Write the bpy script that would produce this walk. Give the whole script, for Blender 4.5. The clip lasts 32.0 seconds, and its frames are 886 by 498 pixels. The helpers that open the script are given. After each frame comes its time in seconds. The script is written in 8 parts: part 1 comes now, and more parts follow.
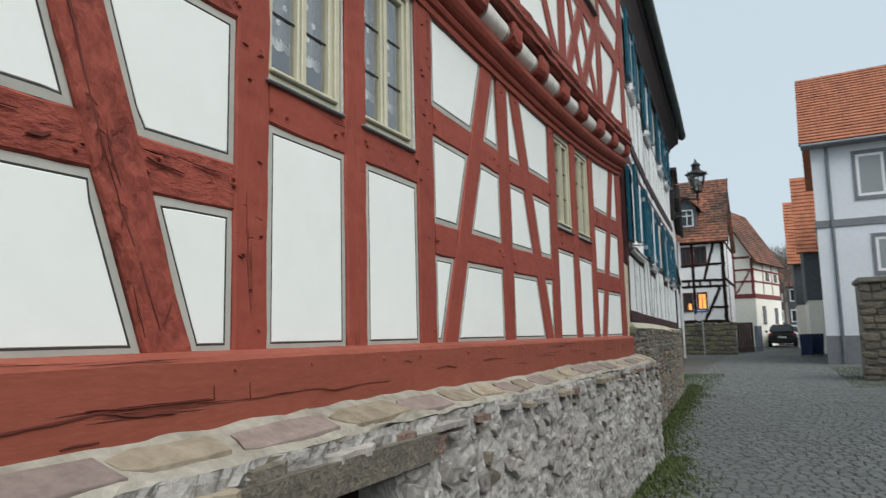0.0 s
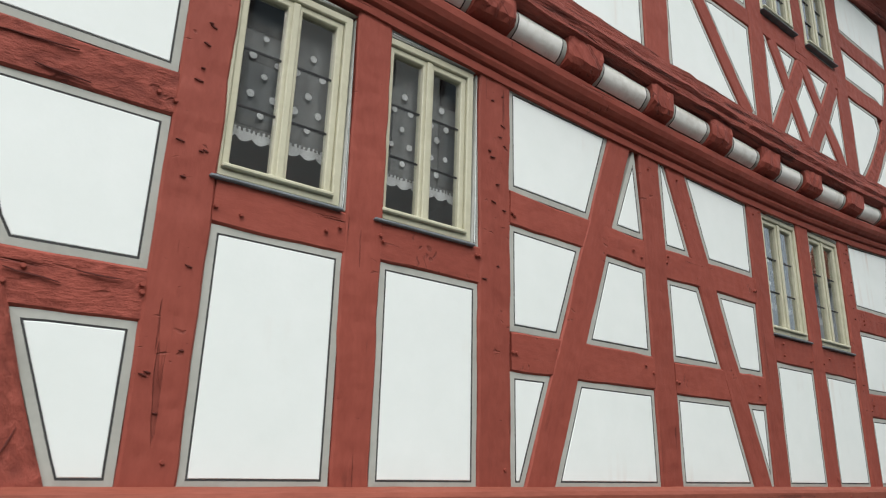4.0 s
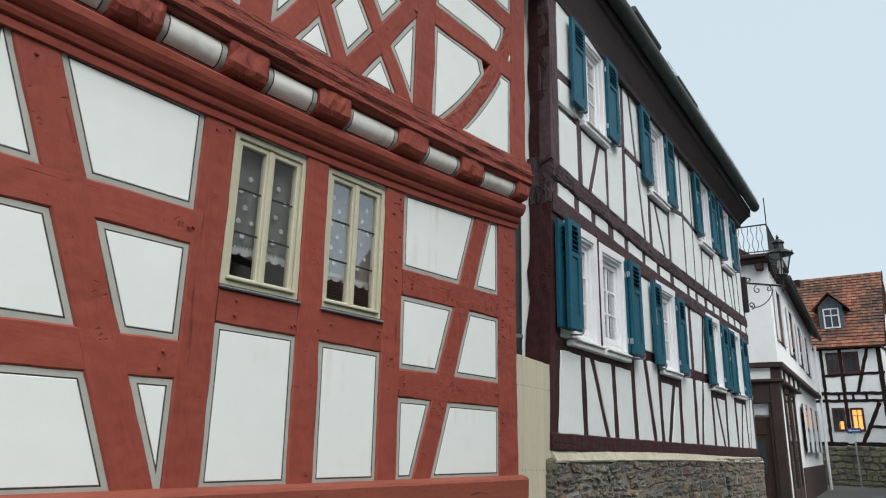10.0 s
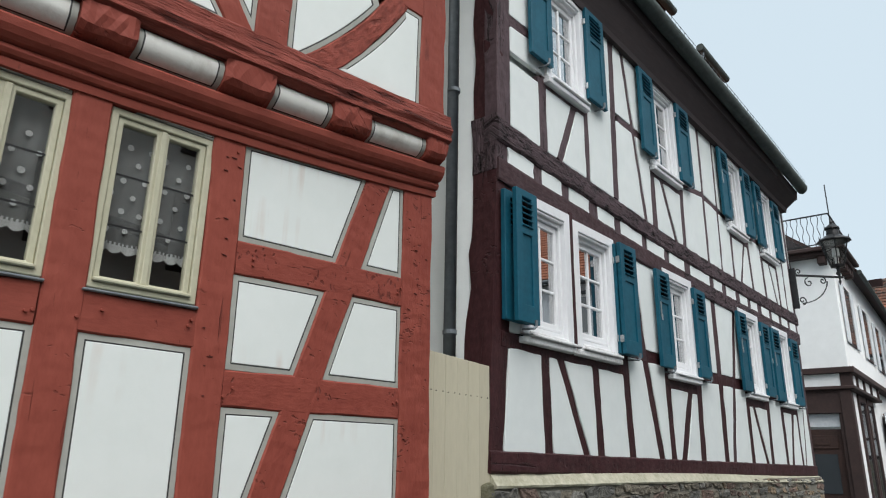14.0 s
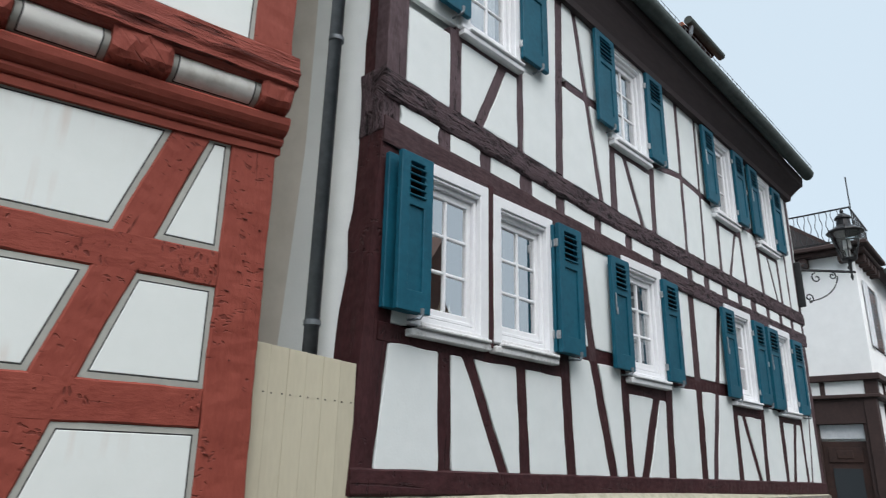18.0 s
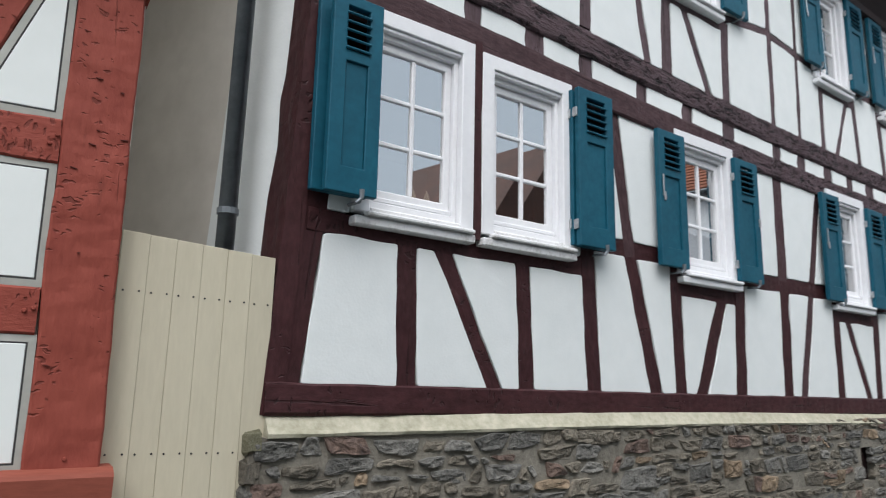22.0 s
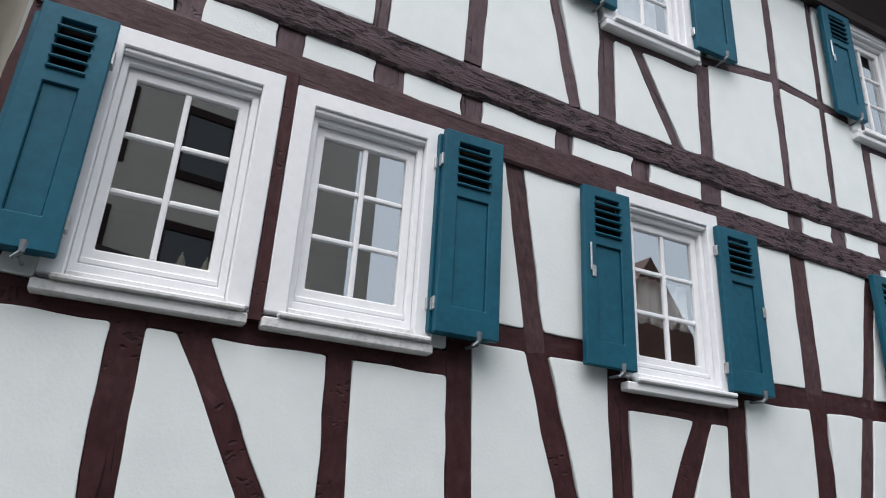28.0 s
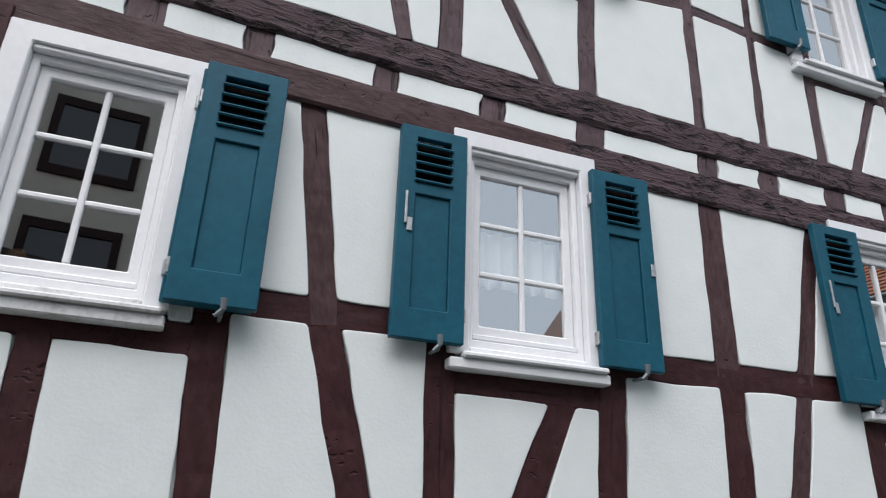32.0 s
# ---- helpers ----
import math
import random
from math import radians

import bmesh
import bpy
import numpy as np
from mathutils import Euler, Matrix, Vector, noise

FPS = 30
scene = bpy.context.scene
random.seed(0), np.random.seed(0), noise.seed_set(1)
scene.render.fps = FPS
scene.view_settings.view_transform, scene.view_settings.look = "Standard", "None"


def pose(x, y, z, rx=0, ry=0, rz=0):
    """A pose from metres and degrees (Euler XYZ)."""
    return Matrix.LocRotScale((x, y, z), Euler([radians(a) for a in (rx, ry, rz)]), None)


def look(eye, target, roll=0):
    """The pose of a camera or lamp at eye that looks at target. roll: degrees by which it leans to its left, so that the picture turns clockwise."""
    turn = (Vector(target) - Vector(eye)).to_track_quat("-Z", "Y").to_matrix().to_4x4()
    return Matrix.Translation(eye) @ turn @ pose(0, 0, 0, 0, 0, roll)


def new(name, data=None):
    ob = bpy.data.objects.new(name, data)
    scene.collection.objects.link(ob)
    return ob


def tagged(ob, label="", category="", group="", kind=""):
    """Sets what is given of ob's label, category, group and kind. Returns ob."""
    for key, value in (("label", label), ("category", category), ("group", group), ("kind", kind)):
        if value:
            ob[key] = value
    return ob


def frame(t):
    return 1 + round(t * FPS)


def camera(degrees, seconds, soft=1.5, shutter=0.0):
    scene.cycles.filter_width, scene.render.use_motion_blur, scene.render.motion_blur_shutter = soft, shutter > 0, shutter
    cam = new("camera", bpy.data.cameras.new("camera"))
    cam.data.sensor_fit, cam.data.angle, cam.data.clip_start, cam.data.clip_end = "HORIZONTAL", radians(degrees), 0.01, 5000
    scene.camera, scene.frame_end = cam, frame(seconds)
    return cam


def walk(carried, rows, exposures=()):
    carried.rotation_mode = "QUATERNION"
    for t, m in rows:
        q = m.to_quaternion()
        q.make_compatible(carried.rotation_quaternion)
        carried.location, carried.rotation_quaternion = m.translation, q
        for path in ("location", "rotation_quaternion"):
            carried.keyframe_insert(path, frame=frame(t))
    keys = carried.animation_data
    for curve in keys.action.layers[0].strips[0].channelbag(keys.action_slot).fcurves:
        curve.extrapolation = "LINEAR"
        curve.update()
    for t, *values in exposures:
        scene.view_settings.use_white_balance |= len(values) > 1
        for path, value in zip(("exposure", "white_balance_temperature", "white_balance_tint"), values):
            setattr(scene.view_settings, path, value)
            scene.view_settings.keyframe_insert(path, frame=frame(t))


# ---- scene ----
EXPO = ((0.0, 0.96, 6500, 10), (2.0, 1.12, 6500, 10), (4.0, 1.14, 6500, 10), (5.0, 1.14, 6500, 10), (6.0, 1.01, 6500, 10), (9.0, 1.06, 6500, 10), (14.0, 1.12, 6450, 10), (19.0, 1.15, 6340, 12), (21.5, 1.23, 6340, 13), (23.0, 1.29, 6350, 13), (25.0, 1.19, 6340, 14), (28.0, 1.18, 6380, 14), (32.0, 1.16, 6380, 14))

cam = camera(65.56, 32.0, soft=1.1, shutter=0.3)
walk(cam, (
    (0, look((-1.777, -1.543, 1.748), (0.007, -0.675, 2.001), -1.15)),
    (0.5, look((-1.694, -1.595, 1.743), (-0.034, -0.533, 2.085), 0.80)),
    (1, look((-1.596, -1.688, 1.761), (-0.112, -0.405, 2.148), 2.08)),
    (1.5, look((-1.457, -1.722, 1.762), (-0.070, -0.346, 2.187), 2.96)),
    (2, look((-1.271, -1.802, 1.766), (0.074, -0.398, 2.235), 3.40)),
    (2.5, look((-1.088, -1.901, 1.779), (0.204, -0.459, 2.280), 3.38)),
    (4.5, look((-0.434, -2.136, 1.856), (0.720, -0.617, 2.455), 1.50)),
    (5, look((-0.233, -2.280, 1.884), (0.993, -0.826, 2.505), 1.04)),
    (5.5, look((-0.048, -2.366, 1.883), (1.336, -1.067, 2.513), 1.05)),
    (6, look((0.152, -2.414, 1.881), (1.635, -1.231, 2.513), 0.96)),
    (6.5, look((0.307, -2.452, 1.893), (1.829, -1.315, 2.517), 0.14)),
    (7, look((0.478, -2.519, 1.878), (1.997, -1.373, 2.493), -0.52)),
    (7.5, look((0.665, -2.593, 1.916), (2.176, -1.431, 2.521), -0.13)),
    (8, look((0.879, -2.602, 1.897), (2.390, -1.435, 2.491), 0.54)),
    (8.5, look((1.104, -2.610, 1.903), (2.617, -1.437, 2.482), 1.12)),
    (9, look((1.314, -2.682, 1.917), (2.830, -1.506, 2.480), 1.45)),
    (9.5, look((1.489, -2.716, 1.914), (3.006, -1.535, 2.465), 1.42)),
    (10, look((1.701, -2.714, 1.920), (3.212, -1.521, 2.465), 1.25)),
    (10.5, look((1.896, -2.736, 1.917), (3.396, -1.528, 2.457), 1.27)),
    (11, look((2.078, -2.793, 1.945), (3.563, -1.572, 2.496), 1.13)),
    (11.5, look((2.273, -2.799, 1.946), (3.739, -1.558, 2.503), 1.35)),
    (12, look((2.465, -2.789, 1.958), (3.937, -1.562, 2.531), 1.15)),
    (12.5, look((2.655, -2.818, 1.946), (4.104, -1.568, 2.529), 0.15)),
    (13, look((2.868, -2.866, 1.969), (4.272, -1.562, 2.542), 0.57)),
    (13.5, look((3.013, -2.882, 1.958), (4.397, -1.556, 2.529), 0.90)),
    (14, look((3.204, -2.853, 1.967), (4.575, -1.520, 2.552), 0.82)),
    (14.5, look((3.360, -2.837, 1.976), (4.710, -1.486, 2.572), 1.00)),
    (16.5, look((4.020, -2.799, 2.009), (5.235, -1.334, 2.625), 2.62)),
    (17, look((4.199, -2.844, 2.006), (5.408, -1.377, 2.628), 2.45)),
    (17.5, look((4.353, -2.906, 2.028), (5.564, -1.443, 2.657), 1.91)),
    (18, look((4.485, -2.931, 2.027), (5.784, -1.537, 2.637), 1.13)),
    (18.5, look((4.669, -2.908, 2.019), (6.014, -1.548, 2.603), 0.53)),
    (19, look((4.792, -2.912, 2.019), (6.131, -1.539, 2.584), -0.02)),
    (19.5, look((4.961, -2.960, 2.022), (6.261, -1.541, 2.567), -0.24)),
    (20, look((5.090, -3.001, 2.034), (6.366, -1.549, 2.545), -0.09)),
    (20.5, look((5.225, -3.001, 2.031), (6.486, -1.524, 2.508), 0.48)),
    (21, look((5.373, -2.906, 2.037), (6.605, -1.395, 2.483), 1.08)),
    (21.5, look((5.511, -2.826, 2.034), (6.708, -1.277, 2.444), 1.92)),
    (22, look((5.684, -2.803, 2.047), (6.750, -1.152, 2.423), 1.27)),
    (22.5, look((5.857, -2.787, 2.063), (6.818, -1.067, 2.407), 0.27)),
    (23, look((5.978, -2.751, 2.048), (6.989, -1.056, 2.371), -0.27)),
    (23.5, look((6.088, -2.671, 2.067), (7.194, -1.041, 2.418), -0.08)),
    (24, look((6.207, -2.682, 2.063), (7.303, -1.065, 2.490), -0.59)),
    (24.5, look((6.375, -2.706, 2.080), (7.457, -1.096, 2.566), 0.79)),
    (25, look((6.479, -2.644, 2.070), (7.570, -1.055, 2.604), 3.15)),
    (25.5, look((6.636, -2.550, 2.080), (7.702, -0.980, 2.713), 3.98)),
    (27.5, look((7.344, -2.565, 2.115), (8.075, -0.849, 2.835), 3.88)),
    (28, look((7.514, -2.557, 2.109), (8.196, -0.825, 2.840), 3.39)),
    (28.5, look((7.681, -2.568, 2.122), (8.325, -0.827, 2.865), 2.95)),
    (29, look((7.819, -2.517, 2.107), (8.440, -0.770, 2.859), 2.58)),
    (29.5, look((7.947, -2.451, 2.118), (8.583, -0.718, 2.888), 2.14)),
    (30, look((8.087, -2.427, 2.112), (8.661, -0.682, 2.902), 2.31)),
    (30.5, look((8.270, -2.419, 2.137), (8.733, -0.643, 2.931), 3.36)),
    (31, look((8.447, -2.385, 2.121), (8.905, -0.600, 2.900), 3.62)),
    (31.5, look((8.635, -2.339, 2.125), (9.149, -0.569, 2.903), 2.88)),
    (32, look((8.825, -2.316, 2.125), (9.355, -0.552, 2.902), 1.87)),
), exposures=EXPO)

# ---- world, sun and sky: an overcast winter day ----
world = bpy.data.worlds.new("overcast_sky")
scene.world = world
world.use_nodes = True
wn, wl = world.node_tree.nodes, world.node_tree.links
sky = wn.new("ShaderNodeTexSky")
sky.sky_type, sky.sun_disc = "NISHITA", False
sky.sun_elevation, sky.sun_rotation = radians(48), radians(200)
sky.dust_density, sky.altitude = 4.0, 100
grey = wn.new("ShaderNodeMix")
grey.data_type = "RGBA"
grey.inputs["Factor"].default_value = 0.86
wl.new(sky.outputs["Color"], grey.inputs["A"])
grey.inputs["B"].default_value = (5.7, 6.7, 7.3, 1)
wl.new(grey.outputs["Result"], wn["Background"].inputs["Color"])
wn["Background"].inputs["Strength"].default_value = 0.060
sun = new("sun", bpy.data.lights.new("sun", "SUN"))
sun.data.energy, sun.data.angle, sun.data.color = 1.85, radians(60), (1.0, 0.985, 0.96)
sun.matrix_world = look((-2, -17, 27), (6, 0, 2))

# ---- materials ----


def material(name, color, rough=0.8, metal=0.0):
    m = bpy.data.materials.new(name)
    m.use_nodes = True
    b = m.node_tree.nodes["Principled BSDF"]
    b.inputs["Base Color"].default_value = (*color, 1)
    b.inputs["Roughness"].default_value, b.inputs["Metallic"].default_value = rough, metal
    return m


def grain(m, scales, dark, light, bump=0.3, dist=0.004, coords="Object", per_object=0.0, low=0.35, high=0.65, spread=(1, 1, 1), fine=None, rough=None):
    """Colour variation of the base between dark and light by layered noise, and relief from the same noise."""
    n, l = m.node_tree.nodes, m.node_tree.links
    b = n["Principled BSDF"]
    tc, mp = n.new("ShaderNodeTexCoord"), n.new("ShaderNodeMapping")
    mp.inputs["Scale"].default_value = spread
    l.new(tc.outputs[coords], mp.inputs["Vector"])
    noises = []
    for s in scales:
        t = n.new("ShaderNodeTexNoise")
        t.inputs["Scale"].default_value, t.inputs["Detail"].default_value, t.inputs["Roughness"].default_value = s, 6, 0.62
        l.new(mp.outputs["Vector"], t.inputs["Vector"])
        noises.append(t.outputs["Fac"])
    mean = noises[0]
    for o in noises[1:]:
        a = n.new("ShaderNodeMath")
        a.operation = "ADD"
        l.new(mean, a.inputs[0]), l.new(o, a.inputs[1])
        h = n.new("ShaderNodeMath")
        h.operation = "MULTIPLY"
        h.inputs[1].default_value = 0.5
        l.new(a.outputs[0], h.inputs[0])
        mean = h.outputs[0]
    ramp = n.new("ShaderNodeValToRGB")
    ramp.color_ramp.elements[0].position, ramp.color_ramp.elements[1].position = low, high
    ramp.color_ramp.elements[0].color, ramp.color_ramp.elements[1].color = (*dark, 1), (*light, 1)
    l.new(mean, ramp.inputs["Fac"])
    out = ramp.outputs["Color"]
    if per_object:
        info, hsv, mr = n.new("ShaderNodeObjectInfo"), n.new("ShaderNodeHueSaturation"), n.new("ShaderNodeMapRange")
        mr.inputs["To Min"].default_value, mr.inputs["To Max"].default_value = 1 - per_object, 1 + per_object
        l.new(info.outputs["Random"], mr.inputs["Value"])
        l.new(mr.outputs["Result"], hsv.inputs["Value"])
        l.new(out, hsv.inputs["Color"])
        out = hsv.outputs["Color"]
    l.new(out, b.inputs["Base Color"])
    bp = n.new("ShaderNodeBump")
    bp.inputs["Strength"].default_value, bp.inputs["Distance"].default_value = bump, dist
    height = mean
    if fine:
        t = n.new("ShaderNodeTexNoise")
        t.inputs["Scale"].default_value, t.inputs["Detail"].default_value = fine, 3
        l.new(mp.outputs["Vector"], t.inputs["Vector"])
        height = t.outputs["Fac"]
    l.new(height, bp.inputs["Height"])
    l.new(bp.outputs["Normal"], b.inputs["Normal"])
    if rough:
        mr = n.new("ShaderNodeMapRange")
        mr.inputs["To Min"].default_value, mr.inputs["To Max"].default_value = rough
        l.new(mean, mr.inputs["Value"])
        l.new(mr.outputs["Result"], b.inputs["Roughness"])
    return m


def split_grain(m, depth, amount, spread=(1.4, 34, 1), low=0.385, high=0.43, adze=0.5):
    """Long drying cracks along the grain and shallow adze marks across it, over the wood's own colour and relief."""
    n, l = m.node_tree.nodes, m.node_tree.links
    b = n["Principled BSDF"]
    tc, mp = n.new("ShaderNodeTexCoord"), n.new("ShaderNodeMapping")
    mp.inputs["Scale"].default_value = spread
    l.new(tc.outputs["UV"], mp.inputs["Vector"])
    t = n.new("ShaderNodeTexNoise")
    t.inputs["Scale"].default_value, t.inputs["Detail"].default_value, t.inputs["Roughness"].default_value, t.inputs["Distortion"].default_value = 1.0, 5, 0.55, 0.4
    l.new(mp.outputs["Vector"], t.inputs["Vector"])
    r = n.new("ShaderNodeMapRange")
    r.inputs["From Min"].default_value, r.inputs["From Max"].default_value = low, high
    l.new(t.outputs["Fac"], r.inputs["Value"])
    old = b.inputs["Base Color"].links[0].from_socket
    k = n.new("ShaderNodeMapRange")
    k.inputs["To Min"].default_value = 1 - amount
    l.new(r.outputs["Result"], k.inputs["Value"])
    hsv = n.new("ShaderNodeHueSaturation")
    l.new(old, hsv.inputs["Color"]), l.new(k.outputs["Result"], hsv.inputs["Value"])
    l.new(hsv.outputs["Color"], b.inputs["Base Color"])
    first = b.inputs["Normal"].links[0].from_socket
    bp = n.new("ShaderNodeBump")
    bp.inputs["Strength"].default_value, bp.inputs["Distance"].default_value = 1.0, depth
    l.new(r.outputs["Result"], bp.inputs["Height"]), l.new(first, bp.inputs["Normal"])
    mp2, v = n.new("ShaderNodeMapping"), n.new("ShaderNodeTexVoronoi")
    mp2.inputs["Scale"].default_value = (16, 9, 1)
    v.feature = "SMOOTH_F1"
    v.inputs["Scale"].default_value, v.inputs["Smoothness"].default_value = 1.0, 0.6
    l.new(tc.outputs["UV"], mp2.inputs["Vector"]), l.new(mp2.outputs["Vector"], v.inputs["Vector"])
    bp2 = n.new("ShaderNodeBump")
    bp2.inputs["Strength"].default_value, bp2.inputs["Distance"].default_value = adze, 0.006
    l.new(v.outputs["Distance"], bp2.inputs["Height"]), l.new(bp.outputs["Normal"], bp2.inputs["Normal"])
    l.new(bp2.outputs["Normal"], b.inputs["Normal"])
    return m


def nicked(m, across, along, share, depth, dim, bare=0.44):
    """Short chisel nicks across the grain, crowded in some places and absent in others, their inner shade painted
    darker.
    """
    n, l = m.node_tree.nodes, m.node_tree.links
    b = n["Principled BSDF"]
    tc, mp, v, crowd = n.new("ShaderNodeTexCoord"), n.new("ShaderNodeMapping"), n.new("ShaderNodeTexVoronoi"), n.new("ShaderNodeTexNoise")
    mp.inputs["Scale"].default_value = (along, across, 1)
    bend, shift = n.new("ShaderNodeTexNoise"), n.new("ShaderNodeVectorMath")
    bend.inputs["Scale"].default_value, bend.inputs["Detail"].default_value = 14.0, 3
    shift.operation = "MULTIPLY_ADD"
    shift.inputs[1].default_value = (0.07, 0.10, 0)
    v.inputs["Scale"].default_value = 1.0
    crowd.inputs["Scale"].default_value, crowd.inputs["Detail"].default_value = 3.2, 3
    l.new(tc.outputs["UV"], bend.inputs["Vector"]), l.new(bend.outputs["Color"], shift.inputs[0]), l.new(tc.outputs["UV"], shift.inputs[2])
    l.new(shift.outputs["Vector"], mp.inputs["Vector"]), l.new(mp.outputs["Vector"], v.inputs["Vector"]), l.new(tc.outputs["UV"], crowd.inputs["Vector"])
    size, dent, shade, hsv, bp = n.new("ShaderNodeMapRange"), n.new("ShaderNodeMath"), n.new("ShaderNodeMapRange"), n.new("ShaderNodeHueSaturation"), n.new("ShaderNodeBump")
    size.inputs["From Min"].default_value, size.inputs["From Max"].default_value = bare, bare + 0.2
    size.inputs["To Min"].default_value, size.inputs["To Max"].default_value = 0.0, share
    l.new(crowd.outputs["Fac"], size.inputs["Value"])
    dent.operation = "SUBTRACT"
    l.new(size.outputs["Result"], dent.inputs[0]), l.new(v.outputs["Distance"], dent.inputs[1])
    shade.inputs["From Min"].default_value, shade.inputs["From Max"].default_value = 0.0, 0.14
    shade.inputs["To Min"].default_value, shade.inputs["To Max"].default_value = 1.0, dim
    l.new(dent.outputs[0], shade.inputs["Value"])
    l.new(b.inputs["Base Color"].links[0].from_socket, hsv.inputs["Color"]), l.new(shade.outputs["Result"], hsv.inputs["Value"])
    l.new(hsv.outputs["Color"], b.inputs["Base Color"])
    bp.inputs["Strength"].default_value, bp.inputs["Distance"].default_value = 1.0, depth
    l.new(shade.outputs["Result"], bp.inputs["Height"]), l.new(b.inputs["Normal"].links[0].from_socket, bp.inputs["Normal"])
    l.new(bp.outputs["Normal"], b.inputs["Normal"])
    return m


def stained(m, spread, low, high, dim):
    """Old damp stains with ragged outlines, long along the grain."""
    n, l = m.node_tree.nodes, m.node_tree.links
    b = n["Principled BSDF"]
    tc, mp, t, r, hsv = n.new("ShaderNodeTexCoord"), n.new("ShaderNodeMapping"), n.new("ShaderNodeTexNoise"), n.new("ShaderNodeMapRange"), n.new("ShaderNodeHueSaturation")
    mp.inputs["Scale"].default_value = spread
    mp.inputs["Location"].default_value = (3.7, 1.9, 0)
    t.inputs["Scale"].default_value, t.inputs["Detail"].default_value, t.inputs["Roughness"].default_value = 1.0, 7, 0.68
    r.inputs["From Min"].default_value, r.inputs["From Max"].default_value, r.inputs["To Min"].default_value, r.inputs["To Max"].default_value = low, high, 1.0, dim
    l.new(tc.outputs["UV"], mp.inputs["Vector"]), l.new(mp.outputs["Vector"], t.inputs["Vector"]), l.new(t.outputs["Fac"], r.inputs["Value"])
    l.new(b.inputs["Base Color"].links[0].from_socket, hsv.inputs["Color"]), l.new(r.outputs["Result"], hsv.inputs["Value"])
    l.new(hsv.outputs["Color"], b.inputs["Base Color"])
    return m


RED = grain(material("red_painted_oak", (0.3, 0.05, 0.035)), (3, 14), (0.232, 0.052, 0.036), (0.294, 0.071, 0.049), 0.45, 0.008, "UV", 0.06, spread=(1.2, 3, 1), rough=(0.8, 0.55))
RED_ROUGH = grain(material("red_weathered_oak", (0.2, 0.03, 0.03)), (2.2, 9), (0.175, 0.040, 0.029), (0.30, 0.072, 0.051), 1.0, 0.030, "UV", 0.08, spread=(1.2, 8, 1), rough=(0.85, 0.6))
RED_GOUGED = grain(material("red_gouged_oak", (0.25, 0.06, 0.045)), (4, 11), (0.18, 0.042, 0.030), (0.295, 0.072, 0.051), 0.8, 0.03, "UV", 0.06, low=0.40, high=0.56, spread=(1.6, 3.2, 1), rough=(0.9, 0.65))
DARK = grain(material("dark_brown_oak", (0.05, 0.02, 0.02)), (3, 12), (0.032, 0.0105, 0.0115), (0.062, 0.0215, 0.0235), 0.4, 0.010, "UV", 0.08, spread=(1.5, 3, 1), rough=(0.75, 0.5))
RED_NICKED = grain(material("red_chiselled_oak", (0.3, 0.05, 0.035)), (3, 16), (0.225, 0.048, 0.034), (0.294, 0.070, 0.048), 0.6, 0.012, "UV", 0.04, spread=(1.2, 3, 1), rough=(0.8, 0.55))
DARK_ROUGH = grain(material("weathered_brown_oak", (0.07, 0.05, 0.05)), (2.5, 10), (0.055, 0.035, 0.039), (0.130, 0.087, 0.097), 1.0, 0.03, "UV", 0.08, spread=(1.0, 9, 1), rough=(0.85, 0.55))
RED_SILL = grain(material("sun_bleached_red_oak", (0.24, 0.07, 0.05)), (2, 18), (0.205, 0.056, 0.037), (0.275, 0.078, 0.051), 0.35, 0.006, "UV", 0.04, spread=(0.8, 4, 1), rough=(0.8, 0.6))
DARK_UP = grain(material("faded_brown_oak", (0.09, 0.06, 0.065)), (3, 13), (0.066, 0.042, 0.046), (0.122, 0.081, 0.090), 0.6, 0.012, "UV", 0.10, spread=(1.2, 5, 1), rough=(0.8, 0.5))
DARK_MID = grain(material("half_faded_brown_oak", (0.07, 0.04, 0.042)), (3, 12), (0.046, 0.023, 0.025), (0.088, 0.048, 0.052), 0.5, 0.010, "UV", 0.08, spread=(1.3, 4, 1), rough=(0.75, 0.45))
PLASTER = grain(material("white_lime_plaster", (0.8, 0.8, 0.78)), (0.7, 5), (0.745, 0.786, 0.758), (0.80, 0.833, 0.81), 0.15, 0.002, fine=60)
STUCCO = grain(material("off_white_render", (0.8, 0.82, 0.78)), (0.9, 6), (0.735, 0.775, 0.765), (0.805, 0.84, 0.83), 0.25, 0.004, fine=75)
BORDER = grain(material("grey_border_paint", (0.4, 0.4, 0.37)), (4, 20), (0.34, 0.345, 0.31), (0.43, 0.43, 0.39), 0.2, 0.002)
LINE = material("black_line_paint", (0.035, 0.035, 0.035), 0.85)


for wood in (RED, RED_ROUGH, RED_GOUGED, RED_NICKED, RED_SILL, DARK, DARK_ROUGH, DARK_UP, DARK_MID):
    wood.node_tree.nodes["Principled BSDF"].inputs["Specular IOR Level"].default_value = 0.22
split_grain(RED, 0.005, 0.28, (1.1, 26, 1), 0.29, 0.33, 0.7)
split_grain(RED_GOUGED, 0.016, 0.5, (1.2, 11, 1), 0.31, 0.36, 1.0)
nicked(RED_GOUGED, 16, 9, 0.42, 0.016, 0.75, 0.40)
split_grain(RED_ROUGH, 0.022, 0.5, (1.8, 26, 1), 0.37, 0.43, 1.0)
split_grain(RED_NICKED, 0.006, 0.3, (1.1, 22, 1), 0.31, 0.35, 1.0)
nicked(RED_NICKED, 22, 48, 0.38, 0.010, 0.62, 0.38)
stained(RED_NICKED, (1.6, 7, 1), 0.62, 0.76, 0.5)
nicked(RED, 16, 40, 0.26, 0.007, 0.68)
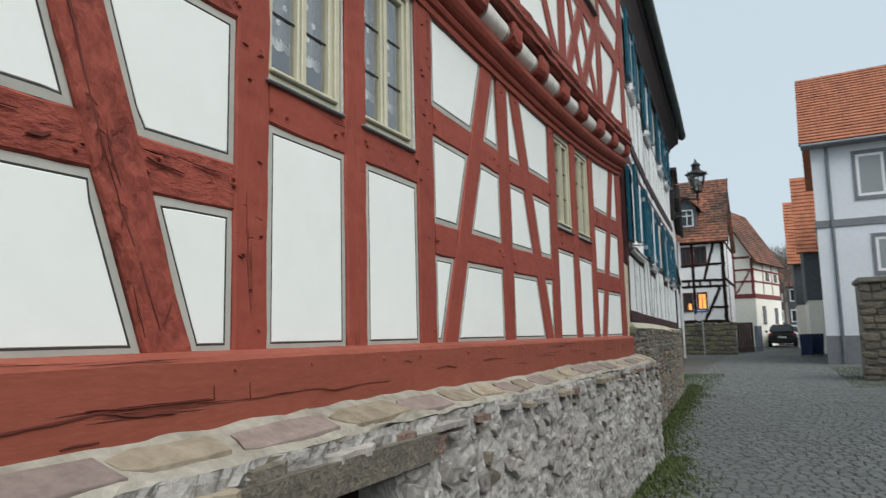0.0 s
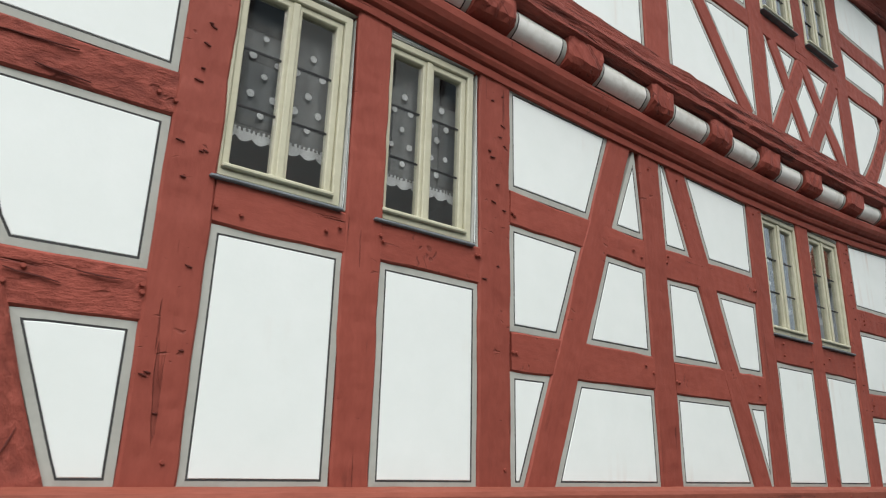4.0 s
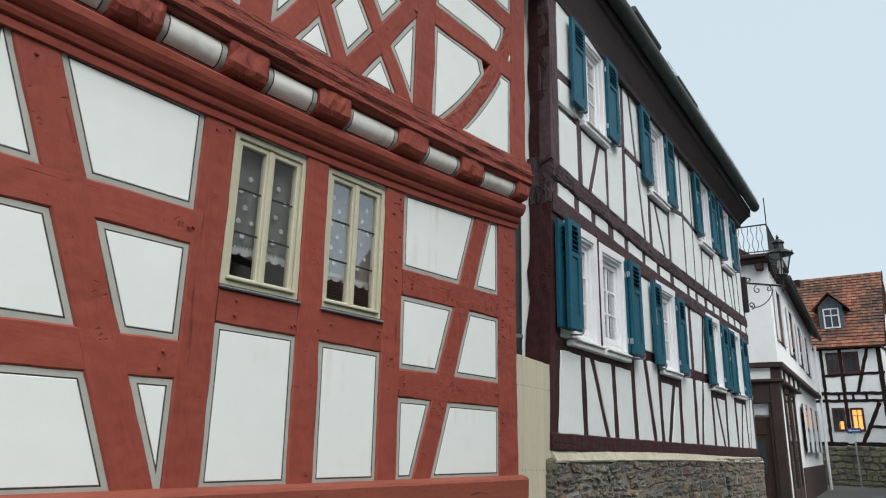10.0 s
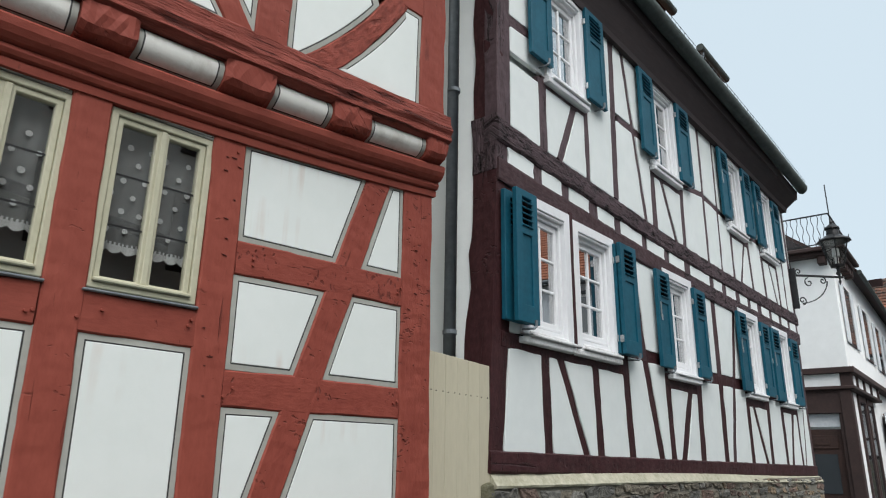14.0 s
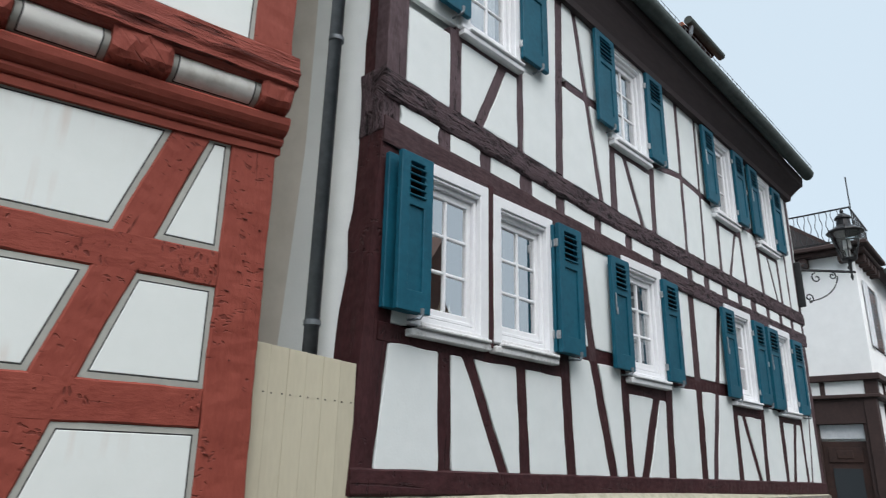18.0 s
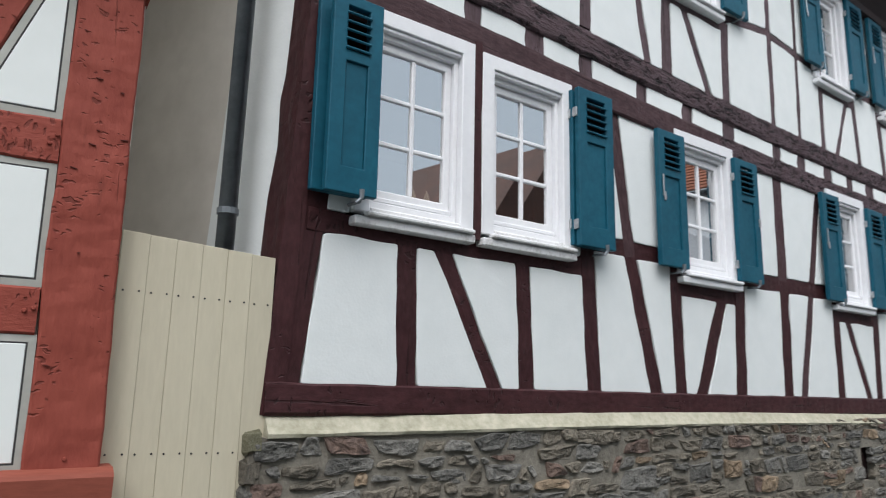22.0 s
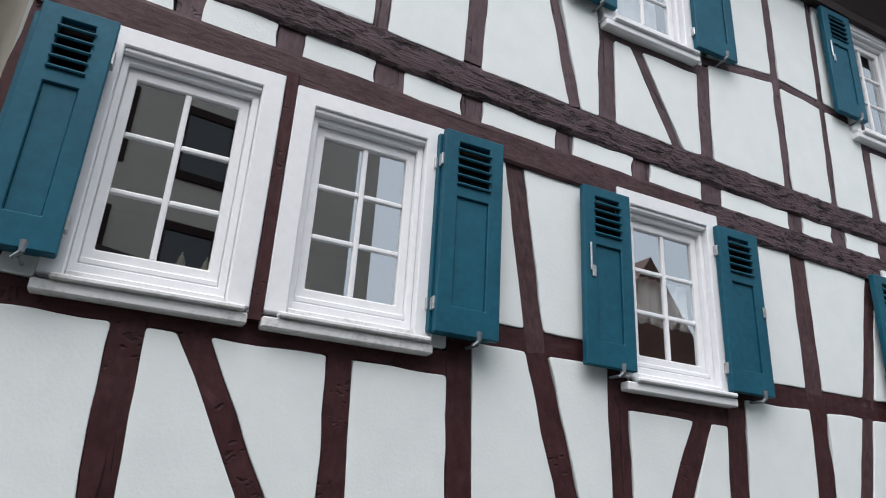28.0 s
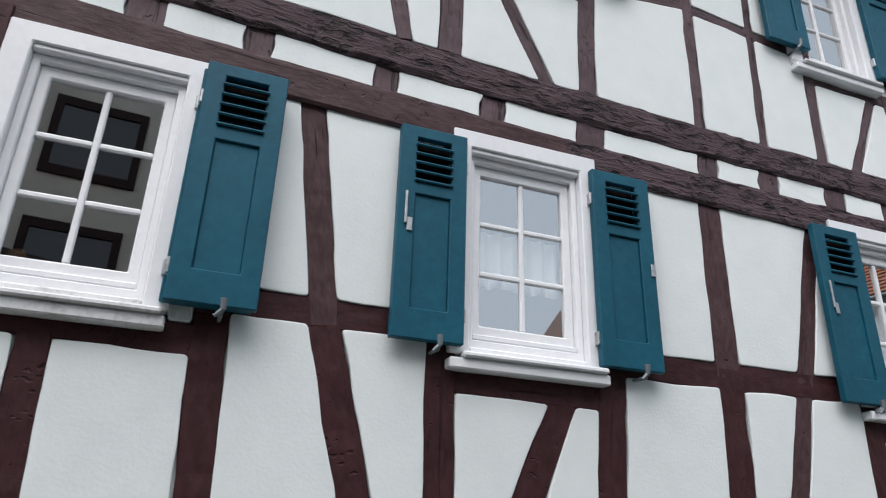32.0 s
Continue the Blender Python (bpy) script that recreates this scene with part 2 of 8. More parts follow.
stained(RED, (1.6, 7, 1), 0.62, 0.74, 0.55)
split_grain(DARK, 0.006, 0.3, (1.2, 26, 1), 0.31, 0.35)
split_grain(DARK_ROUGH, 0.025, 0.7, (5.0, 24, 1), 0.37, 0.42, 1.0)
nicked(DARK_ROUGH, 34, 11, 0.5, 0.016, 0.5, 0.30)
nicked(DARK, 18, 36, 0.36, 0.010, 0.65)
split_grain(DARK_UP, 0.010, 0.5, (2.2, 30, 1), 0.35, 0.39, 0.8)
nicked(DARK_UP, 26, 14, 0.36, 0.010, 0.6, 0.42)
split_grain(DARK_MID, 0.006, 0.35, (1.4, 26, 1), 0.32, 0.36, 0.6)
nicked(DARK_MID, 20, 30, 0.30, 0.008, 0.65)
split_grain(RED_SILL, 0.006, 0.35, (0.5, 22, 1), 0.30, 0.335, 0.5)


# ---- mesh helpers ----
def mesh_of(name, verts, faces, mats, index=None, uv=None, smooth=False):
    me = bpy.data.meshes.new(name)
    me.from_pydata([tuple(v) for v in verts], [], faces)
    for m in mats if isinstance(mats, (list, tuple)) else [mats]:
        me.materials.append(m)
    if index is not None:
        me.polygons.foreach_set("material_index", index)
    if uv is not None:
        lay = me.uv_layers.new(name="UVMap")
        flat = [0.0] * (2 * len(me.loops))
        for k, lo in enumerate(me.loops):
            flat[2 * k], flat[2 * k + 1] = uv[lo.vertex_index]
        lay.data.foreach_set("uv", flat)
    if smooth:
        me.polygons.foreach_set("use_smooth", [True] * len(me.polygons))
    me.update()
    return me


def part(name, bm, mat, parent, label="", smooth=False):
    """Links a bmesh or a mesh as one object under its thing or part."""
    if isinstance(bm, bmesh.types.BMesh):
        me = bpy.data.meshes.new(name)
        bm.normal_update()
        bm.to_mesh(me)
        bm.free()
        for m in mat if isinstance(mat, (list, tuple)) else [mat]:
            me.materials.append(m)
        if smooth:
            me.polygons.foreach_set("use_smooth", [True] * len(me.polygons))
    else:
        me = bm
    ob = new(name, me)
    if parent is not None:
        ob.parent = parent
    if label:
        ob["label"] = label
    return ob


def box_bm(boxes, bevel=0.0, seg=1):
    """One bmesh of several boxes (x0, y0, z0, x1, y1, z1), each with bevelled edges."""
    bm = bmesh.new()
    for x0, y0, z0, x1, y1, z1 in boxes:
        c = [bm.verts.new((x, y, z)) for z in (z0, z1) for y in (y0, y1) for x in (x0, x1)]
        for f in ((0, 2, 3, 1), (4, 5, 7, 6), (0, 1, 5, 4), (2, 6, 7, 3), (0, 4, 6, 2), (1, 3, 7, 5)):
            bm.faces.new([c[i] for i in f])
    if bevel:
        bmesh.ops.bevel(bm, geom=bm.edges[:], offset=bevel, segments=seg, affect="EDGES", clamp_overlap=True)
    return bm


def plate_bm(xs, zs, holes, y0, y1, bevel=0.003):
    """One flat frame: a plate over the grid xs by zs with the cells (column, row) in holes left open."""
    bm = bmesh.new()
    v = {(i, j, k): bm.verts.new((x, y, z)) for i, x in enumerate(xs) for j, z in enumerate(zs) for k, y in enumerate((y0, y1))}
    solid = {(i, j) for i in range(len(xs) - 1) for j in range(len(zs) - 1)} - set(holes)
    for i, j in solid:
        bm.faces.new((v[i, j, 0], v[i + 1, j, 0], v[i + 1, j + 1, 0], v[i, j + 1, 0]))
        bm.faces.new((v[i, j, 1], v[i, j + 1, 1], v[i + 1, j + 1, 1], v[i + 1, j, 1]))
        for di, dj, a, b in ((0, -1, (i, j), (i + 1, j)), (0, 1, (i + 1, j + 1), (i, j + 1)), (-1, 0, (i, j + 1), (i, j)), (1, 0, (i + 1, j), (i + 1, j + 1))):
            if (i + di, j + dj) not in solid:
                bm.faces.new((v[a + (1,)], v[b + (1,)], v[b + (0,)], v[a + (0,)]))
    bmesh.ops.delete(bm, geom=[q for q in bm.verts if not q.link_faces], context="VERTS")
    bmesh.ops.recalc_face_normals(bm, faces=bm.faces[:])
    if bevel:
        sharp = [e for e in bm.edges if len(e.link_faces) == 2 and e.calc_face_angle() > 1.0]
        bmesh.ops.bevel(bm, geom=sharp, offset=bevel, segments=1, affect="EDGES", clamp_overlap=True)
    return bm


def profile_bm(points, x0, x1, n=1, lift=None):
    """An extrusion along x of the closed outline (y, z), in n steps, raised by lift(x)."""
    bm = bmesh.new()
    rings = []
    for k in range(n + 1):
        x = x0 + (x1 - x0) * k / n
        dz = lift(x) if lift else 0.0
        rings.append([bm.verts.new((x, y, z + dz)) for y, z in points])
    m = len(points)
    for a, b in zip(rings, rings[1:]):
        for i in range(m):
            bm.faces.new((a[i], a[(i + 1) % m], b[(i + 1) % m], b[i]))
    bm.faces.new(rings[0][::-1]), bm.faces.new(rings[-1])
    bmesh.ops.recalc_face_normals(bm, faces=bm.faces[:])
    return bm


def tube_bm(path, r, sides=8, closed=False):
    """A round rod along a list of points."""
    bm = bmesh.new()
    pts = [Vector(p) for p in path]
    rings = []
    for i, p in enumerate(pts):
        d = (pts[min(i + 1, len(pts) - 1)] - pts[max(i - 1, 0)]).normalized()
        a = d.cross(Vector((0, 0, 1)) if abs(d.z) < 0.9 else Vector((1, 0, 0))).normalized()
        b = d.cross(a)
        rr = r[i] if isinstance(r, (list, tuple)) else r
        rings.append([bm.verts.new(p + (a * math.cos(w) + b * math.sin(w)) * rr) for w in (2 * math.pi * k / sides for k in range(sides))])
    for a, b in zip(rings, rings[1:]):
        for i in range(sides):
            bm.faces.new((a[i], a[(i + 1) % sides], b[(i + 1) % sides], b[i]))
    bm.faces.new(rings[0][::-1]), bm.faces.new(rings[-1])
    bmesh.ops.recalc_face_normals(bm, faces=bm.faces[:])
    return bm


# ---- half-timbering: members (x0, z0, x1, z1, width, bow) and the infill between them ----
def timber(name, house, mat, m, face=0.0, deep=0.10, rough=0.004, chamfer=0.008, seed=0):
    """A hewn beam in the wall's plane from (x0, z0) to (x1, z1), bowed by bow, its front at y = -face."""
    x0, z0, x1, z1, w, *rest = m
    bow = rest[0] if rest else 0.0
    length = math.hypot(x1 - x0, z1 - z0)
    n = max(4, int(length / 0.07))
    dx, dz = (x1 - x0) / length, (z1 - z0) / length
    nx, nz = -dz, dx
    verts, uv, faces = [], [], []
    off = seed * 7.31
    for i in range(n + 1):
        s = i / n
        b = bow * 4 * s * (1 - s)
        cx, cz = x0 + (x1 - x0) * s + nx * b, z0 + (z1 - z0) * s + nz * b
        wl_ = w / 2 + rough * 2 * noise.noise((s * length * 3.5, off, 0.3)) + rough * noise.noise((s * length * 14, off, 3.3))
        wr_ = w / 2 + rough * 2 * noise.noise((s * length * 3.5, off, 9.1)) + rough * noise.noise((s * length * 14, off, 5.3))
        f = face + rough * noise.noise((s * length * 5, off, 20.0))
        ring = [(-wr_, -deep), (-wr_, f - chamfer), (-wr_ + chamfer, f), (-w / 6, f + rough * 0.8 * noise.noise((s * length * 8, off, 31.0))),
                (w / 6, f + rough * 0.8 * noise.noise((s * length * 8, off, 41.0))), (wl_ - chamfer, f), (wl_, f - chamfer), (wl_, -deep)]
        for a, d in ring:
            verts.append((cx + nx * a, -d, cz + nz * a))
            uv.append((s * length + off, a + 0.5 * d + off))
    for i in range(n):
        for k in range(7):
            a = i * 8 + k
            faces.append((a, a + 1, a + 9, a + 8))
    faces.append(tuple(range(8))), faces.append(tuple(range(n * 8 + 7, n * 8 - 1, -1)))
    me = mesh_of(name, verts, faces, mat, uv=uv, smooth=False)
    bm = bmesh.new()
    bm.from_mesh(me)
    bmesh.ops.recalc_face_normals(bm, faces=bm.faces[:])
    bm.to_mesh(me)
    bm.free()
    return part(name, me, None, house)


def clip(poly, px, pz, nx, nz):
    """The part of a polygon where (p - (px, pz)) . n >= 0; also the indices of the points that lie on the cut."""
    out = []
    for a, b in zip(poly, poly[1:] + poly[:1]):
        da, db = (a[0] - px) * nx + (a[1] - pz) * nz, (b[0] - px) * nx + (b[1] - pz) * nz
        if da >= 0:
            out.append(a)
        if da * db < 0:
            t = da / (da - db)
            out.append((a[0] + (b[0] - a[0]) * t, a[1] + (b[1] - a[1]) * t))
    return out


def area(poly):
    return 0.5 * sum(a[0] * b[1] - b[0] * a[1] for a, b in zip(poly, poly[1:] + poly[:1]))


def inside_length(poly, x0, z0, x1, z1):
    """How much of a segment lies in a convex polygon."""
    lo, hi = 0.0, 1.0
    for a, b in zip(poly, poly[1:] + poly[:1]):
        ex, ez = b[0] - a[0], b[1] - a[1]
        d0, d1 = ex * (z0 - a[1]) - ez * (x0 - a[0]), ex * (z1 - a[1]) - ez * (x1 - a[0])
        if d0 < 0 and d1 < 0:
            return 0.0
        if d0 * d1 < 0:
            t = d0 / (d0 - d1)
            lo, hi = (max(lo, t), hi) if d0 < 0 else (lo, min(hi, t))
    return max(0.0, hi - lo) * math.hypot(x1 - x0, z1 - z0)


def cells(outline, members, holes=(), least=0.006, rim=0.02):
    """The panels left between the members in an outline (counter-clockwise), without those in the holes (x0, z0, x1, z1)."""
    polys = [outline]
    cuts = list(members)
    done = []
    while polys:
        p = polys.pop()
        best, share = None, 0.0
        for m in cuts:
            x0, z0, x1, z1, w = m[:5]
            ln = math.hypot(x1 - x0, z1 - z0)
            dx, dz = (x1 - x0) / ln, (z1 - z0) / ln
            inner = max(inside_length(p, x0 - k * dz, z0 + k * dx, x1 - k * dz, z1 + k * dx) for k in (0, w / 4, -w / 4))
            if inner < 0.06:
                continue
            whole = inside_length(p, x0 - 9 * dx, z0 - 9 * dz, x1 + 9 * dx, z1 + 9 * dz)
            whole = max(whole, inner)
            if inner / whole > share + 1e-6:
                best, share = m, inner / whole
        if best is None:
            done.append(p)
            continue
        x0, z0, x1, z1, w = best[:5]
        ln = math.hypot(x1 - x0, z1 - z0)
        nx, nz = -(z1 - z0) / ln, (x1 - x0) / ln
        for s in (1, -1):
            q = clip(p, x0 + s * nx * (w / 2 + 1e-5), z0 + s * nz * (w / 2 + 1e-5), s * nx, s * nz)
            if len(q) >= 3 and area(q) > least:
                polys.append(q)
    for x0, z0, x1, z1 in holes:
        nxt = []
        for p in done:
            core = p
            for px, pz, nx, nz in ((x0 + rim, z0, 1, 0), (x1 - rim, z0, -1, 0), (x0, z0 + rim, 0, 1), (x0, z1 - rim, 0, -1)):
                core = clip(core, px, pz, nx, nz) if len(core) > 2 else core
            if len(core) < 3 or area(core) < 1e-4:
                nxt.append(p)
                continue
            mid = p
            for px, pz, nx, nz in ((x0, z0, 0, -1), (x0, z1, 0, 1), (x0, z0, -1, 0), (x1, z0, 1, 0)):
                q = clip(mid, px, pz, nx, nz)
                if len(q) >= 3 and area(q) > least:
                    nxt.append(q)
                mid = clip(mid, px, pz, -nx, -nz)
                if len(mid) < 3:
                    break
        done = nxt
    polys = done
    keep = []
    for p in polys:
        cx, cz = sum(a[0] for a in p) / len(p), sum(a[1] for a in p) / len(p)
        if not any(h[0] - 0.005 < cx < h[2] + 0.005 and h[1] - 0.005 < cz < h[3] + 0.005 for h in holes):
            q = [a for a, b in zip(p, p[1:] + p[:1]) if math.hypot(a[0] - b[0], a[1] - b[1]) > 0.012]
            if len(q) >= 3:
                keep.append(q)
    return keep


def bend(poly, members, counts=None):
    """Points along each panel edge, moved with the bow of the member that the edge follows."""
    out, made = [], []
    for e, (a, b) in enumerate(zip(poly, poly[1:] + poly[:1])):
        ln = math.hypot(b[0] - a[0], b[1] - a[1]) or 1e-6
        n = counts[e] if counts else max(1, int(ln / 0.06))
        made.append(n)
        found = None
        for m in members:
            if len(m) > 5 and m[5]:
                x0, z0, x1, z1, w, bow = m[:6]
                L = math.hypot(x1 - x0, z1 - z0)
                dx, dz = (x1 - x0) / L, (z1 - z0) / L
                if abs((b[0] - a[0]) * -dz + (b[1] - a[1]) * dx) < 0.004 * max(1, ln) and all(abs(abs((q[0] - x0) * -dz + (q[1] - z0) * dx) - w / 2) < 0.045 and -0.15 < (q[0] - x0) * dx + (q[1] - z0) * dz < L + 0.15 for q in (a, b)):
                    found = (x0, z0, dx, dz, L, bow)
        for k in range(n):
            x, z = a[0] + (b[0] - a[0]) * k / n, a[1] + (b[1] - a[1]) * k / n
            if found:
                x0, z0, dx, dz, L, bow = found
                s = min(1, max(0, ((x - x0) * dx + (z - z0) * dz) / L))
                h = bow * 4 * s * (1 - s)
                x, z = x - dz * h, z + dx * h
            out.append((x, z))
    return out, made


def inset(poly, d):
    """A polygon with its outline drawn in by d."""
    out = []
    n = len(poly)
    for i in range(n):
        a, p, b = poly[i - 1], poly[i], poly[(i + 1) % n]
        e1, e2 = (p[0] - a[0], p[1] - a[1]), (b[0] - p[0], b[1] - p[1])
        l1, l2 = math.hypot(*e1) or 1e-6, math.hypot(*e2) or 1e-6
        n1, n2 = (-e1[1] / l1, e1[0] / l1), (-e2[1] / l2, e2[0] / l2)
        mx, mz = n1[0] + n2[0], n1[1] + n2[1]
        k = max(0.06, (mx * mx + mz * mz) / 2)
        out.append((p[0] + mx * d / k, p[1] + mz * d / k))
    return out


def crisp(poly, d):
    """A convex polygon without the short edges that would vanish when it is drawn in by d."""
    p = list(poly)
    while len(p) > 3:
        q = inset(p, d)
        n, worst, at = len(p), 0.004, -1
        for i in range(n):
            a, b, c, e = p[i], p[(i + 1) % n], q[i], q[(i + 1) % n]
            ln = math.hypot(b[0] - a[0], b[1] - a[1])
            left = ((e[0] - c[0]) * (b[0] - a[0]) + (e[1] - c[1]) * (b[1] - a[1])) / max(ln, 1e-6)
            if left < worst and ln < 0.12:
                worst, at = left, i
        if at < 0:
            return p
        a0, a1, b0, b1 = p[at - 1], p[at], p[(at + 1) % n], p[(at + 2) % n]
        ux, uz, vx, vz = a1[0] - a0[0], a1[1] - a0[1], b0[0] - b1[0], b0[1] - b1[1]
        det = ux * vz - uz * vx
        mid = ((a1[0] + b0[0]) / 2, (a1[1] + b0[1]) / 2)
        if abs(det) > 1e-5:
            t = ((b1[0] - a0[0]) * vz - (b1[1] - a0[1]) * vx) / det
            hit_ = (a0[0] + ux * t, a0[1] + uz * t)
            if math.hypot(hit_[0] - mid[0], hit_[1] - mid[1]) < 0.15:
                mid = hit_
        keep = [q_ for k, q_ in enumerate(p) if k not in (at, (at + 1) % n)]
        pos = at if (at + 1) < n else len(keep)
        keep.insert(pos, mid)
        p = keep
    return p


def soften(poly, r):
    """Rounds the corners of a convex polygon by r."""
    out = []
    n = len(poly)
    for i in range(n):
        a, p, b = (Vector(q) for q in (poly[i - 1], poly[i], poly[(i + 1) % n]))
        la, lb = (a - p).length, (b - p).length
        ra, rb = min(r, la * 0.4), min(r, lb * 0.4)
        p0, p1 = p + (a - p) / la * ra, p + (b - p) / lb * rb
        for t in (0.0, 0.33, 0.67, 1.0):
            out.append(tuple(p0 * (1 - t) ** 2 + p * 2 * t * (1 - t) + p1 * t * t))
    return out


def rings_mesh(name, rings, mats, index, cap=True):
    """Nested outlines [(points, y)] joined into one surface and closed by a last face."""
    verts, faces, idx = [], [], []
    n = len(rings[0][0])
    for pts, y in rings:
        verts += [(x, y, z) for x, z in pts]
    for r in range(len(rings) - 1):
        for i in range(n):
            a, b = r * n + i, r * n + (i + 1) % n
            faces.append((a, b, b + n, a + n)), idx.append(index[r])
    faces.append(tuple((len(rings) - 1) * n + i for i in range(n))), idx.append(index[-1])
    return mesh_of(name, verts, faces, mats, idx)


def streaks(m, amount):
    """Faint rusty runs down the plaster, here and there."""
    n, l = m.node_tree.nodes, m.node_tree.links
    b = n["Principled BSDF"]
    tc, m1, m2 = n.new("ShaderNodeTexCoord"), n.new("ShaderNodeMapping"), n.new("ShaderNodeMapping")
    m1.inputs["Scale"].default_value, m2.inputs["Scale"].default_value = (17, 17, 0.9), (1.1, 1.1, 1.6)
    fac = []
    for mp, lo, hi in ((m1, 0.52, 0.78), (m2, 0.58, 0.72)):
        t, r = n.new("ShaderNodeTexNoise"), n.new("ShaderNodeMapRange")
        t.inputs["Scale"].default_value, t.inputs["Detail"].default_value = 1.0, 4
        r.inputs["From Min"].default_value, r.inputs["From Max"].default_value = lo, hi
        l.new(tc.outputs["Object"], mp.inputs["Vector"]), l.new(mp.outputs["Vector"], t.inputs["Vector"]), l.new(t.outputs["Fac"], r.inputs["Value"])
        fac.append(r.outputs["Result"])
    k, k2, mix = n.new("ShaderNodeMath"), n.new("ShaderNodeMath"), n.new("ShaderNodeMix")
    k.operation = k2.operation = "MULTIPLY"
    l.new(fac[0], k.inputs[0]), l.new(fac[1], k.inputs[1])
    l.new(k.outputs[0], k2.inputs[0])
    k2.inputs[1].default_value = amount
    mix.data_type = "RGBA"
    l.new(k2.outputs[0], mix.inputs["Factor"])
    l.new(b.inputs["Base Color"].links[0].from_socket, mix.inputs["A"])
    mix.inputs["B"].default_value = (0.55, 0.36, 0.27, 1)
    l.new(mix.outputs["Result"], b.inputs["Base Color"])


streaks(PLASTER, 0.6)


def bordered_panel(house, poly, members, face):
    """A white field with a black line and a grey band along the timbers."""
    edge = sum(math.hypot(q[0] - r[0], q[1] - r[1]) for q, r in zip(poly, poly[1:] + poly[:1]))
    small = min(1.0, 2 * abs(area(poly)) / edge / 0.075)
    b, l = 0.023 * small + 0.002, 0.0055 * small + 0.001
    poly = crisp(poly, b + l + 0.004)
    p, n = bend(poly, members)
    rings = [(p, -face + 0.03), (p, -face)] + [(bend(inset(poly, d), members, n)[0], -face - y) for d, y in ((b, 0.002), (b + l, 0.0012), (b + l + 0.002, 0.003))]
    me = rings_mesh("infill_panel", rings, [BORDER, LINE, PLASTER], [0, 0, 1, 2, 2])
    return part("infill_panel", me, None, house)


def render_panel(house, poly, face, r=0.016, seed=0):
    """A plaster field that swells a little over the timbers' faces, with soft uneven edges."""
    p0 = soften(inset(poly, -0.001), r)
    n = len(p0)
    dense = []
    for i in range(n):
        a, b = p0[i], p0[(i + 1) % n]
        k = max(1, int(math.hypot(b[0] - a[0], b[1] - a[1]) / 0.07))
        dense += [(a[0] + (b[0] - a[0]) * t / k, a[1] + (b[1] - a[1]) * t / k) for t in range(k)]
    wob = [(x + 0.010 * noise.noise((x * 5, z * 5, seed)) + 0.003 * noise.noise((x * 19, z * 19, seed)), z + 0.009 * noise.noise((x * 5, z * 5, seed + 50)) + 0.003 * noise.noise((x * 19, z * 19, seed + 50))) for x, z in dense]
    me = rings_mesh("infill_panel", [(wob, -face + 0.03), (wob, -face - 0.0055), (inset(wob, 0.0025), -face - 0.0078), (inset(wob, 0.009), -face - 0.0085)], STUCCO, [0, 0, 0, 0])
    return part("infill_panel", me, None, house)


def house_base(name, x, y, turn, label, z=0.3):
    ob = new(name)
    ob.matrix_world = pose(x, y, 0, 0, 0, turn)
    return tagged(ob, label, "house")


# ---- the red house: wall in the plane y = 0, x along the street ----
red_house = house_base("half_timbered_house", 0, 0, 0, "red-painted half-timbered house with white grey-edged infill panels")


def sag(x):
    return 0.012 * (max(x, 0.5) - 3.2) ** 2 if x < 3.2 else 0.018 * (x - 3.2) ** 2


def ramp(x, a, b):
    return min(1.0, max(0.0, (x - a) / (b - a)))


def red_top(x):
    return 3.40 + sag(x)


SILL = 1.71
left_bay = [(-1.830, SILL, -1.830, 3.49, 0.18), (-0.986, 3.49, -0.342, 1.65, 0.163, -0.012), (-0.037, SILL, -0.041, 3.49, 0.162),
            (-1.740, 2.253, -0.628, 2.264, 0.146), (-0.518, 2.235, -0.117, 2.239, 0.152), (-1.740, 2.961, -0.878, 2.961, 0.155), (-0.718, 2.880, -0.117, 2.880, 0.150)]
window_bay_1 = [(0.599, SILL, 0.580, 3.49, 0.153), (0.043, 2.572, 0.514, 2.572, 0.155), (0.654, 2.573, 1.144, 2.571, 0.155), (1.234, SILL, 1.212, 3.47, 0.173)]
brace_bay = [(2.373, SILL, 2.327, 3.42, 0.175), (3.414, SILL, 3.404, 3.42, 0.173), (1.309, 2.865, 2.249, 2.847, 0.155), (2.417, 2.830, 3.325, 2.838, 0.160),
             (1.319, 2.244, 2.279, 2.244, 0.165), (2.447, 2.238, 3.335, 2.240, 0.165), (2.098, 3.45, 1.456, 1.65, 0.167), (2.557, 3.42, 3.233, 1.65, 0.168)]
window_bay_2 = [(4.059, SILL, 4.025, 3.42, 0.160), (3.493, 2.510, 3.958, 2.510, 0.165), (4.097, 2.505, 4.593, 2.500, 0.165), (4.676, SILL, 4.664, 3.46, 0.168)]
corner_bay = [(4.752, 2.862, 5.805, 2.884, 0.165), (4.752, 2.257, 5.805, 2.257, 0.168), (5.611, 3.52, 4.967, 1.65, 0.166), (5.939, SILL, 5.919, 3.56, 0.24)]
red_lower = left_bay + window_bay_1 + brace_bay + window_bay_2 + corner_bay
red_windows = [(0.022, 2.645, 0.487, 3.435), (0.630, 2.645, 1.098, 3.435), (3.495, 2.595, 3.962, 3.385), (4.111, 2.590, 4.585, 3.40)]
seed = 0


def kind_of(m):
    dx, dz = abs(m[2] - m[0]), abs(m[3] - m[1])
    return "post" if dx < 0.08 * dz + 0.03 else "rail" if dz < 0.12 * dx else "brace"


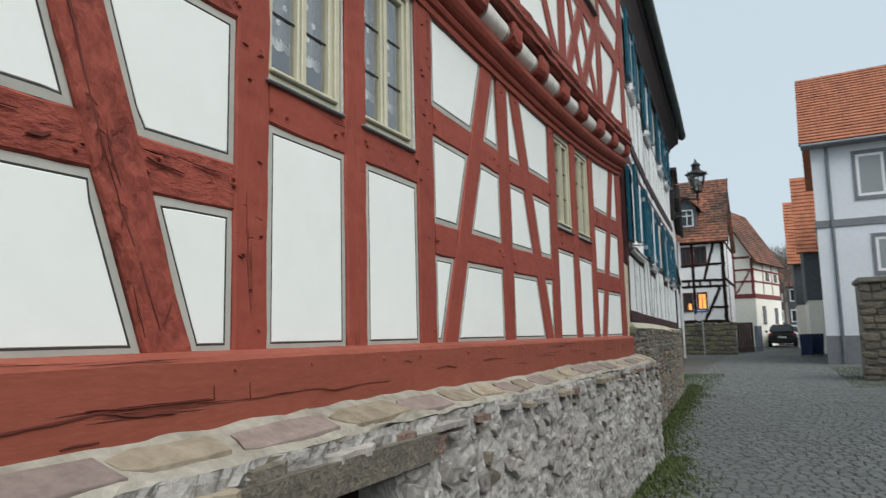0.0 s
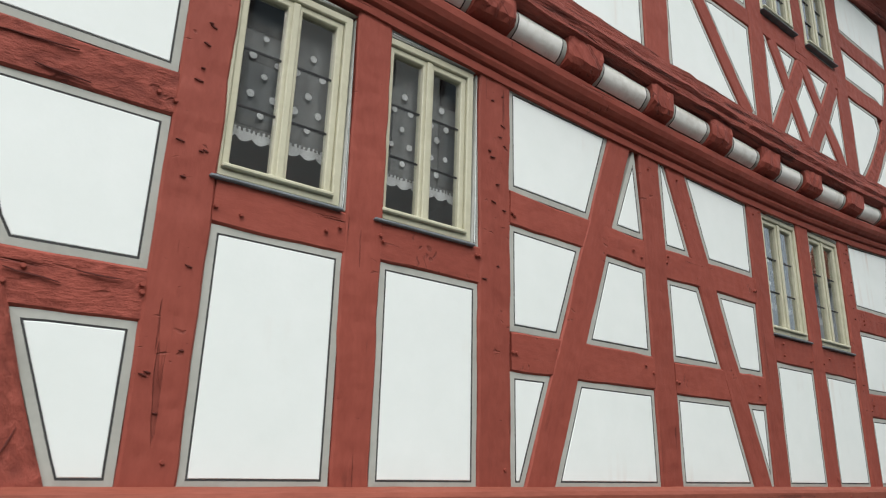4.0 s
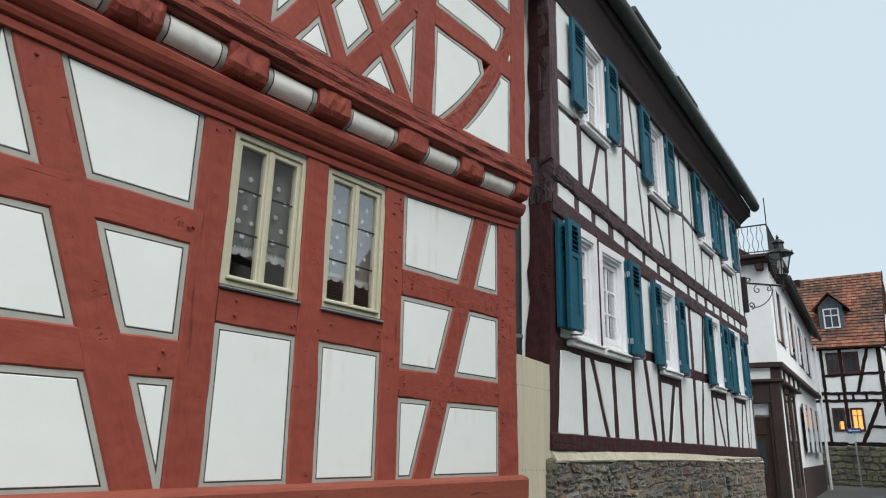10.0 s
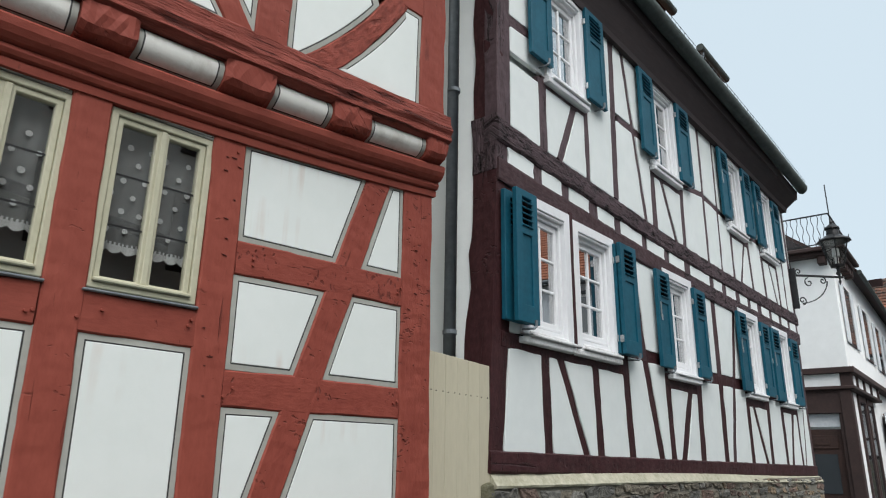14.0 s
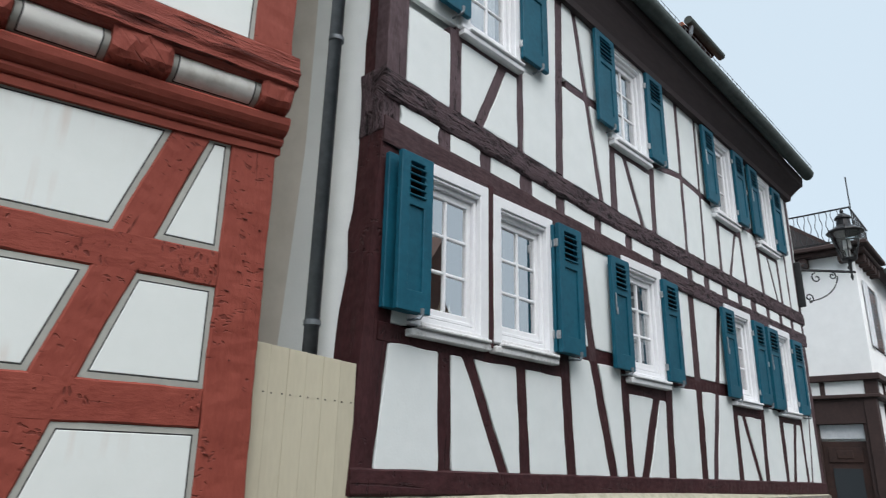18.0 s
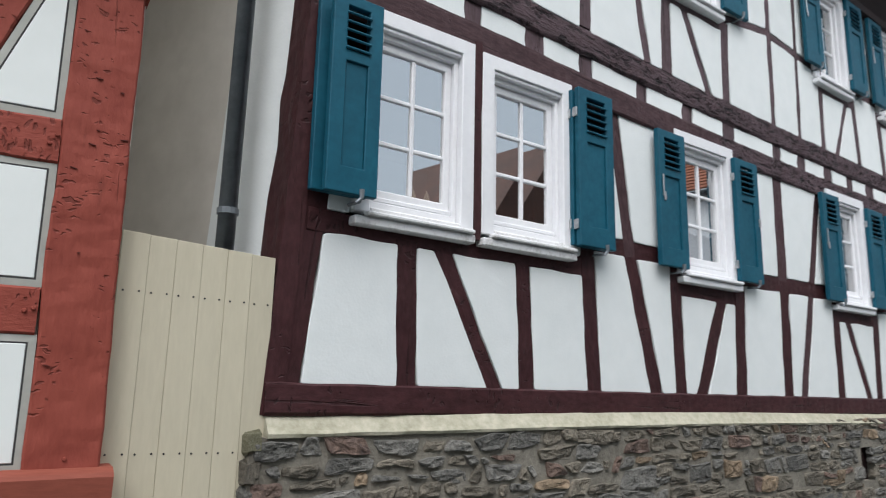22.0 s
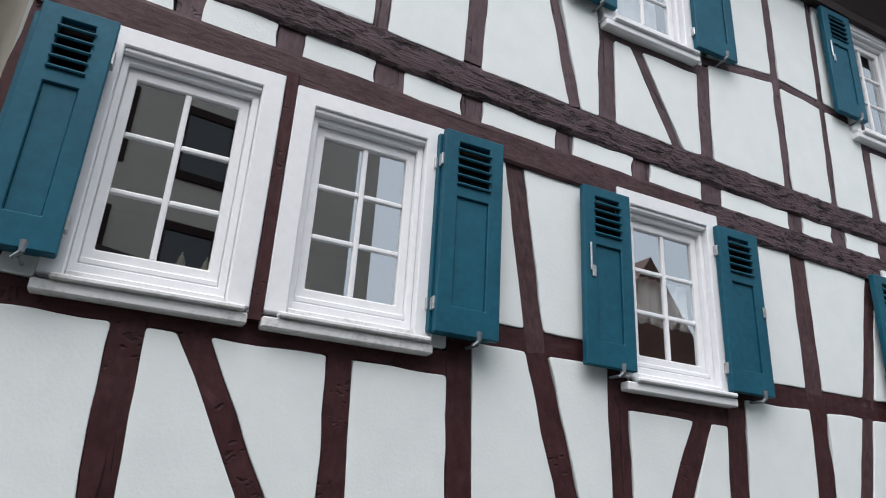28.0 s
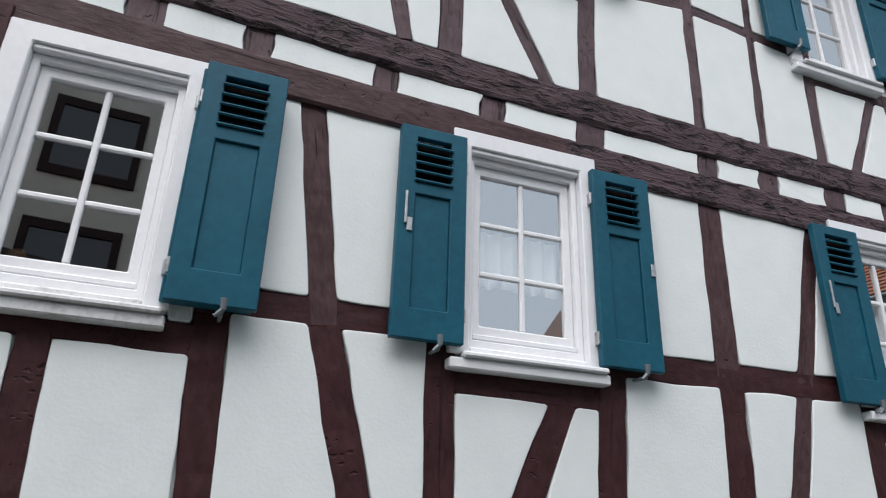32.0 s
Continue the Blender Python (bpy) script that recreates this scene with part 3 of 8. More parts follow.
for m in red_lower:
    seed += 1
    timber(kind_of(m), red_house, RED_NICKED if m in corner_bay else RED_GOUGED if m in left_bay and kind_of(m) != "post" else RED, m, 0.005 if m[0] < -0.9 and kind_of(m) == "brace" else 0.0 if kind_of(m) == "post" else -0.003, seed=seed)
outline = [(-1.9, SILL), (6.02, SILL)] + [(x, red_top(x)) for x in (6.02, 5.6, 5.0, 4.4, 3.6, 2.8, 2.2, 1.4, 0.5, -1.9)]
# the outline's top is bowed, so each bay is cut on its own straight top
for xa, xb in ((-1.9, -0.04), (-0.04, 1.215), (1.215, 3.408), (3.408, 4.67), (4.67, 5.97)):
    top = [(xb, red_top(xb)), (xa, red_top(xa))]
    for c in cells([(xa, SILL), (xb, SILL)] + top, red_lower, red_windows):
        bordered_panel(red_house, c, red_lower, -0.012)

JET = 0.12
U0 = 3.94
upper_left = [(-1.179, U0, -1.179, 5.75, 0.2), (0.023, U0, 0.023, 5.75, 0.2), (1.173, U0, 1.173, 5.75, 0.2), (2.304, U0 - 0.02, 2.299, 5.75, 0.225), (2.496, 4.95, 3.246, U0, 0.13, -0.02), (2.743, 4.70, 3.364, 4.70, 0.14)]
upper_mid = [(3.453, U0, 3.458, 5.75, 0.185), (4.756, U0, 4.771, 5.75, 0.195), (4.107, 4.72, 4.107, 5.75, 0.17), (3.542, 4.745, 4.672, 4.735, 0.17),
             (3.661, 4.66, 4.065, U0 - 0.02, 0.125), (4.087, 4.66, 4.617, U0 - 0.02, 0.13), (3.597, U0 - 0.02, 4.102, 4.66, 0.13), (4.077, U0 - 0.02, 4.613, 4.66, 0.135)]
upper_right = [(4.851, 4.742, 5.805, 4.752, 0.165), (4.851, 5.185, 5.805, 5.185, 0.17), (5.000, U0, 5.833, 5.15, 0.14, -0.085), (5.900, U0 + 0.05, 5.915, 5.75, 0.21)]
red_upper = upper_left + upper_mid + upper_right
upper_windows = [(3.547, 4.84, 4.018, 5.55), (4.196, 4.84, 4.657, 5.55)]
for m in red_upper:
    seed += 1
    timber(kind_of(m), red_house, RED_GOUGED if kind_of(m) == "brace" and m[4] > 0.136 else RED, m, JET if kind_of(m) == "post" else JET - 0.003, rough=0.006, seed=seed)
for xa, xb in ((-1.18, 0.02), (0.02, 1.173), (1.173, 2.3), (2.3, 3.457), (3.457, 4.76), (4.76, 5.915)):
    lo = lambda x: U0 + 0.6 * sag(x) - 0.005
    for c in cells([(xa, lo(xa)), (xb, lo(xb)), (xb, 5.75), (xa, 5.75)], red_upper, upper_windows):
        bordered_panel(red_house, c, red_upper, JET - 0.012)

# the dark house: its own plane, a little turned
TURN = 3.376
dark_house = house_base("half_timbered_house", 0, -0.307, TURN, "dark brown half-timbered house with off-white render and teal shutters")


def drop(u):
    return -0.18 * (1 - math.exp(-(max(u, 6.8) - 6.8) / 2.8)) - 0.035 * (1 - math.exp(-max(u - 8, 0) / 1.5))


def dark_sill(u):
    return 2.02 - 0.009 * (u - 6.8)


posts_a = [(6.752, 1.98, 6.955, 3.95, 0.175), (7.395, 2.0, 7.373, 2.73, 0.12), (8.185, 2.0, 8.155, 2.72, 0.116), (8.735, 2.0, 8.69, 2.9, 0.129), (8.69, 2.85, 8.67, 3.9, 0.12), (9.33, 1.99, 9.092, 2.9, 0.132), (9.098, 2.86, 8.952, 3.9, 0.115), (9.597, 1.98, 9.578, 2.86, 0.125)]
posts_b = [(10.335, 1.98, 10.392, 2.85, 0.14), (11.0, 1.97, 11.038, 2.9, 0.145), (11.022, 2.86, 11.037, 3.85, 0.142), (11.238, 1.97, 11.745, 3.82, 0.108), (11.885, 1.97, 11.885, 2.86, 0.13), (12.62, 1.96, 12.69, 2.85, 0.14)]
posts_c = [(13.285, 1.96, 13.29, 2.86, 0.14), (14.035, 1.95, 14.02, 2.85, 0.10), (14.62, 1.95, 14.61, 3.85, 0.14)]
braces_low = [(7.588, 2.72, 7.955, 2.0, 0.10), (10.143, 2.67, 9.835, 1.98, 0.136), (12.09, 2.66, 12.42, 1.95, 0.105), (13.80, 2.66, 13.535, 1.95, 0.12), (14.41, 2.80, 14.195, 1.94, 0.075)]
rails_low = [(6.83, 2.765, 8.69, 2.745, 0.115), (8.69, 2.915, 9.62, 2.905, 0.115), (9.55, 2.71, 10.43, 2.70, 0.11), (10.43, 2.86, 11.95, 2.875, 0.125), (11.885, 2.69, 12.68, 2.69, 0.115),
             (12.68, 2.835, 13.285, 2.825, 0.12), (13.285, 2.70, 14.03, 2.70, 0.12), (14.03, 2.83, 14.6, 2.83, 0.11)]
dark_lower = posts_a + posts_b + posts_c + rails_low + braces_low
low_windows = [(7.047, 2.80, 7.768, 3.905), (7.823, 2.80, 8.548, 3.88), (9.603, 2.783, 10.345, 3.855), (11.83, 2.77, 12.57, 3.83), (13.22, 2.75, 13.94, 3.81)]
studs = [(u, 4.02 + drop(u), u, 4.3 + drop(u), w) for u, w in ((6.86, 0.13), (7.335, 0.11), (7.765, 0.125), (8.25, 0.155), (8.703, 0.115), (9.268, 0.115), (9.803, 0.125), (10.343, 0.16), (11.057, 0.118),
         (11.467, 0.127), (11.945, 0.145), (12.37, 0.12), (12.81, 0.18), (13.29, 0.12), (13.76, 0.12), (14.2, 0.11), (14.63, 0.10))]
up_a = [(6.87, 4.4, 6.88, 6.2, 0.17), (7.42, 4.38, 7.42, 5.02, 0.13), (8.172, 4.34, 8.17, 5.05, 0.088), (8.687, 4.33, 8.765, 6.2, 0.112), (9.327, 4.29, 8.965, 6.2, 0.085, 0.008), (9.55, 4.28, 9.565, 4.95, 0.12)]
up_b = [(10.318, 4.25, 10.345, 4.95, 0.108), (11.02, 4.23, 11.055, 6.2, 0.082), (11.458, 4.22, 11.54, 6.2, 0.066), (11.89, 4.21, 11.975, 6.2, 0.088), (12.62, 4.23, 12.58, 4.9, 0.10), (13.2, 4.22, 13.16, 4.9, 0.11), (13.9, 4.22, 13.86, 4.9, 0.10), (14.24, 4.21, 14.2, 6.2, 0.08), (14.62, 4.2, 14.61, 6.2, 0.13)]
up_rails = [(6.96, 5.34, 7.45, 5.36, 0.10), (7.42, 5.005, 8.2, 4.995, 0.10), (8.84, 5.215, 9.55, 5.215, 0.085), (9.57, 4.905, 10.34, 4.90, 0.09), (10.34, 5.0, 11.0, 5.085, 0.068), (11.04, 5.075, 11.94, 4.985, 0.075), (11.93, 4.835, 12.6, 4.83, 0.09),
            (12.6, 5.0, 13.18, 4.99, 0.09), (13.2, 4.80, 13.9, 4.80, 0.09)]
up_braces = [(7.965, 4.97, 7.675, 4.37, 0.10, 0.01), (9.785, 4.88, 10.082, 4.25, 0.085), (12.425, 4.80, 12.135, 4.18, 0.078), (13.5, 4.77, 13.72, 4.2, 0.075)]
dark_upper = up_a + up_b + up_rails + up_braces
top_windows = [(7.45, 5.03, 8.17, 6.1), (9.53, 4.95, 10.28, 6.05), (11.78, 4.88, 12.5, 5.98), (13.15, 4.85, 13.88, 5.93)]
for group, mat, face in ((dark_lower, DARK, 0.0), (studs, DARK_UP, 0.008), (dark_upper, DARK_UP, 0.02)):
    for m in group:
        seed += 1
        timber(kind_of(m), dark_house, DARK_MID if mat == DARK and m[3] > 3.5 and m[0] > 7 else mat, m, face if kind_of(m) == "post" else face - 0.003, rough=0.006, chamfer=0.006, seed=seed)
timber("post", dark_house, DARK, (7.796, 2.79, 7.796, 3.93, 0.052), 0.031, chamfer=0.004, seed=77)
def hi(u):
    return 3.93 + 0.85 * drop(u)


# bays between the tall posts, whose axes lean: (foot, head) of each boundary, below and above
low_edges = [(6.83, 6.83), (8.73, 8.67), (9.597, 9.56), (10.335, 10.45), (11.885, 11.885), (12.62, 12.76), (13.285, 13.285), (14.035, 14.01), (14.69, 14.69)]
top_edges = [(6.83, 6.83), (7.42, 7.42), (8.172, 8.165), (8.687, 8.765), (9.55, 9.59), (10.318, 10.40), (11.02, 11.055), (11.893, 11.975), (12.62, 12.55), (13.2, 13.165), (13.9, 13.82), (14.69, 14.69)]
for (xa, xc), (xb, xd) in zip(low_edges, low_edges[1:]):
    for k, c in enumerate(cells([(xa, dark_sill(xa)), (xb, dark_sill(xb)), (xd, hi(xd)), (xc, hi(xc))], dark_lower, low_windows, rim=0.08)):
        render_panel(dark_house, c, -0.004, seed=k + xa)
for (xa, xc), (xb, xd) in zip(top_edges, top_edges[1:]):
    for k, c in enumerate(cells([(xa, 4.41 + drop(xa)), (xb, 4.41 + drop(xb)), (xd, 6.2), (xc, 6.2)], dark_upper, top_windows, rim=0.08)):
        render_panel(dark_house, c, 0.016, seed=k + xa)
stud_u = [m[0] for m in studs]
for k, (xa, xb) in enumerate(zip(stud_u, stud_u[1:])):
    a, b = 4.085, 4.235
    for c in cells([(xa, a + drop(xa)), (xb, a + drop(xb)), (xb, b + drop(xb)), (xa, b + drop(xa))], studs):
        hollow = []
        mid_u = sum(q[0] for q in c) / len(c)
        for p, q in zip(c, c[1:] + c[:1]):
            hollow.append(p)
            if abs(q[1] - p[1]) > abs(q[0] - p[0]):
                hollow.append(((p[0] + q[0]) / 2 + math.copysign(random.uniform(-0.004, 0.022), mid_u - p[0]), (p[1] + q[1]) / 2))
        render_panel(dark_house, hollow, 0.004, 0.022, seed=k + xa)

# ---- more materials ----
GROUND = grain(material("street_earth", (0.08, 0.08, 0.075)), (0.5, 12), (0.050, 0.050, 0.046), (0.095, 0.095, 0.088), 0.6, 0.02)
SETT = grain(material("basalt_sett", (0.09, 0.09, 0.09)), (6, 30), (0.058, 0.066, 0.064), (0.125, 0.135, 0.128), 0.4, 0.004, per_object=0.25, rough=(0.75, 0.5))
CREAM = grain(material("cream_window_paint", (0.6, 0.57, 0.4)), (5, 30), (0.47, 0.45, 0.325), (0.56, 0.54, 0.405), 0.12, 0.001, rough=(0.5, 0.35))
WHITE = grain(material("white_gloss_paint", (0.82, 0.83, 0.85)), (4, 24), (0.79, 0.795, 0.81), (0.86, 0.865, 0.875), 0.12, 0.0015, rough=(0.45, 0.3))
OLD_WHITE = grain(material("flaking_white_paint", (0.7, 0.7, 0.7)), (7, 40), (0.42, 0.41, 0.39), (0.74, 0.74, 0.74), 0.35, 0.003, low=0.3, high=0.5)
TEAL = grain(material("teal_shutter_paint", (0.01, 0.1, 0.14)), (3, 25), (0.0045, 0.070, 0.110), (0.0085, 0.106, 0.160), 0.12, 0.001, rough=(0.6, 0.45), per_object=0.05)
STEEL = grain(material("galvanised_steel", (0.5, 0.5, 0.5), 0.45, 0.9), (20, 60), (0.35, 0.36, 0.37), (0.58, 0.59, 0.6), 0.1, 0.001)
ZINC = grain(material("weathered_zinc", (0.16, 0.18, 0.19), 0.55, 0.35), (3, 18), (0.13, 0.152, 0.168), (0.225, 0.25, 0.27), 0.15, 0.002)
GREEN_ZINC = grain(material("mossy_gutter", (0.05, 0.06, 0.055), 0.7, 0.2), (3, 16), (0.030, 0.040, 0.036), (0.075, 0.092, 0.085), 0.3, 0.004)
IRON = grain(material("black_iron", (0.02, 0.02, 0.02), 0.5, 0.3), (12, 40), (0.012, 0.012, 0.013), (0.03, 0.03, 0.032), 0.2, 0.001)
GATE = grain(material("cream_gate_boards", (0.5, 0.48, 0.34)), (1.2, 8), (0.49, 0.45, 0.335), (0.56, 0.515, 0.39), 0.12, 0.002, spread=(6, 6, 1), per_object=0.05)
RUBBLE = grain(material("rubble_stone", (0.17, 0.16, 0.14)), (7, 48), (0.075, 0.066, 0.051), (0.25, 0.22, 0.17), 1.0, 0.03, per_object=0.3, low=0.36, high=0.66)
SLATE_STONE = grain(material("blue_grey_stone", (0.17, 0.17, 0.17)), (7, 48), (0.075, 0.073, 0.067), (0.25, 0.24, 0.212), 1.0, 0.03, per_object=0.3, low=0.36, high=0.66)
GREEN_STONE = grain(material("mossy_stone", (0.2, 0.2, 0.1)), (9, 40), (0.10, 0.105, 0.045), (0.27, 0.245, 0.17), 1.0, 0.03)
OCHRE_STONE = grain(material("ochre_stone", (0.3, 0.2, 0.1)), (7, 40), (0.11, 0.078, 0.05), (0.30, 0.225, 0.148), 1.0, 0.025, per_object=0.25)
RUST_STONE = grain(material("rusty_stone", (0.2, 0.12, 0.08)), (6, 40), (0.06, 0.042, 0.036), (0.23, 0.155, 0.12), 1.0, 0.03, per_object=0.25)
PALE_STONE = grain(material("limewashed_stone", (0.4, 0.38, 0.34)), (4, 22), (0.14, 0.13, 0.115), (0.36, 0.345, 0.315), 0.9, 0.025, per_object=0.25)
MORTAR = grain(material("grey_mortar", (0.2, 0.19, 0.17)), (3, 30), (0.135, 0.122, 0.098), (0.29, 0.268, 0.22), 0.9, 0.02)
PALE_MORTAR = grain(material("lime_mortar", (0.4, 0.39, 0.36)), (3, 24), (0.15, 0.145, 0.132), (0.40, 0.39, 0.365), 1.0, 0.03)
YELLOW_CAP = grain(material("lichened_mortar_ledge", (0.5, 0.46, 0.3)), (2.5, 20), (0.30, 0.285, 0.20), (0.53, 0.50, 0.39), 0.7, 0.012)
MOSSY = grain(material("mossy_ledge_stone", (0.3, 0.28, 0.2)), (3, 18), (0.15, 0.122, 0.08), (0.34, 0.29, 0.218), 0.8, 0.02, per_object=0.2)
# brown trim paint; also painted shade in openings and behind louvres
BROWN = grain(material("dark_brown_paint_and_gap_shade", (0.03, 0.015, 0.013)), (3, 16), (0.014, 0.0072, 0.0068), (0.027, 0.0135, 0.0125), 0.3, 0.004)
BROWN.node_tree.nodes["Principled BSDF"].inputs["Specular IOR Level"].default_value = 0.2
# warm, duller render: bounce light and shade of the gap put into its colour
GAP_WALL = grain(material("gap_bounce_render", (0.5, 0.49, 0.45)), (0.7, 5), (0.55, 0.52, 0.462), (0.68, 0.645, 0.58), 0.2, 0.004, fine=25)
ROOF_RED = grain(material("clay_roof_tile", (0.35, 0.12, 0.06)), (2, 16), (0.22, 0.075, 0.04), (0.46, 0.165, 0.08), 0.4, 0.01, per_object=0.2)
ROOF_OLD = grain(material("mossy_roof_tile", (0.2, 0.08, 0.05)), (0.5, 6), (0.035, 0.026, 0.02), (0.26, 0.098, 0.054), 0.5, 0.015, low=0.42, high=0.58)
rn_, rl_ = ROOF_OLD.node_tree.nodes, ROOF_OLD.node_tree.links
r_b, r_g, r_m, r_h = rn_["Principled BSDF"], rn_.new("ShaderNodeNewGeometry"), rn_.new("ShaderNodeMapRange"), rn_.new("ShaderNodeHueSaturation")
r_m.inputs["To Min"].default_value, r_m.inputs["To Max"].default_value = 0.62, 1.35
rl_.new(r_g.outputs["Random Per Island"], r_m.inputs["Value"]), rl_.new(r_m.outputs["Result"], r_h.inputs["Value"])
rl_.new(r_b.inputs["Base Color"].links[0].from_socket, r_h.inputs["Color"]), rl_.new(r_h.outputs["Color"], r_b.inputs["Base Color"])
# dark grey carries the rooms' lack of light in its colour
ROOM = material("room_shade_grey", (0.07, 0.07, 0.07), 0.9)


def glazing(name, least):
    """A window pane: clear glass that mirrors by at least the given share."""
    m = bpy.data.materials.new(name)
    m.use_nodes = True
    n, l = m.node_tree.nodes, m.node_tree.links
    n.remove(n["Principled BSDF"])
    clear, gloss, mix, fres, k = n.new("ShaderNodeBsdfTransparent"), n.new("ShaderNodeBsdfGlossy"), n.new("ShaderNodeMixShader"), n.new("ShaderNodeFresnel"), n.new("ShaderNodeMapRange")
    clear.inputs["Color"].default_value = (0.82, 0.85, 0.85, 1)
    gloss.inputs["Roughness"].default_value = 0.008
    fres.inputs["IOR"].default_value = 1.5
    k.inputs["To Min"].default_value, k.inputs["To Max"].default_value = least, 1.0
    l.new(fres.outputs["Fac"], k.inputs["Value"]), l.new(k.outputs["Result"], mix.inputs["Fac"])
    l.new(clear.outputs[0], mix.inputs[1]), l.new(gloss.outputs[0], mix.inputs[2])
    l.new(mix.outputs[0], n["Material Output"].inputs["Surface"])
    return m


TEAL.node_tree.nodes["Principled BSDF"].inputs["Specular IOR Level"].default_value = 0.25
OLD_GLASS = glazing("old_window_glass", 0.26)
GLASS = glazing("insulating_glass", 0.60)
CLEAR = bpy.data.materials.new("clear_glass_back")
CLEAR.use_nodes = True
c_t = CLEAR.node_tree.nodes.new("ShaderNodeBsdfTransparent")
c_t.inputs["Color"].default_value = (0.95, 0.96, 0.96, 1)
CLEAR.node_tree.links.new(c_t.outputs[0], CLEAR.node_tree.nodes["Material Output"].inputs["Surface"])


def pane(w, x0, z0, x1, z1, y, mat):
    """A sheet of glass 3 mm thick, mirroring on its outer face."""
    verts = [(x, y + dy, z) for dy in (random.uniform(-0.0006, 0.0006), 0.003) for x, z in ((x0, z0), (x1, z0), (x1, z1), (x0, z1))]
    ob = part("pane", mesh_of("pane", verts, [(0, 1, 2, 3), (7, 6, 5, 4), (0, 4, 5, 1), (1, 5, 6, 2), (2, 6, 7, 3), (3, 7, 4, 0)], [mat, CLEAR], [0, 1, 1, 1, 1, 1]), None, w)
    ob.visible_shadow = False
    return ob


LACE = material("white_lace", (0.8, 0.8, 0.8), 0.9)
NET = bpy.data.materials.new("thin_net")
NET.use_nodes = True
nn_, nl_ = NET.node_tree.nodes, NET.node_tree.links
n_b, n_t, n_m = nn_["Principled BSDF"], nn_.new("ShaderNodeBsdfTransparent"), nn_.new("ShaderNodeMixShader")
n_b.inputs["Base Color"].default_value = (0.75, 0.76, 0.76, 1)
n_m.inputs["Fac"].default_value = 0.30
nl_.new(n_t.outputs[0], n_m.inputs[1]), nl_.new(n_b.outputs[0], n_m.inputs[2])
nl_.new(n_m.outputs[0], nn_["Material Output"].inputs["Surface"])


def strip(name, house, mat, outline, x0, x1, lift=None, rough=0.0, step=0.08, seed=0, label=""):
    """A moulded beam: the closed outline (d, z) drawn along x, with the wall's sag and an uneven surface."""
    n = max(1, int((x1 - x0) / step))
    verts, uv, faces = [], [], []
    m = len(outline)
    run = [0.0]
    for a, b in zip(outline, outline[1:]):
        run.append(run[-1] + math.hypot(b[0] - a[0], b[1] - a[1]))
    for k in range(n + 1):
        x = x0 + (x1 - x0) * k / n
        dz = lift(x) if lift else 0.0
        for i, (d, z) in enumerate(outline):
            w = rough * noise.noise((x * 5, i * 3.7, seed)) + 0.5 * rough * noise.noise((x * 19, i * 5.1, seed))
            verts.append((x, -(d + w), z + dz + 0.7 * rough * noise.noise((x * 6, i * 2.3, seed + 9))))
            uv.append((x + seed, run[i]))
    for k in range(n):
        for i in range(m):
            a, b = k * m + i, k * m + (i + 1) % m
            faces.append((a, b, b + m, a + m))
    faces.append(tuple(range(m))[::-1]), faces.append(tuple(n * m + i for i in range(m)))
    me = mesh_of(name, verts, faces, mat, uv=uv)
    bm = bmesh.new()
    bm.from_mesh(me)
    bmesh.ops.recalc_face_normals(bm, faces=bm.faces[:])
    bm.to_mesh(me)
    bm.free()
    return part(name, me, None, house, label)


def grain_uv(bm, start, along=2):
    """Lays the wood's grain along one axis of a piece."""
    layer = bm.loops.layers.uv.new("UVMap")
    for f in bm.faces:
        for lp in f.loops:
            c = lp.vert.co
            lp[layer].uv = (c[along] + start, c.x + c.y if along == 2 else c.x + c.z)
    return bm


# ---- red house: sill, jetty, eave, side ----
FILL = grain(material("aged_beam_filler", (0.75, 0.73, 0.68)), (2.5, 14), (0.52, 0.49, 0.43), (0.80, 0.79, 0.745), 0.25, 0.004, low=0.28, high=0.52, fine=40)
strip("sill_beam", red_house, RED_SILL, [(-0.1, 1.47), (0.05, 1.47), (0.055, 1.69), (0.045, 1.705), (0.01, 1.72), (-0.1, 1.72)], -2.2, 6.10, rough=0.004, label="broad red sill beam with a long crack")
strip("top_plate", red_house, RED, [(-0.1, 3.39), (0.010, 3.39), (0.014, 3.424), (0.006, 3.431), (0.028, 3.437), (0.037, 3.455), (0.034, 3.472), (0.026, 3.478), (0.052, 3.486), (0.072, 3.504), (0.086, 3.53), (0.091, 3.562), (0.078, 3.576), (-0.1, 3.58)], -2.2, 6.055, sag, 0.003, seed=2, label="moulded red wall plate")
strip("jetty_beam", red_house, RED_ROUGH, [(-0.1, 3.735), (0.12, 3.735), (0.155, 3.76), (0.15, 3.80), (0.165, 3.825), (0.15, 3.87), (0.145, 3.93), (0.12, 3.95), (-0.1, 3.95)], -2.2, 6.045, lambda x: 0.75 * sag(x), 0.010, 0.05, seed=5, label="weathered red jetty beam with deep cracks")
# beam ends between the storeys: (centre, half width), and the plaster fillers between them
beam_ends = [(-1.900, 0.115), (-1.299, 0.115), (-0.698, 0.115), (-0.097, 0.115), (0.499, 0.115), (1.098, 0.117), (1.682, 0.117), (2.304, 0.098), (2.879, 0.112), (3.441, 0.120), (4.000, 0.117), (4.662, 0.133), (5.290, 0.132), (5.949, 0.086)]


def ledge_z(x):
    return 0.96 * sag(x)


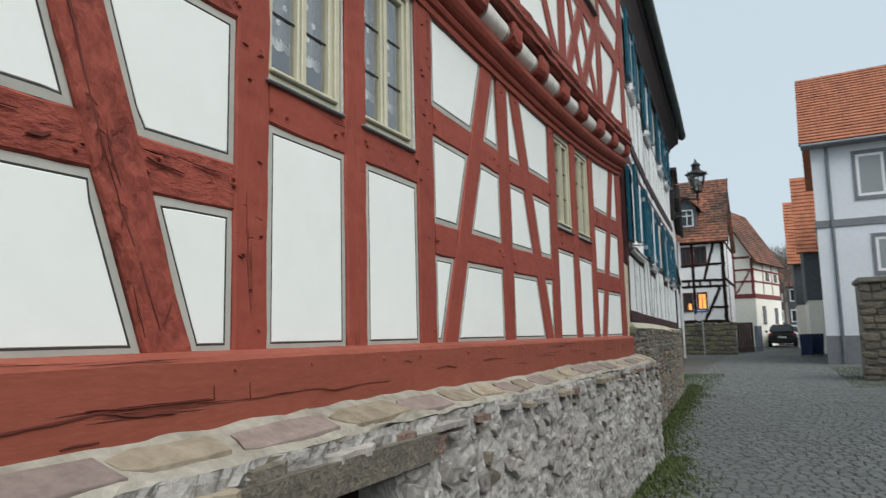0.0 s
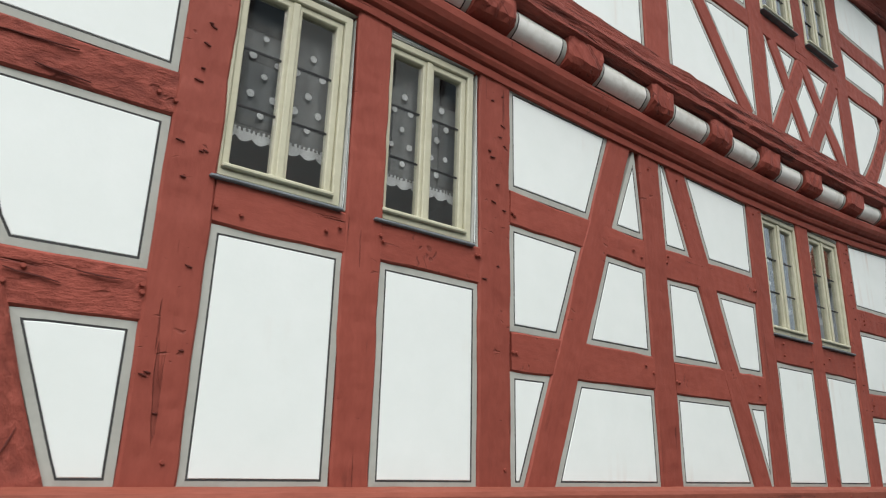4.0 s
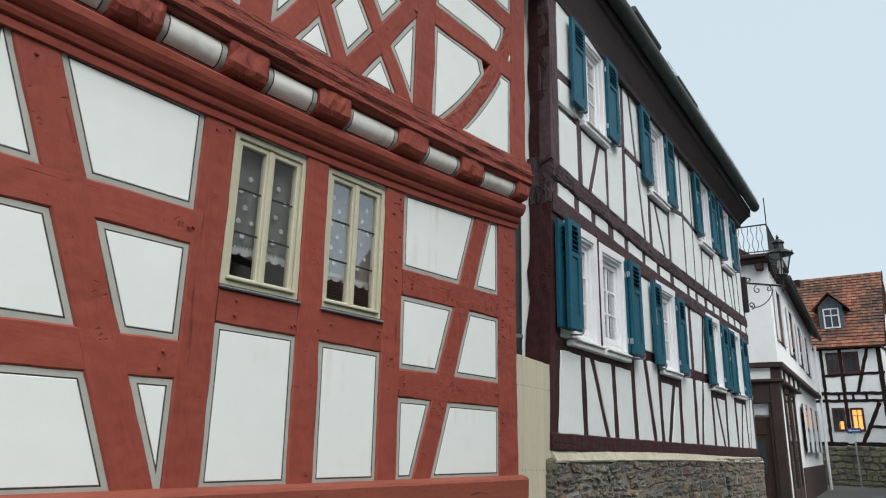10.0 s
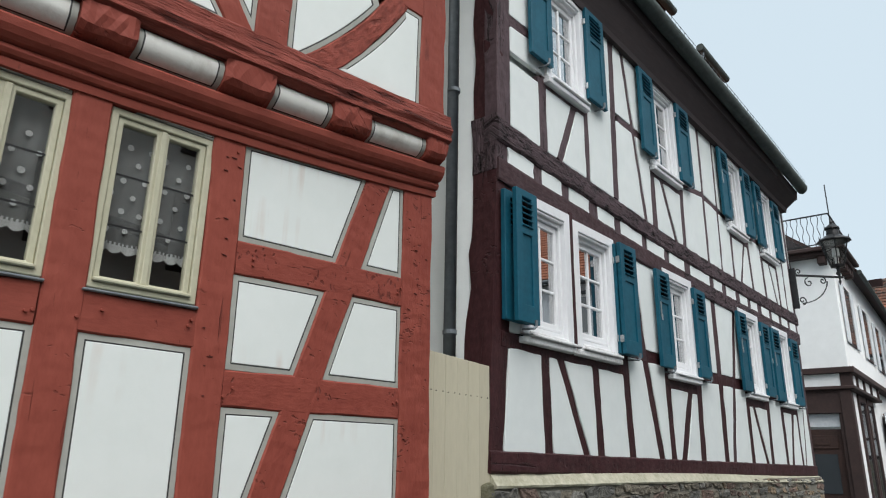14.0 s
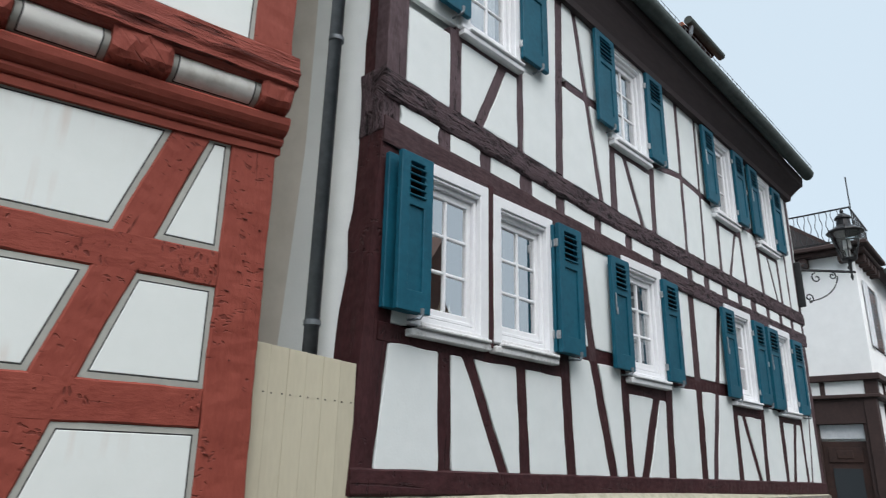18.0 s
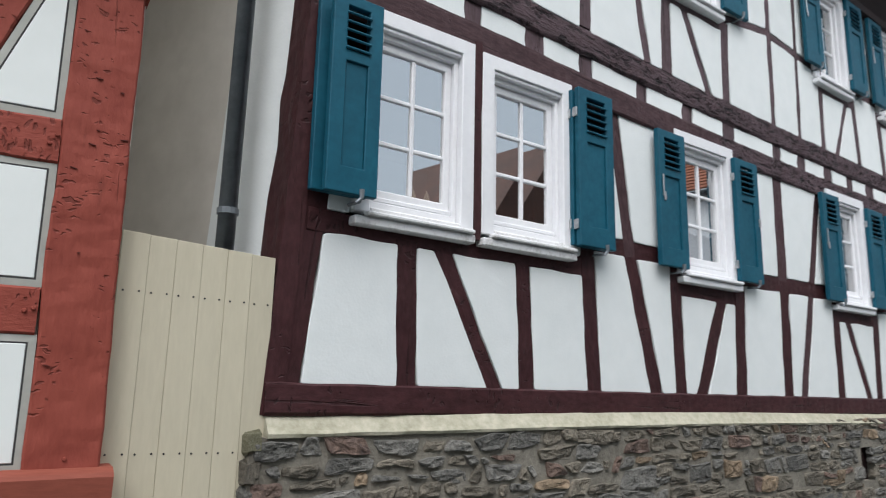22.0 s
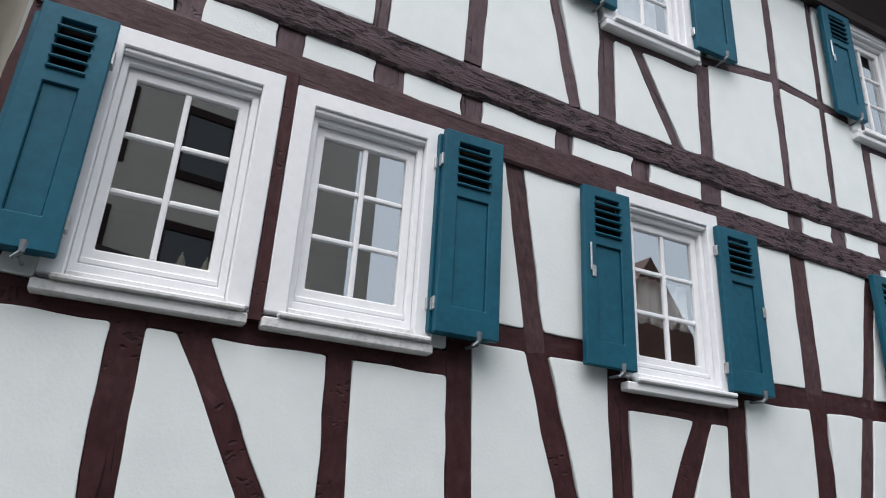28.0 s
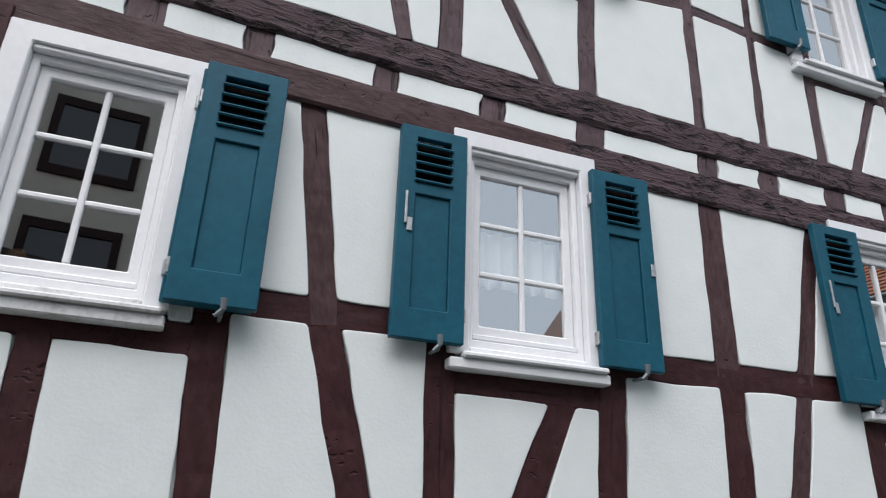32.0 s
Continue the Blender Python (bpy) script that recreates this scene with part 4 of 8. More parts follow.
def beam_end(bx, w, k):
    """A hewn beam end: a split flat front, knocked-off corners and an underside cut back to the wall."""
    dz = ledge_z(bx)
    side = [(0.05, 3.578), (-0.045, 3.580), (-0.118, 3.606), (-0.139, 3.634), (-0.143, 3.69), (-0.140, 3.738), (0.05, 3.748)]
    bm = bmesh.new()
    rows = []
    n = 9
    for i in range(n + 1):
        u = -1 + 2 * i / n
        edge = max(0.0, abs(u) - 0.8) / 0.2
        row = []
        for j, (y, z) in enumerate(side):
            front = 1 if 1 < j < 6 else 0
            p = Vector((bx + u * w, y, z + dz + ledge_z(bx + u * w) - dz))
            q = (p * 17 + Vector((k * 3.1, 0, 0))).to_tuple()
            p.y += front * (0.022 * edge ** 2 * (0.5 + noise.noise((p.z * 13, k * 2.7, u))) + 0.011 * noise.noise(q) + 0.007 * noise.noise((p.x * 42, p.z * 30, k)))
            p.z += (0.010 * noise.noise((p.x * 15, k * 1.9, 4.4)) + 0.010 * edge) * (1 if j in (2, 3) else 0.2)
            p.x += 0.006 * noise.noise((p.z * 19, p.y * 11, k * 5.5))
            row.append(bm.verts.new(p))
        rows.append(row)
    m = len(side)
    for a, b in zip(rows, rows[1:]):
        for j in range(m):
            bm.faces.new((a[j], a[(j + 1) % m], b[(j + 1) % m], b[j]))
    bm.faces.new(rows[0][::-1]), bm.faces.new(rows[-1])
    bmesh.ops.recalc_face_normals(bm, faces=bm.faces[:])
    part("beam_end", grain_uv(bm, k * 1.7, 1), RED_NICKED, red_house, "rough-hewn red beam end")


for i, (bx, w) in enumerate(beam_ends):
    beam_end(bx, w, i)
for i, ((a, wa), (b, wb)) in enumerate(zip(beam_ends, beam_ends[1:])):
    x0, x1 = a + wa + 0.002, b - wb - 0.002
    verts, faces, idx = [], [], []
    xs = [x0, x0 + 0.026, x0 + 0.033] + [x0 + 0.033 + (x1 - x0 - 0.066) * k / 4 for k in range(1, 4)] + [x1 - 0.033, x1 - 0.026, x1]
    ts = [0, 0.10, 0.13] + [0.13 + 0.74 * k / 9 for k in range(1, 9)] + [0.87, 0.90, 1]
    nx = len(xs)
    for t in ts:
        w = radians(-76 + 128 * t)
        for x in xs:
            verts.append((x + 0.004 * noise.noise((t * 4, i * 3.3, 1)), -(0.008 + 0.108 * math.cos(w) + 0.004 * noise.noise((x * 9, t * 5, i))), 3.676 + 0.087 * math.sin(w) + ledge_z(x)))
    for r in range(len(ts) - 1):
        for c in range(nx - 1):
            faces.append((r * nx + c, r * nx + c + 1, r * nx + c + nx + 1, r * nx + c + nx))
            edge_c, edge_r = c in (0, nx - 2), r == 0 or r == len(ts) - 2
            line_c, line_r = c in (1, nx - 3), r == 1 or r == len(ts) - 3
            idx.append(0 if edge_c or edge_r else 1 if line_c or line_r else 2)
    me = mesh_of("filler", verts, faces, [BORDER, LINE, FILL], idx, smooth=True)
    part("filler", me, None, red_house, "rounded white plaster filler with grey edges")


def red_eave(x):
    return 0.13 * max(0, x - 4.2)


strip("eave_soffit", red_house, RED_ROUGH, [(0.0, 5.60), (0.14, 5.60), (0.17, 5.66), (0.45, 5.93), (0.45, 6.0), (0.0, 5.9)], -2.2, 6.12, red_eave, 0.004, 0.3, label="dark red eave boards")
strip("roof", red_house, ROOF_OLD, [(0.52, 5.98), (0.52, 6.03), (-3.4, 10.5), (-3.4, 10.4), (0.0, 6.1)], -2.2, 6.15, red_eave, 0.0, 1.0)
for slab in ((-2.2, 0.06, 1.5, 6.05, 0.16, 2.58), (-2.2, 0.06, 3.47, 6.05, 0.16, 4.80), (-2.2, 0.06, 5.56, 6.05, 0.16, 5.75), (1.12, 0.06, 2.58, 3.48, 0.16, 3.47), (4.63, 0.06, 2.58, 6.05, 0.16, 3.47), (-2.2, 0.06, 2.58, 0.0, 0.16, 3.47),
                (-2.2, 0.0, 4.80, 3.5, 0.1, 5.56), (4.7, 0.0, 4.80, 6.05, 0.1, 5.56), (5.95, 0.161, 0.3, 6.05, 7.0, 6.1), (-2.2, 0.161, 0.3, -2.1, 7.0, 6.1), (-2.1, 6.9, 0.3, 5.95, 7.0, 6.1)):
    part("wall", box_bm([slab]), GAP_WALL, red_house, "warm white rendered masonry wall")
part("room", box_bm([(-2.05, 2.2, 1.5, 5.9, 2.25, 5.8), (-2.05, 0.17, 3.55, 5.9, 2.19, 3.6), (-2.05, 0.17, 1.5, 5.9, 2.19, 1.55), (-2.05, 0.17, 5.72, 5.9, 2.19, 5.76), (2.2, 0.17, 1.56, 2.26, 2.19, 3.54)]), ROOM, red_house, "plain room behind the windows, coloured dark for its dimness")


def pegs(house, mat, spots, face):
    for x, z in spots:
        bm = bmesh.new()
        bmesh.ops.create_cone(bm, cap_ends=True, segments=8, radius1=0.0085, radius2=0.006, depth=0.010)
        bmesh.ops.rotate(bm, verts=bm.verts[:], matrix=Matrix.Rotation(radians(90), 3, "X"))
        bmesh.ops.translate(bm, verts=bm.verts[:], vec=(x, -face - 0.004, z))
        part("peg", bm, mat, house)


random.seed(4)
peg_spots = []
for m in red_lower:
    for x, z, s in ((m[0], m[1], 1), (m[2], m[3], -1)):
        ln = math.hypot(m[2] - m[0], m[3] - m[1])
        dx, dz = (m[2] - m[0]) / ln * s, (m[3] - m[1]) / ln * s
        for _ in range(2):
            peg_spots.append((x + dx * 0.05 + random.uniform(-0.05, 0.05), z + dz * 0.05 + random.uniform(-0.04, 0.04)))
pegs(red_house, RED, [p for p in peg_spots if p[1] > 1.75 and p[1] < 3.38 and p[0] > -1.5 and not any(h[0] - 0.02 < p[0] < h[2] + 0.02 and h[1] - 0.03 < p[1] < h[3] for h in red_windows)], 0.0)
pegs(red_house, RED, [(-0.6 + 0.42 * k + 0.1 * math.sin(k * 3), 1.665) for k in range(1, 15)], 0.052)


def notches(house, x, z0, z1, face, n, width):
    """Short axe cuts: slim wedges on a post's face, dark red to paint their inner shade."""
    for _ in range(n):
        xx, zz, w = x + random.uniform(-width, width) * 0.5, random.uniform(z0, z1), random.uniform(0.005, 0.015)
        a = random.uniform(-0.35, 0.1)
        bm = bmesh.new()
        pts = [(-w, 0), (0, 0.0028), (w, 0), (0, -0.0022)]
        top = [bm.verts.new((xx + px * math.cos(a) - pz * math.sin(a), -face - 0.0025, zz + px * math.sin(a) + pz * math.cos(a))) for px, pz in pts]
        bot = [bm.verts.new((v.co.x, -face + 0.006, v.co.z)) for v in top]
        bm.faces.new(top)
        for i in range(4):
            bm.faces.new((top[i], bot[i], bot[(i + 1) % 4], top[(i + 1) % 4]))
        bmesh.ops.recalc_face_normals(bm, faces=bm.faces[:])
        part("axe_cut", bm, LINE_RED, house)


# dark red that paints the shade inside cuts and cracks
LINE_RED = material("dark_red_cut_shade", (0.105, 0.021, 0.015), 0.9)
notches(red_house, -0.04, 1.8, 3.3, 0.003, 14, 0.12)
notches(red_house, 1.22, 2.5, 3.4, 0.003, 12, 0.12)
notches(red_house, 4.67, 2.2, 3.4, 0.003, 14, 0.10)
notches(red_house, 5.93, 1.8, 3.4, 0.003, 9, 0.18)


def gash(house, points, width, face):
    """A drying crack: a thin sliver, its shade painted dark, that follows a line on a beam's face and opens in its
    middle.
    """
    fine = []
    for (xa, za), (xb, zb) in zip(points, points[1:]):
        k = max(2, int(math.hypot(xb - xa, zb - za) / 0.03))
        fine += [(xa + (xb - xa) * j / k, za + (zb - za) * j / k) for j in range(k)]
    fine.append(points[-1])
    n = len(fine) - 1
    bm = bmesh.new()
    rows = []
    for j, (x, z) in enumerate(fine):
        dx, dz = (Vector(fine[min(n, j + 1)]) - Vector(fine[max(0, j - 1)])).normalized()
        w = width * (0.12 + max(0.0, math.sin(math.pi * j / n)) ** 0.7) * (0.75 + 0.6 * noise.noise((x * 21, z * 21, width * 900)))
        x, z = x + 0.003 * noise.noise((j * 0.6, z * 9, 4)), z + 0.003 * noise.noise((j * 0.6, x * 9, 8))
        rows.append([bm.verts.new(q) for q in ((x - dz * w, -face + 0.004, z + dx * w), (x - dz * w, -face - 0.0022, z + dx * w), (x + dz * w, -face - 0.0022, z - dx * w), (x + dz * w, -face + 0.004, z - dx * w))])
    for p, q in zip(rows, rows[1:]):
        for k in range(3):
            bm.faces.new((p[k], p[k + 1], q[k + 1], q[k]))
    bmesh.ops.recalc_face_normals(bm, faces=bm.faces[:])
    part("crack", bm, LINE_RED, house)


gash(red_house, [(-1.35, 1.548), (-0.98, 1.556), (-0.746, 1.570), (-0.625, 1.583), (-0.578, 1.574), (-0.515, 1.562), (-0.389, 1.559)], 0.0034, 0.054)
gash(red_house, [(-0.66, 1.590), (-0.532, 1.585), (-0.246, 1.583)], 0.0015, 0.054)
gash(red_house, [(-0.246, 1.581), (-0.251, 1.622)], 0.0020, 0.054)
gash(red_house, [(-0.096, 1.571), (-0.102, 1.622)], 0.0016, 0.054)
gash(red_house, [(-0.12, 1.573), (-0.051, 1.570), (0.252, 1.577), (0.352, 1.563), (0.55, 1.572), (0.748, 1.570)], 0.0013, 0.054)
gash(red_house, [(-0.72, 1.512), (-0.62, 1.515)], 0.0024, 0.054)
for x, z, ln in ((0.85, 1.64, 0.10), (1.2, 1.60, 0.22), (1.75, 1.615, 0.35), (2.3, 1.57, 0.2), (2.75, 1.60, 0.35), (3.5, 1.615, 0.3), (4.1, 1.575, 0.25), (4.7, 1.60, 0.4), (5.4, 1.62, 0.2)):
    gash(red_house, [(x, z), (x + ln * 0.5, z + 0.006), (x + ln, z - 0.004)], 0.0030, 0.054)
left_cracks = [([(-0.92, 3.21), (-0.80, 2.86), (-0.681, 2.469), (-0.644, 2.353), (-0.549, 2.111)], 0.0042), ([(-0.56, 2.13), (-0.490, 1.983), (-0.441, 1.868), (-0.405, 1.781)], 0.0040),
               ([(-0.604, 2.317), (-0.575, 2.22), (-0.55, 2.16)], 0.0028), ([(-0.391, 1.797), (-0.367, 1.859)], 0.0024), ([(-0.84, 3.10), (-0.76, 2.85)], 0.0026), ([(-0.50, 1.90), (-0.455, 1.76)], 0.0030),
               ([(-1.02, 2.285), (-0.905, 2.289), (-0.830, 2.290)], 0.0036), ([(-0.809, 2.238), (-0.77, 2.243), (-0.745, 2.255)], 0.0050), ([(-0.96, 2.20), (-0.888, 2.195)], 0.0030), ([(-1.30, 2.25), (-1.12, 2.262)], 0.0032),
               ([(-0.60, 2.905), (-0.40, 2.915)], 0.0030), ([(-0.50, 2.835), (-0.356, 2.828)], 0.0032), ([(-0.47, 2.255), (-0.333, 2.237)], 0.0030), ([(-0.30, 2.275), (-0.179, 2.27)], 0.0024)]
for line_, width in left_cracks:
    gash(red_house, line_, width, 0.004)

# ---- dark house: long beams, side, eave ----
strip("sill_beam", dark_house, DARK, [(-0.1, 1.885), (0.012, 1.885), (0.02, 1.90), (0.018, 2.015), (0.005, 2.025), (-0.1, 2.025)], 6.68, 14.7, lambda u: -0.009 * (u - 6.8), 0.007, seed=11, label="dark brown sill beam")
PLATE = [(-0.1, 3.915), (0.014, 3.915), (0.02, 3.93), (0.022, 4.07), (0.018, 4.09), (-0.1, 4.09)]
strip("wall_plate", dark_house, DARK_MID, PLATE, 6.79, 10.2, lambda u: 0.93 * drop(u), 0.006, seed=13, label="smooth brown wall plate")
strip("wall_plate", dark_house, DARK_ROUGH, PLATE, 10.201, 14.7, lambda u: 0.93 * drop(u), 0.010, 0.05, seed=15, label="weathered brown wall plate with deep cracks")
strip("jetty_beam", dark_house, DARK_ROUGH, [(-0.1, 4.225), (0.015, 4.225), (0.03, 4.245), (0.034, 4.33), (0.03, 4.395), (0.014, 4.42), (-0.1, 4.42)], 6.78, 14.7, drop, 0.012, 0.05, seed=17, label="weathered brown jetty beam with deep cracks")


def leaning(x0, y0, z0, x1, y1, z1, lean, cuts=0, rough=0.0):
    """A box whose top is pushed over along x by lean."""
    bm = box_bm([(x0, y0, z0, x1, y1, z1)])
    if cuts:
        bmesh.ops.subdivide_edges(bm, edges=bm.edges[:], cuts=cuts, use_grid_fill=True)
    for v in bm.verts:
        v.co.x += lean * (v.co.z - z0) / (z1 - z0) + rough * noise.noise((0, v.co.y * 5, v.co.z * 4))
        if rough and v.co.y > (y0 + y1) / 2:
            v.co.y += 4 * rough * noise.noise((1, 3, v.co.z * 5))
    return bm


def wall_head(u):
    return 6.14 - 0.026 * (u - 7)


def gutter_z(u):
    return 6.75 - 0.0567 * (u - 7)


CORNICE = grain(material("brown_cornice_paint", (0.05, 0.035, 0.036)), (2, 14), (0.027, 0.0175, 0.018), (0.045, 0.030, 0.031), 0.3, 0.004, spread=(0.4, 3, 3))


def jut(u):
    return 0.78 + 0.22 * ramp(u, 6.6, 13.0)


us = [6.60 + k * 0.586 for k in range(15)]
verts, faces = [], []
for u in us:
    a, g = wall_head(u), gutter_z(u)
    for d, z in ((-0.2, a), (0.045, a), (0.06, a + 0.06), (0.20, g - 0.20), (0.235, g - 0.19), (0.25, g - 0.06), (-0.2, g - 0.0)):
        verts.append((u, -d * jut(u), z))
for k in range(14):
    for i in range(7):
        p, q = k * 7 + i, k * 7 + (i + 1) % 7
        faces.append((p, q, q + 7, p + 7))
faces.append(tuple(range(7))), faces.append(tuple(14 * 7 + i for i in range(7))[::-1])
part("cornice", mesh_of("cornice", verts, faces, CORNICE), None, dark_house, "dark brown boxed cornice")
verts, faces = [], []
for u in us:
    for k in range(9):
        w = math.pi + math.pi * k / 8
        verts.append((u, -(0.328 * jut(u) + 0.086 * math.cos(w)), gutter_z(u) + 0.112 * math.sin(w)))
    for k in range(9):
        w = math.pi + math.pi * (8 - k) / 8
        verts.append((u, -(0.328 * jut(u) + 0.080 * math.cos(w)), gutter_z(u) + 0.106 * math.sin(w) + 0.004))
for k in range(14):
    for i in range(18):
        p, q = k * 18 + i, k * 18 + (i + 1) % 18
        faces.append((p, q, q + 18, p + 18))
faces.append(tuple(range(18))), faces.append(tuple(14 * 18 + i for i in range(18))[::-1])
gut = part("gutter", mesh_of("gutter", verts, faces, GREEN_ZINC, smooth=True), None, dark_house, "half-round mossy zinc gutter")
for k in range(9):
    u = 6.7 + k * 1.0
    arc_ = [(-(0.328 * jut(u) + 0.090 * math.cos(w)), gutter_z(u) + 0.116 * math.sin(w)) for w in (math.pi + math.pi * i / 10 for i in range(11))]
    part("joint_band", profile_bm(arc_ + [(y * 0.97 - 0.0098, z + 0.012) for y, z in arc_[::-1]], u - 0.011, u + 0.011), GREEN_ZINC, gut)
for k in range(44):
    u = 9.6 + k * 0.12
    part("leaf_guard_spike", tube_bm([(u, -0.077 - 0.328 * jut(u), gutter_z(u)), (u, -0.09 - 0.328 * jut(u), gutter_z(u) + 0.075)], 0.0035, 4), ZINC, gut)
for up in (0.03, 0.07):
    part("leaf_guard_wire", tube_bm([(u, -0.077 - 0.328 * jut(u) - 0.17 * up, gutter_z(u) + up) for u in (9.55, 11.0, 13.0, 14.8)], 0.003, 4), ZINC, gut)
# roof slope and its dormers
verts = []
for u in (6.58, 14.82):
    g = gutter_z(u)
    verts += [(u, -0.34 * jut(u), g + 0.02), (u, -0.34 * jut(u), g + 0.07), (u, 4.0, g + 4.7), (u, 4.0, g + 4.6)]
part("roof", mesh_of("roof", verts, [(0, 1, 5, 4), (1, 2, 6, 5), (2, 3, 7, 6), (3, 0, 4, 7), (0, 3, 2, 1), (4, 5, 6, 7)], ROOF_OLD), None, dark_house, "mossy tiled roof slope")
for u in (10.9, 13.0):
    g = gutter_z(u)
    dm = part("dormer", box_bm([(u - 0.40, 0.42, g + 0.75, u + 0.40, 2.4, g + 1.54)], 0.01), GREEN_ZINC, dark_house, "slate-grey dormer with a zinc gutter")
    part("dormer_window", box_bm([(u - 0.28, 0.40, g + 0.98, u + 0.28, 0.4195, g + 1.46)], 0.004), BROWN, dm)
    part("dormer_roof", box_bm([(u - 0.5, 0.34, g + 1.541, u + 0.5, 2.6, g + 1.60)], 0.02, 2), BROWN, dm)
    part("dormer_tiles", leaning(u - 0.46, 0.40, g + 1.601, u + 0.46, 2.6, g + 1.68, 0.0), ROOF_RED, dm)
    part("dormer_gutter", tube_bm([(u - 0.56, 0.28, g + 1.60), (u + 0.58, 0.28, g + 1.56)], 0.06, 12), GREEN_ZINC, dm)
    part("dormer_pipe", tube_bm([(u - 0.46, 0.28, g + 1.56), (u - 0.46, 0.30, g + 1.42), (u - 0.45, 0.38, g + 1.30), (u - 0.45, 0.40, g + 0.80)], 0.03, 8), ZINC, dm)
# backing walls, side wall with its timber edge, rooms
for slab in ((6.90, 0.05, 1.9, 14.69, 0.15, 2.80), (6.90, 0.05, 3.9, 14.69, 0.15, 5.0), (6.90, 0.05, 5.98, 14.69, 0.15, 6.2), (6.90, 0.05, 2.80, 7.02, 0.15, 3.9), (8.6, 0.05, 2.80, 9.58, 0.15, 3.9), (10.36, 0.05, 2.80, 11.8, 0.15, 3.9),
                (12.6, 0.05, 2.80, 13.2, 0.15, 3.9), (13.96, 0.05, 2.80, 14.69, 0.15, 3.9), (6.90, 0.05, 5.0, 7.42, 0.15, 5.98), (8.2, 0.05, 5.0, 9.5, 0.15, 5.98), (10.3, 0.05, 5.0, 11.75, 0.15, 5.98), (12.53, 0.05, 5.0, 13.12, 0.15, 5.98), (13.9, 0.05, 5.0, 14.69, 0.15, 5.98),
                (14.59, 0.151, 0.3, 14.69, 8.0, 6.3), (6.85, 7.9, 0.3, 14.58, 8.0, 6.2)):
    part("wall", box_bm([slab]), STUCCO, dark_house)
def corner_x(z):
    """Where the leaning front corner stands at a height."""
    return 6.672 + 0.057 * (min(z, 4.0) - 1.95)


def side_bm(y0, y1, z0, z1, off, rough=0.0, edge=0.0, flare=0.0):
    """A slab along the side of the house that follows the leaning corner; its rear edge wavers by edge."""
    bm = bmesh.new()
    n = max(2, int((z1 - z0) / 0.12))
    rows = []
    for k in range(n + 1):
        z = z0 + (z1 - z0) * k / n
        x = corner_x(z) + off
        row = []
        for i in range(5):
            y = y0 + (y1 - y0) * i / 4 + (edge * noise.noise((2.5, 1.0, z * 4)) if i == 4 else 0)
            row.append(bm.verts.new((x - flare * max(0, y - 0.22) + rough * noise.noise((i * 1.3, 4.0, z * 6)), y, z)))
        row.append(bm.verts.new((x + 0.1 - flare * max(0, y1 - 0.22), y1, z))), row.append(bm.verts.new((x + 0.1, y0, z)))
        rows.append(row)
    for p, q in zip(rows, rows[1:]):
        for i in range(7):
            bm.faces.new((p[i], p[(i + 1) % 7], q[(i + 1) % 7], q[i]))
    bm.faces.new(rows[0]), bm.faces.new(rows[-1][::-1])
    bmesh.ops.recalc_face_normals(bm, faces=bm.faces[:])
    return grain_uv(bm, z0)


# one wall in two tones: whiter by the street, warm-shaded deeper in
part("side_wall", side_bm(0.10, 0.58, 1.9, 6.6, 0.012, flare=0.45), STUCCO, dark_house, "strip of side wall by the street, kept whiter for its light")
part("oblique_wall", side_bm(0.58, 1.62, 1.9, 6.6, 0.012, flare=0.45), GAP_WALL, dark_house, "wall that closes the gap obliquely, toned warmer and darker for the gap's light")
part("side_wall", side_bm(1.8, 8.0, 1.9, 6.6, 0.02), GAP_WALL, dark_house, "warm white side wall")
part("side_wall_base", box_bm([(6.70, 0.335, 0.3, 6.80, 5.9, 1.899)]), STUCCO, dark_house)
part("corner_post_side", side_bm(-0.003, 0.22, 1.89, 4.0, 0.0, 0.008, 0.03), DARK, dark_house)
part("corner_beam_end", side_bm(-0.008, 0.225, 4.001, 4.45, -0.004, 0.014, 0.03), DARK_ROUGH, dark_house)
part("corner_post_side", side_bm(-0.018, 0.20, 4.451, 6.6, 0.004, 0.008, 0.03), DARK, dark_house)
part("room", box_bm([(6.9, 2.2, 1.95, 14.55, 2.25, 6.2), (6.9, 0.16, 3.95, 14.55, 2.19, 4.0), (6.9, 0.16, 1.95, 14.55, 2.19, 2.0), (6.9, 0.16, 6.12, 14.55, 2.19, 6.15), (9.0, 0.16, 2.01, 9.06, 2.19, 3.94), (11.2, 0.16, 2.01, 11.26, 2.19, 3.94)]), ROOM, dark_house, "plain room behind the windows, coloured dark for its dimness")

# rear roof slopes and gables, out of the walker's sight
def rear_roof(house, x0, x1, ridge_y, ridge_z, eave_y, eave_z, front_y, front_z):
    part("rear_roof", mesh_of("rear_roof", [(x0, ridge_y, ridge_z), (x1, ridge_y, ridge_z), (x1, eave_y, eave_z), (x0, eave_y, eave_z), (x0, ridge_y, ridge_z - 0.1), (x1, ridge_y, ridge_z - 0.1), (x1, eave_y, eave_z - 0.1), (x0, eave_y, eave_z - 0.1)],
         [(0, 1, 2, 3), (7, 6, 5, 4), (0, 4, 5, 1), (1, 5, 6, 2), (2, 6, 7, 3), (3, 7, 4, 0)], ROOF_OLD), None, house)
    for x in (x0 + 0.08, x1 - 0.16):
        part("gable_wall", mesh_of("gable_wall", [(x + d, y, z) for d in (0, 0.08) for y, z in ((front_y, front_z), (ridge_y, ridge_z - 0.12), (eave_y - 0.2, eave_z - 0.05))], [(0, 1, 2), (5, 4, 3), (0, 3, 4, 1), (1, 4, 5, 2), (2, 5, 3, 0)], GAP_WALL), None, house)


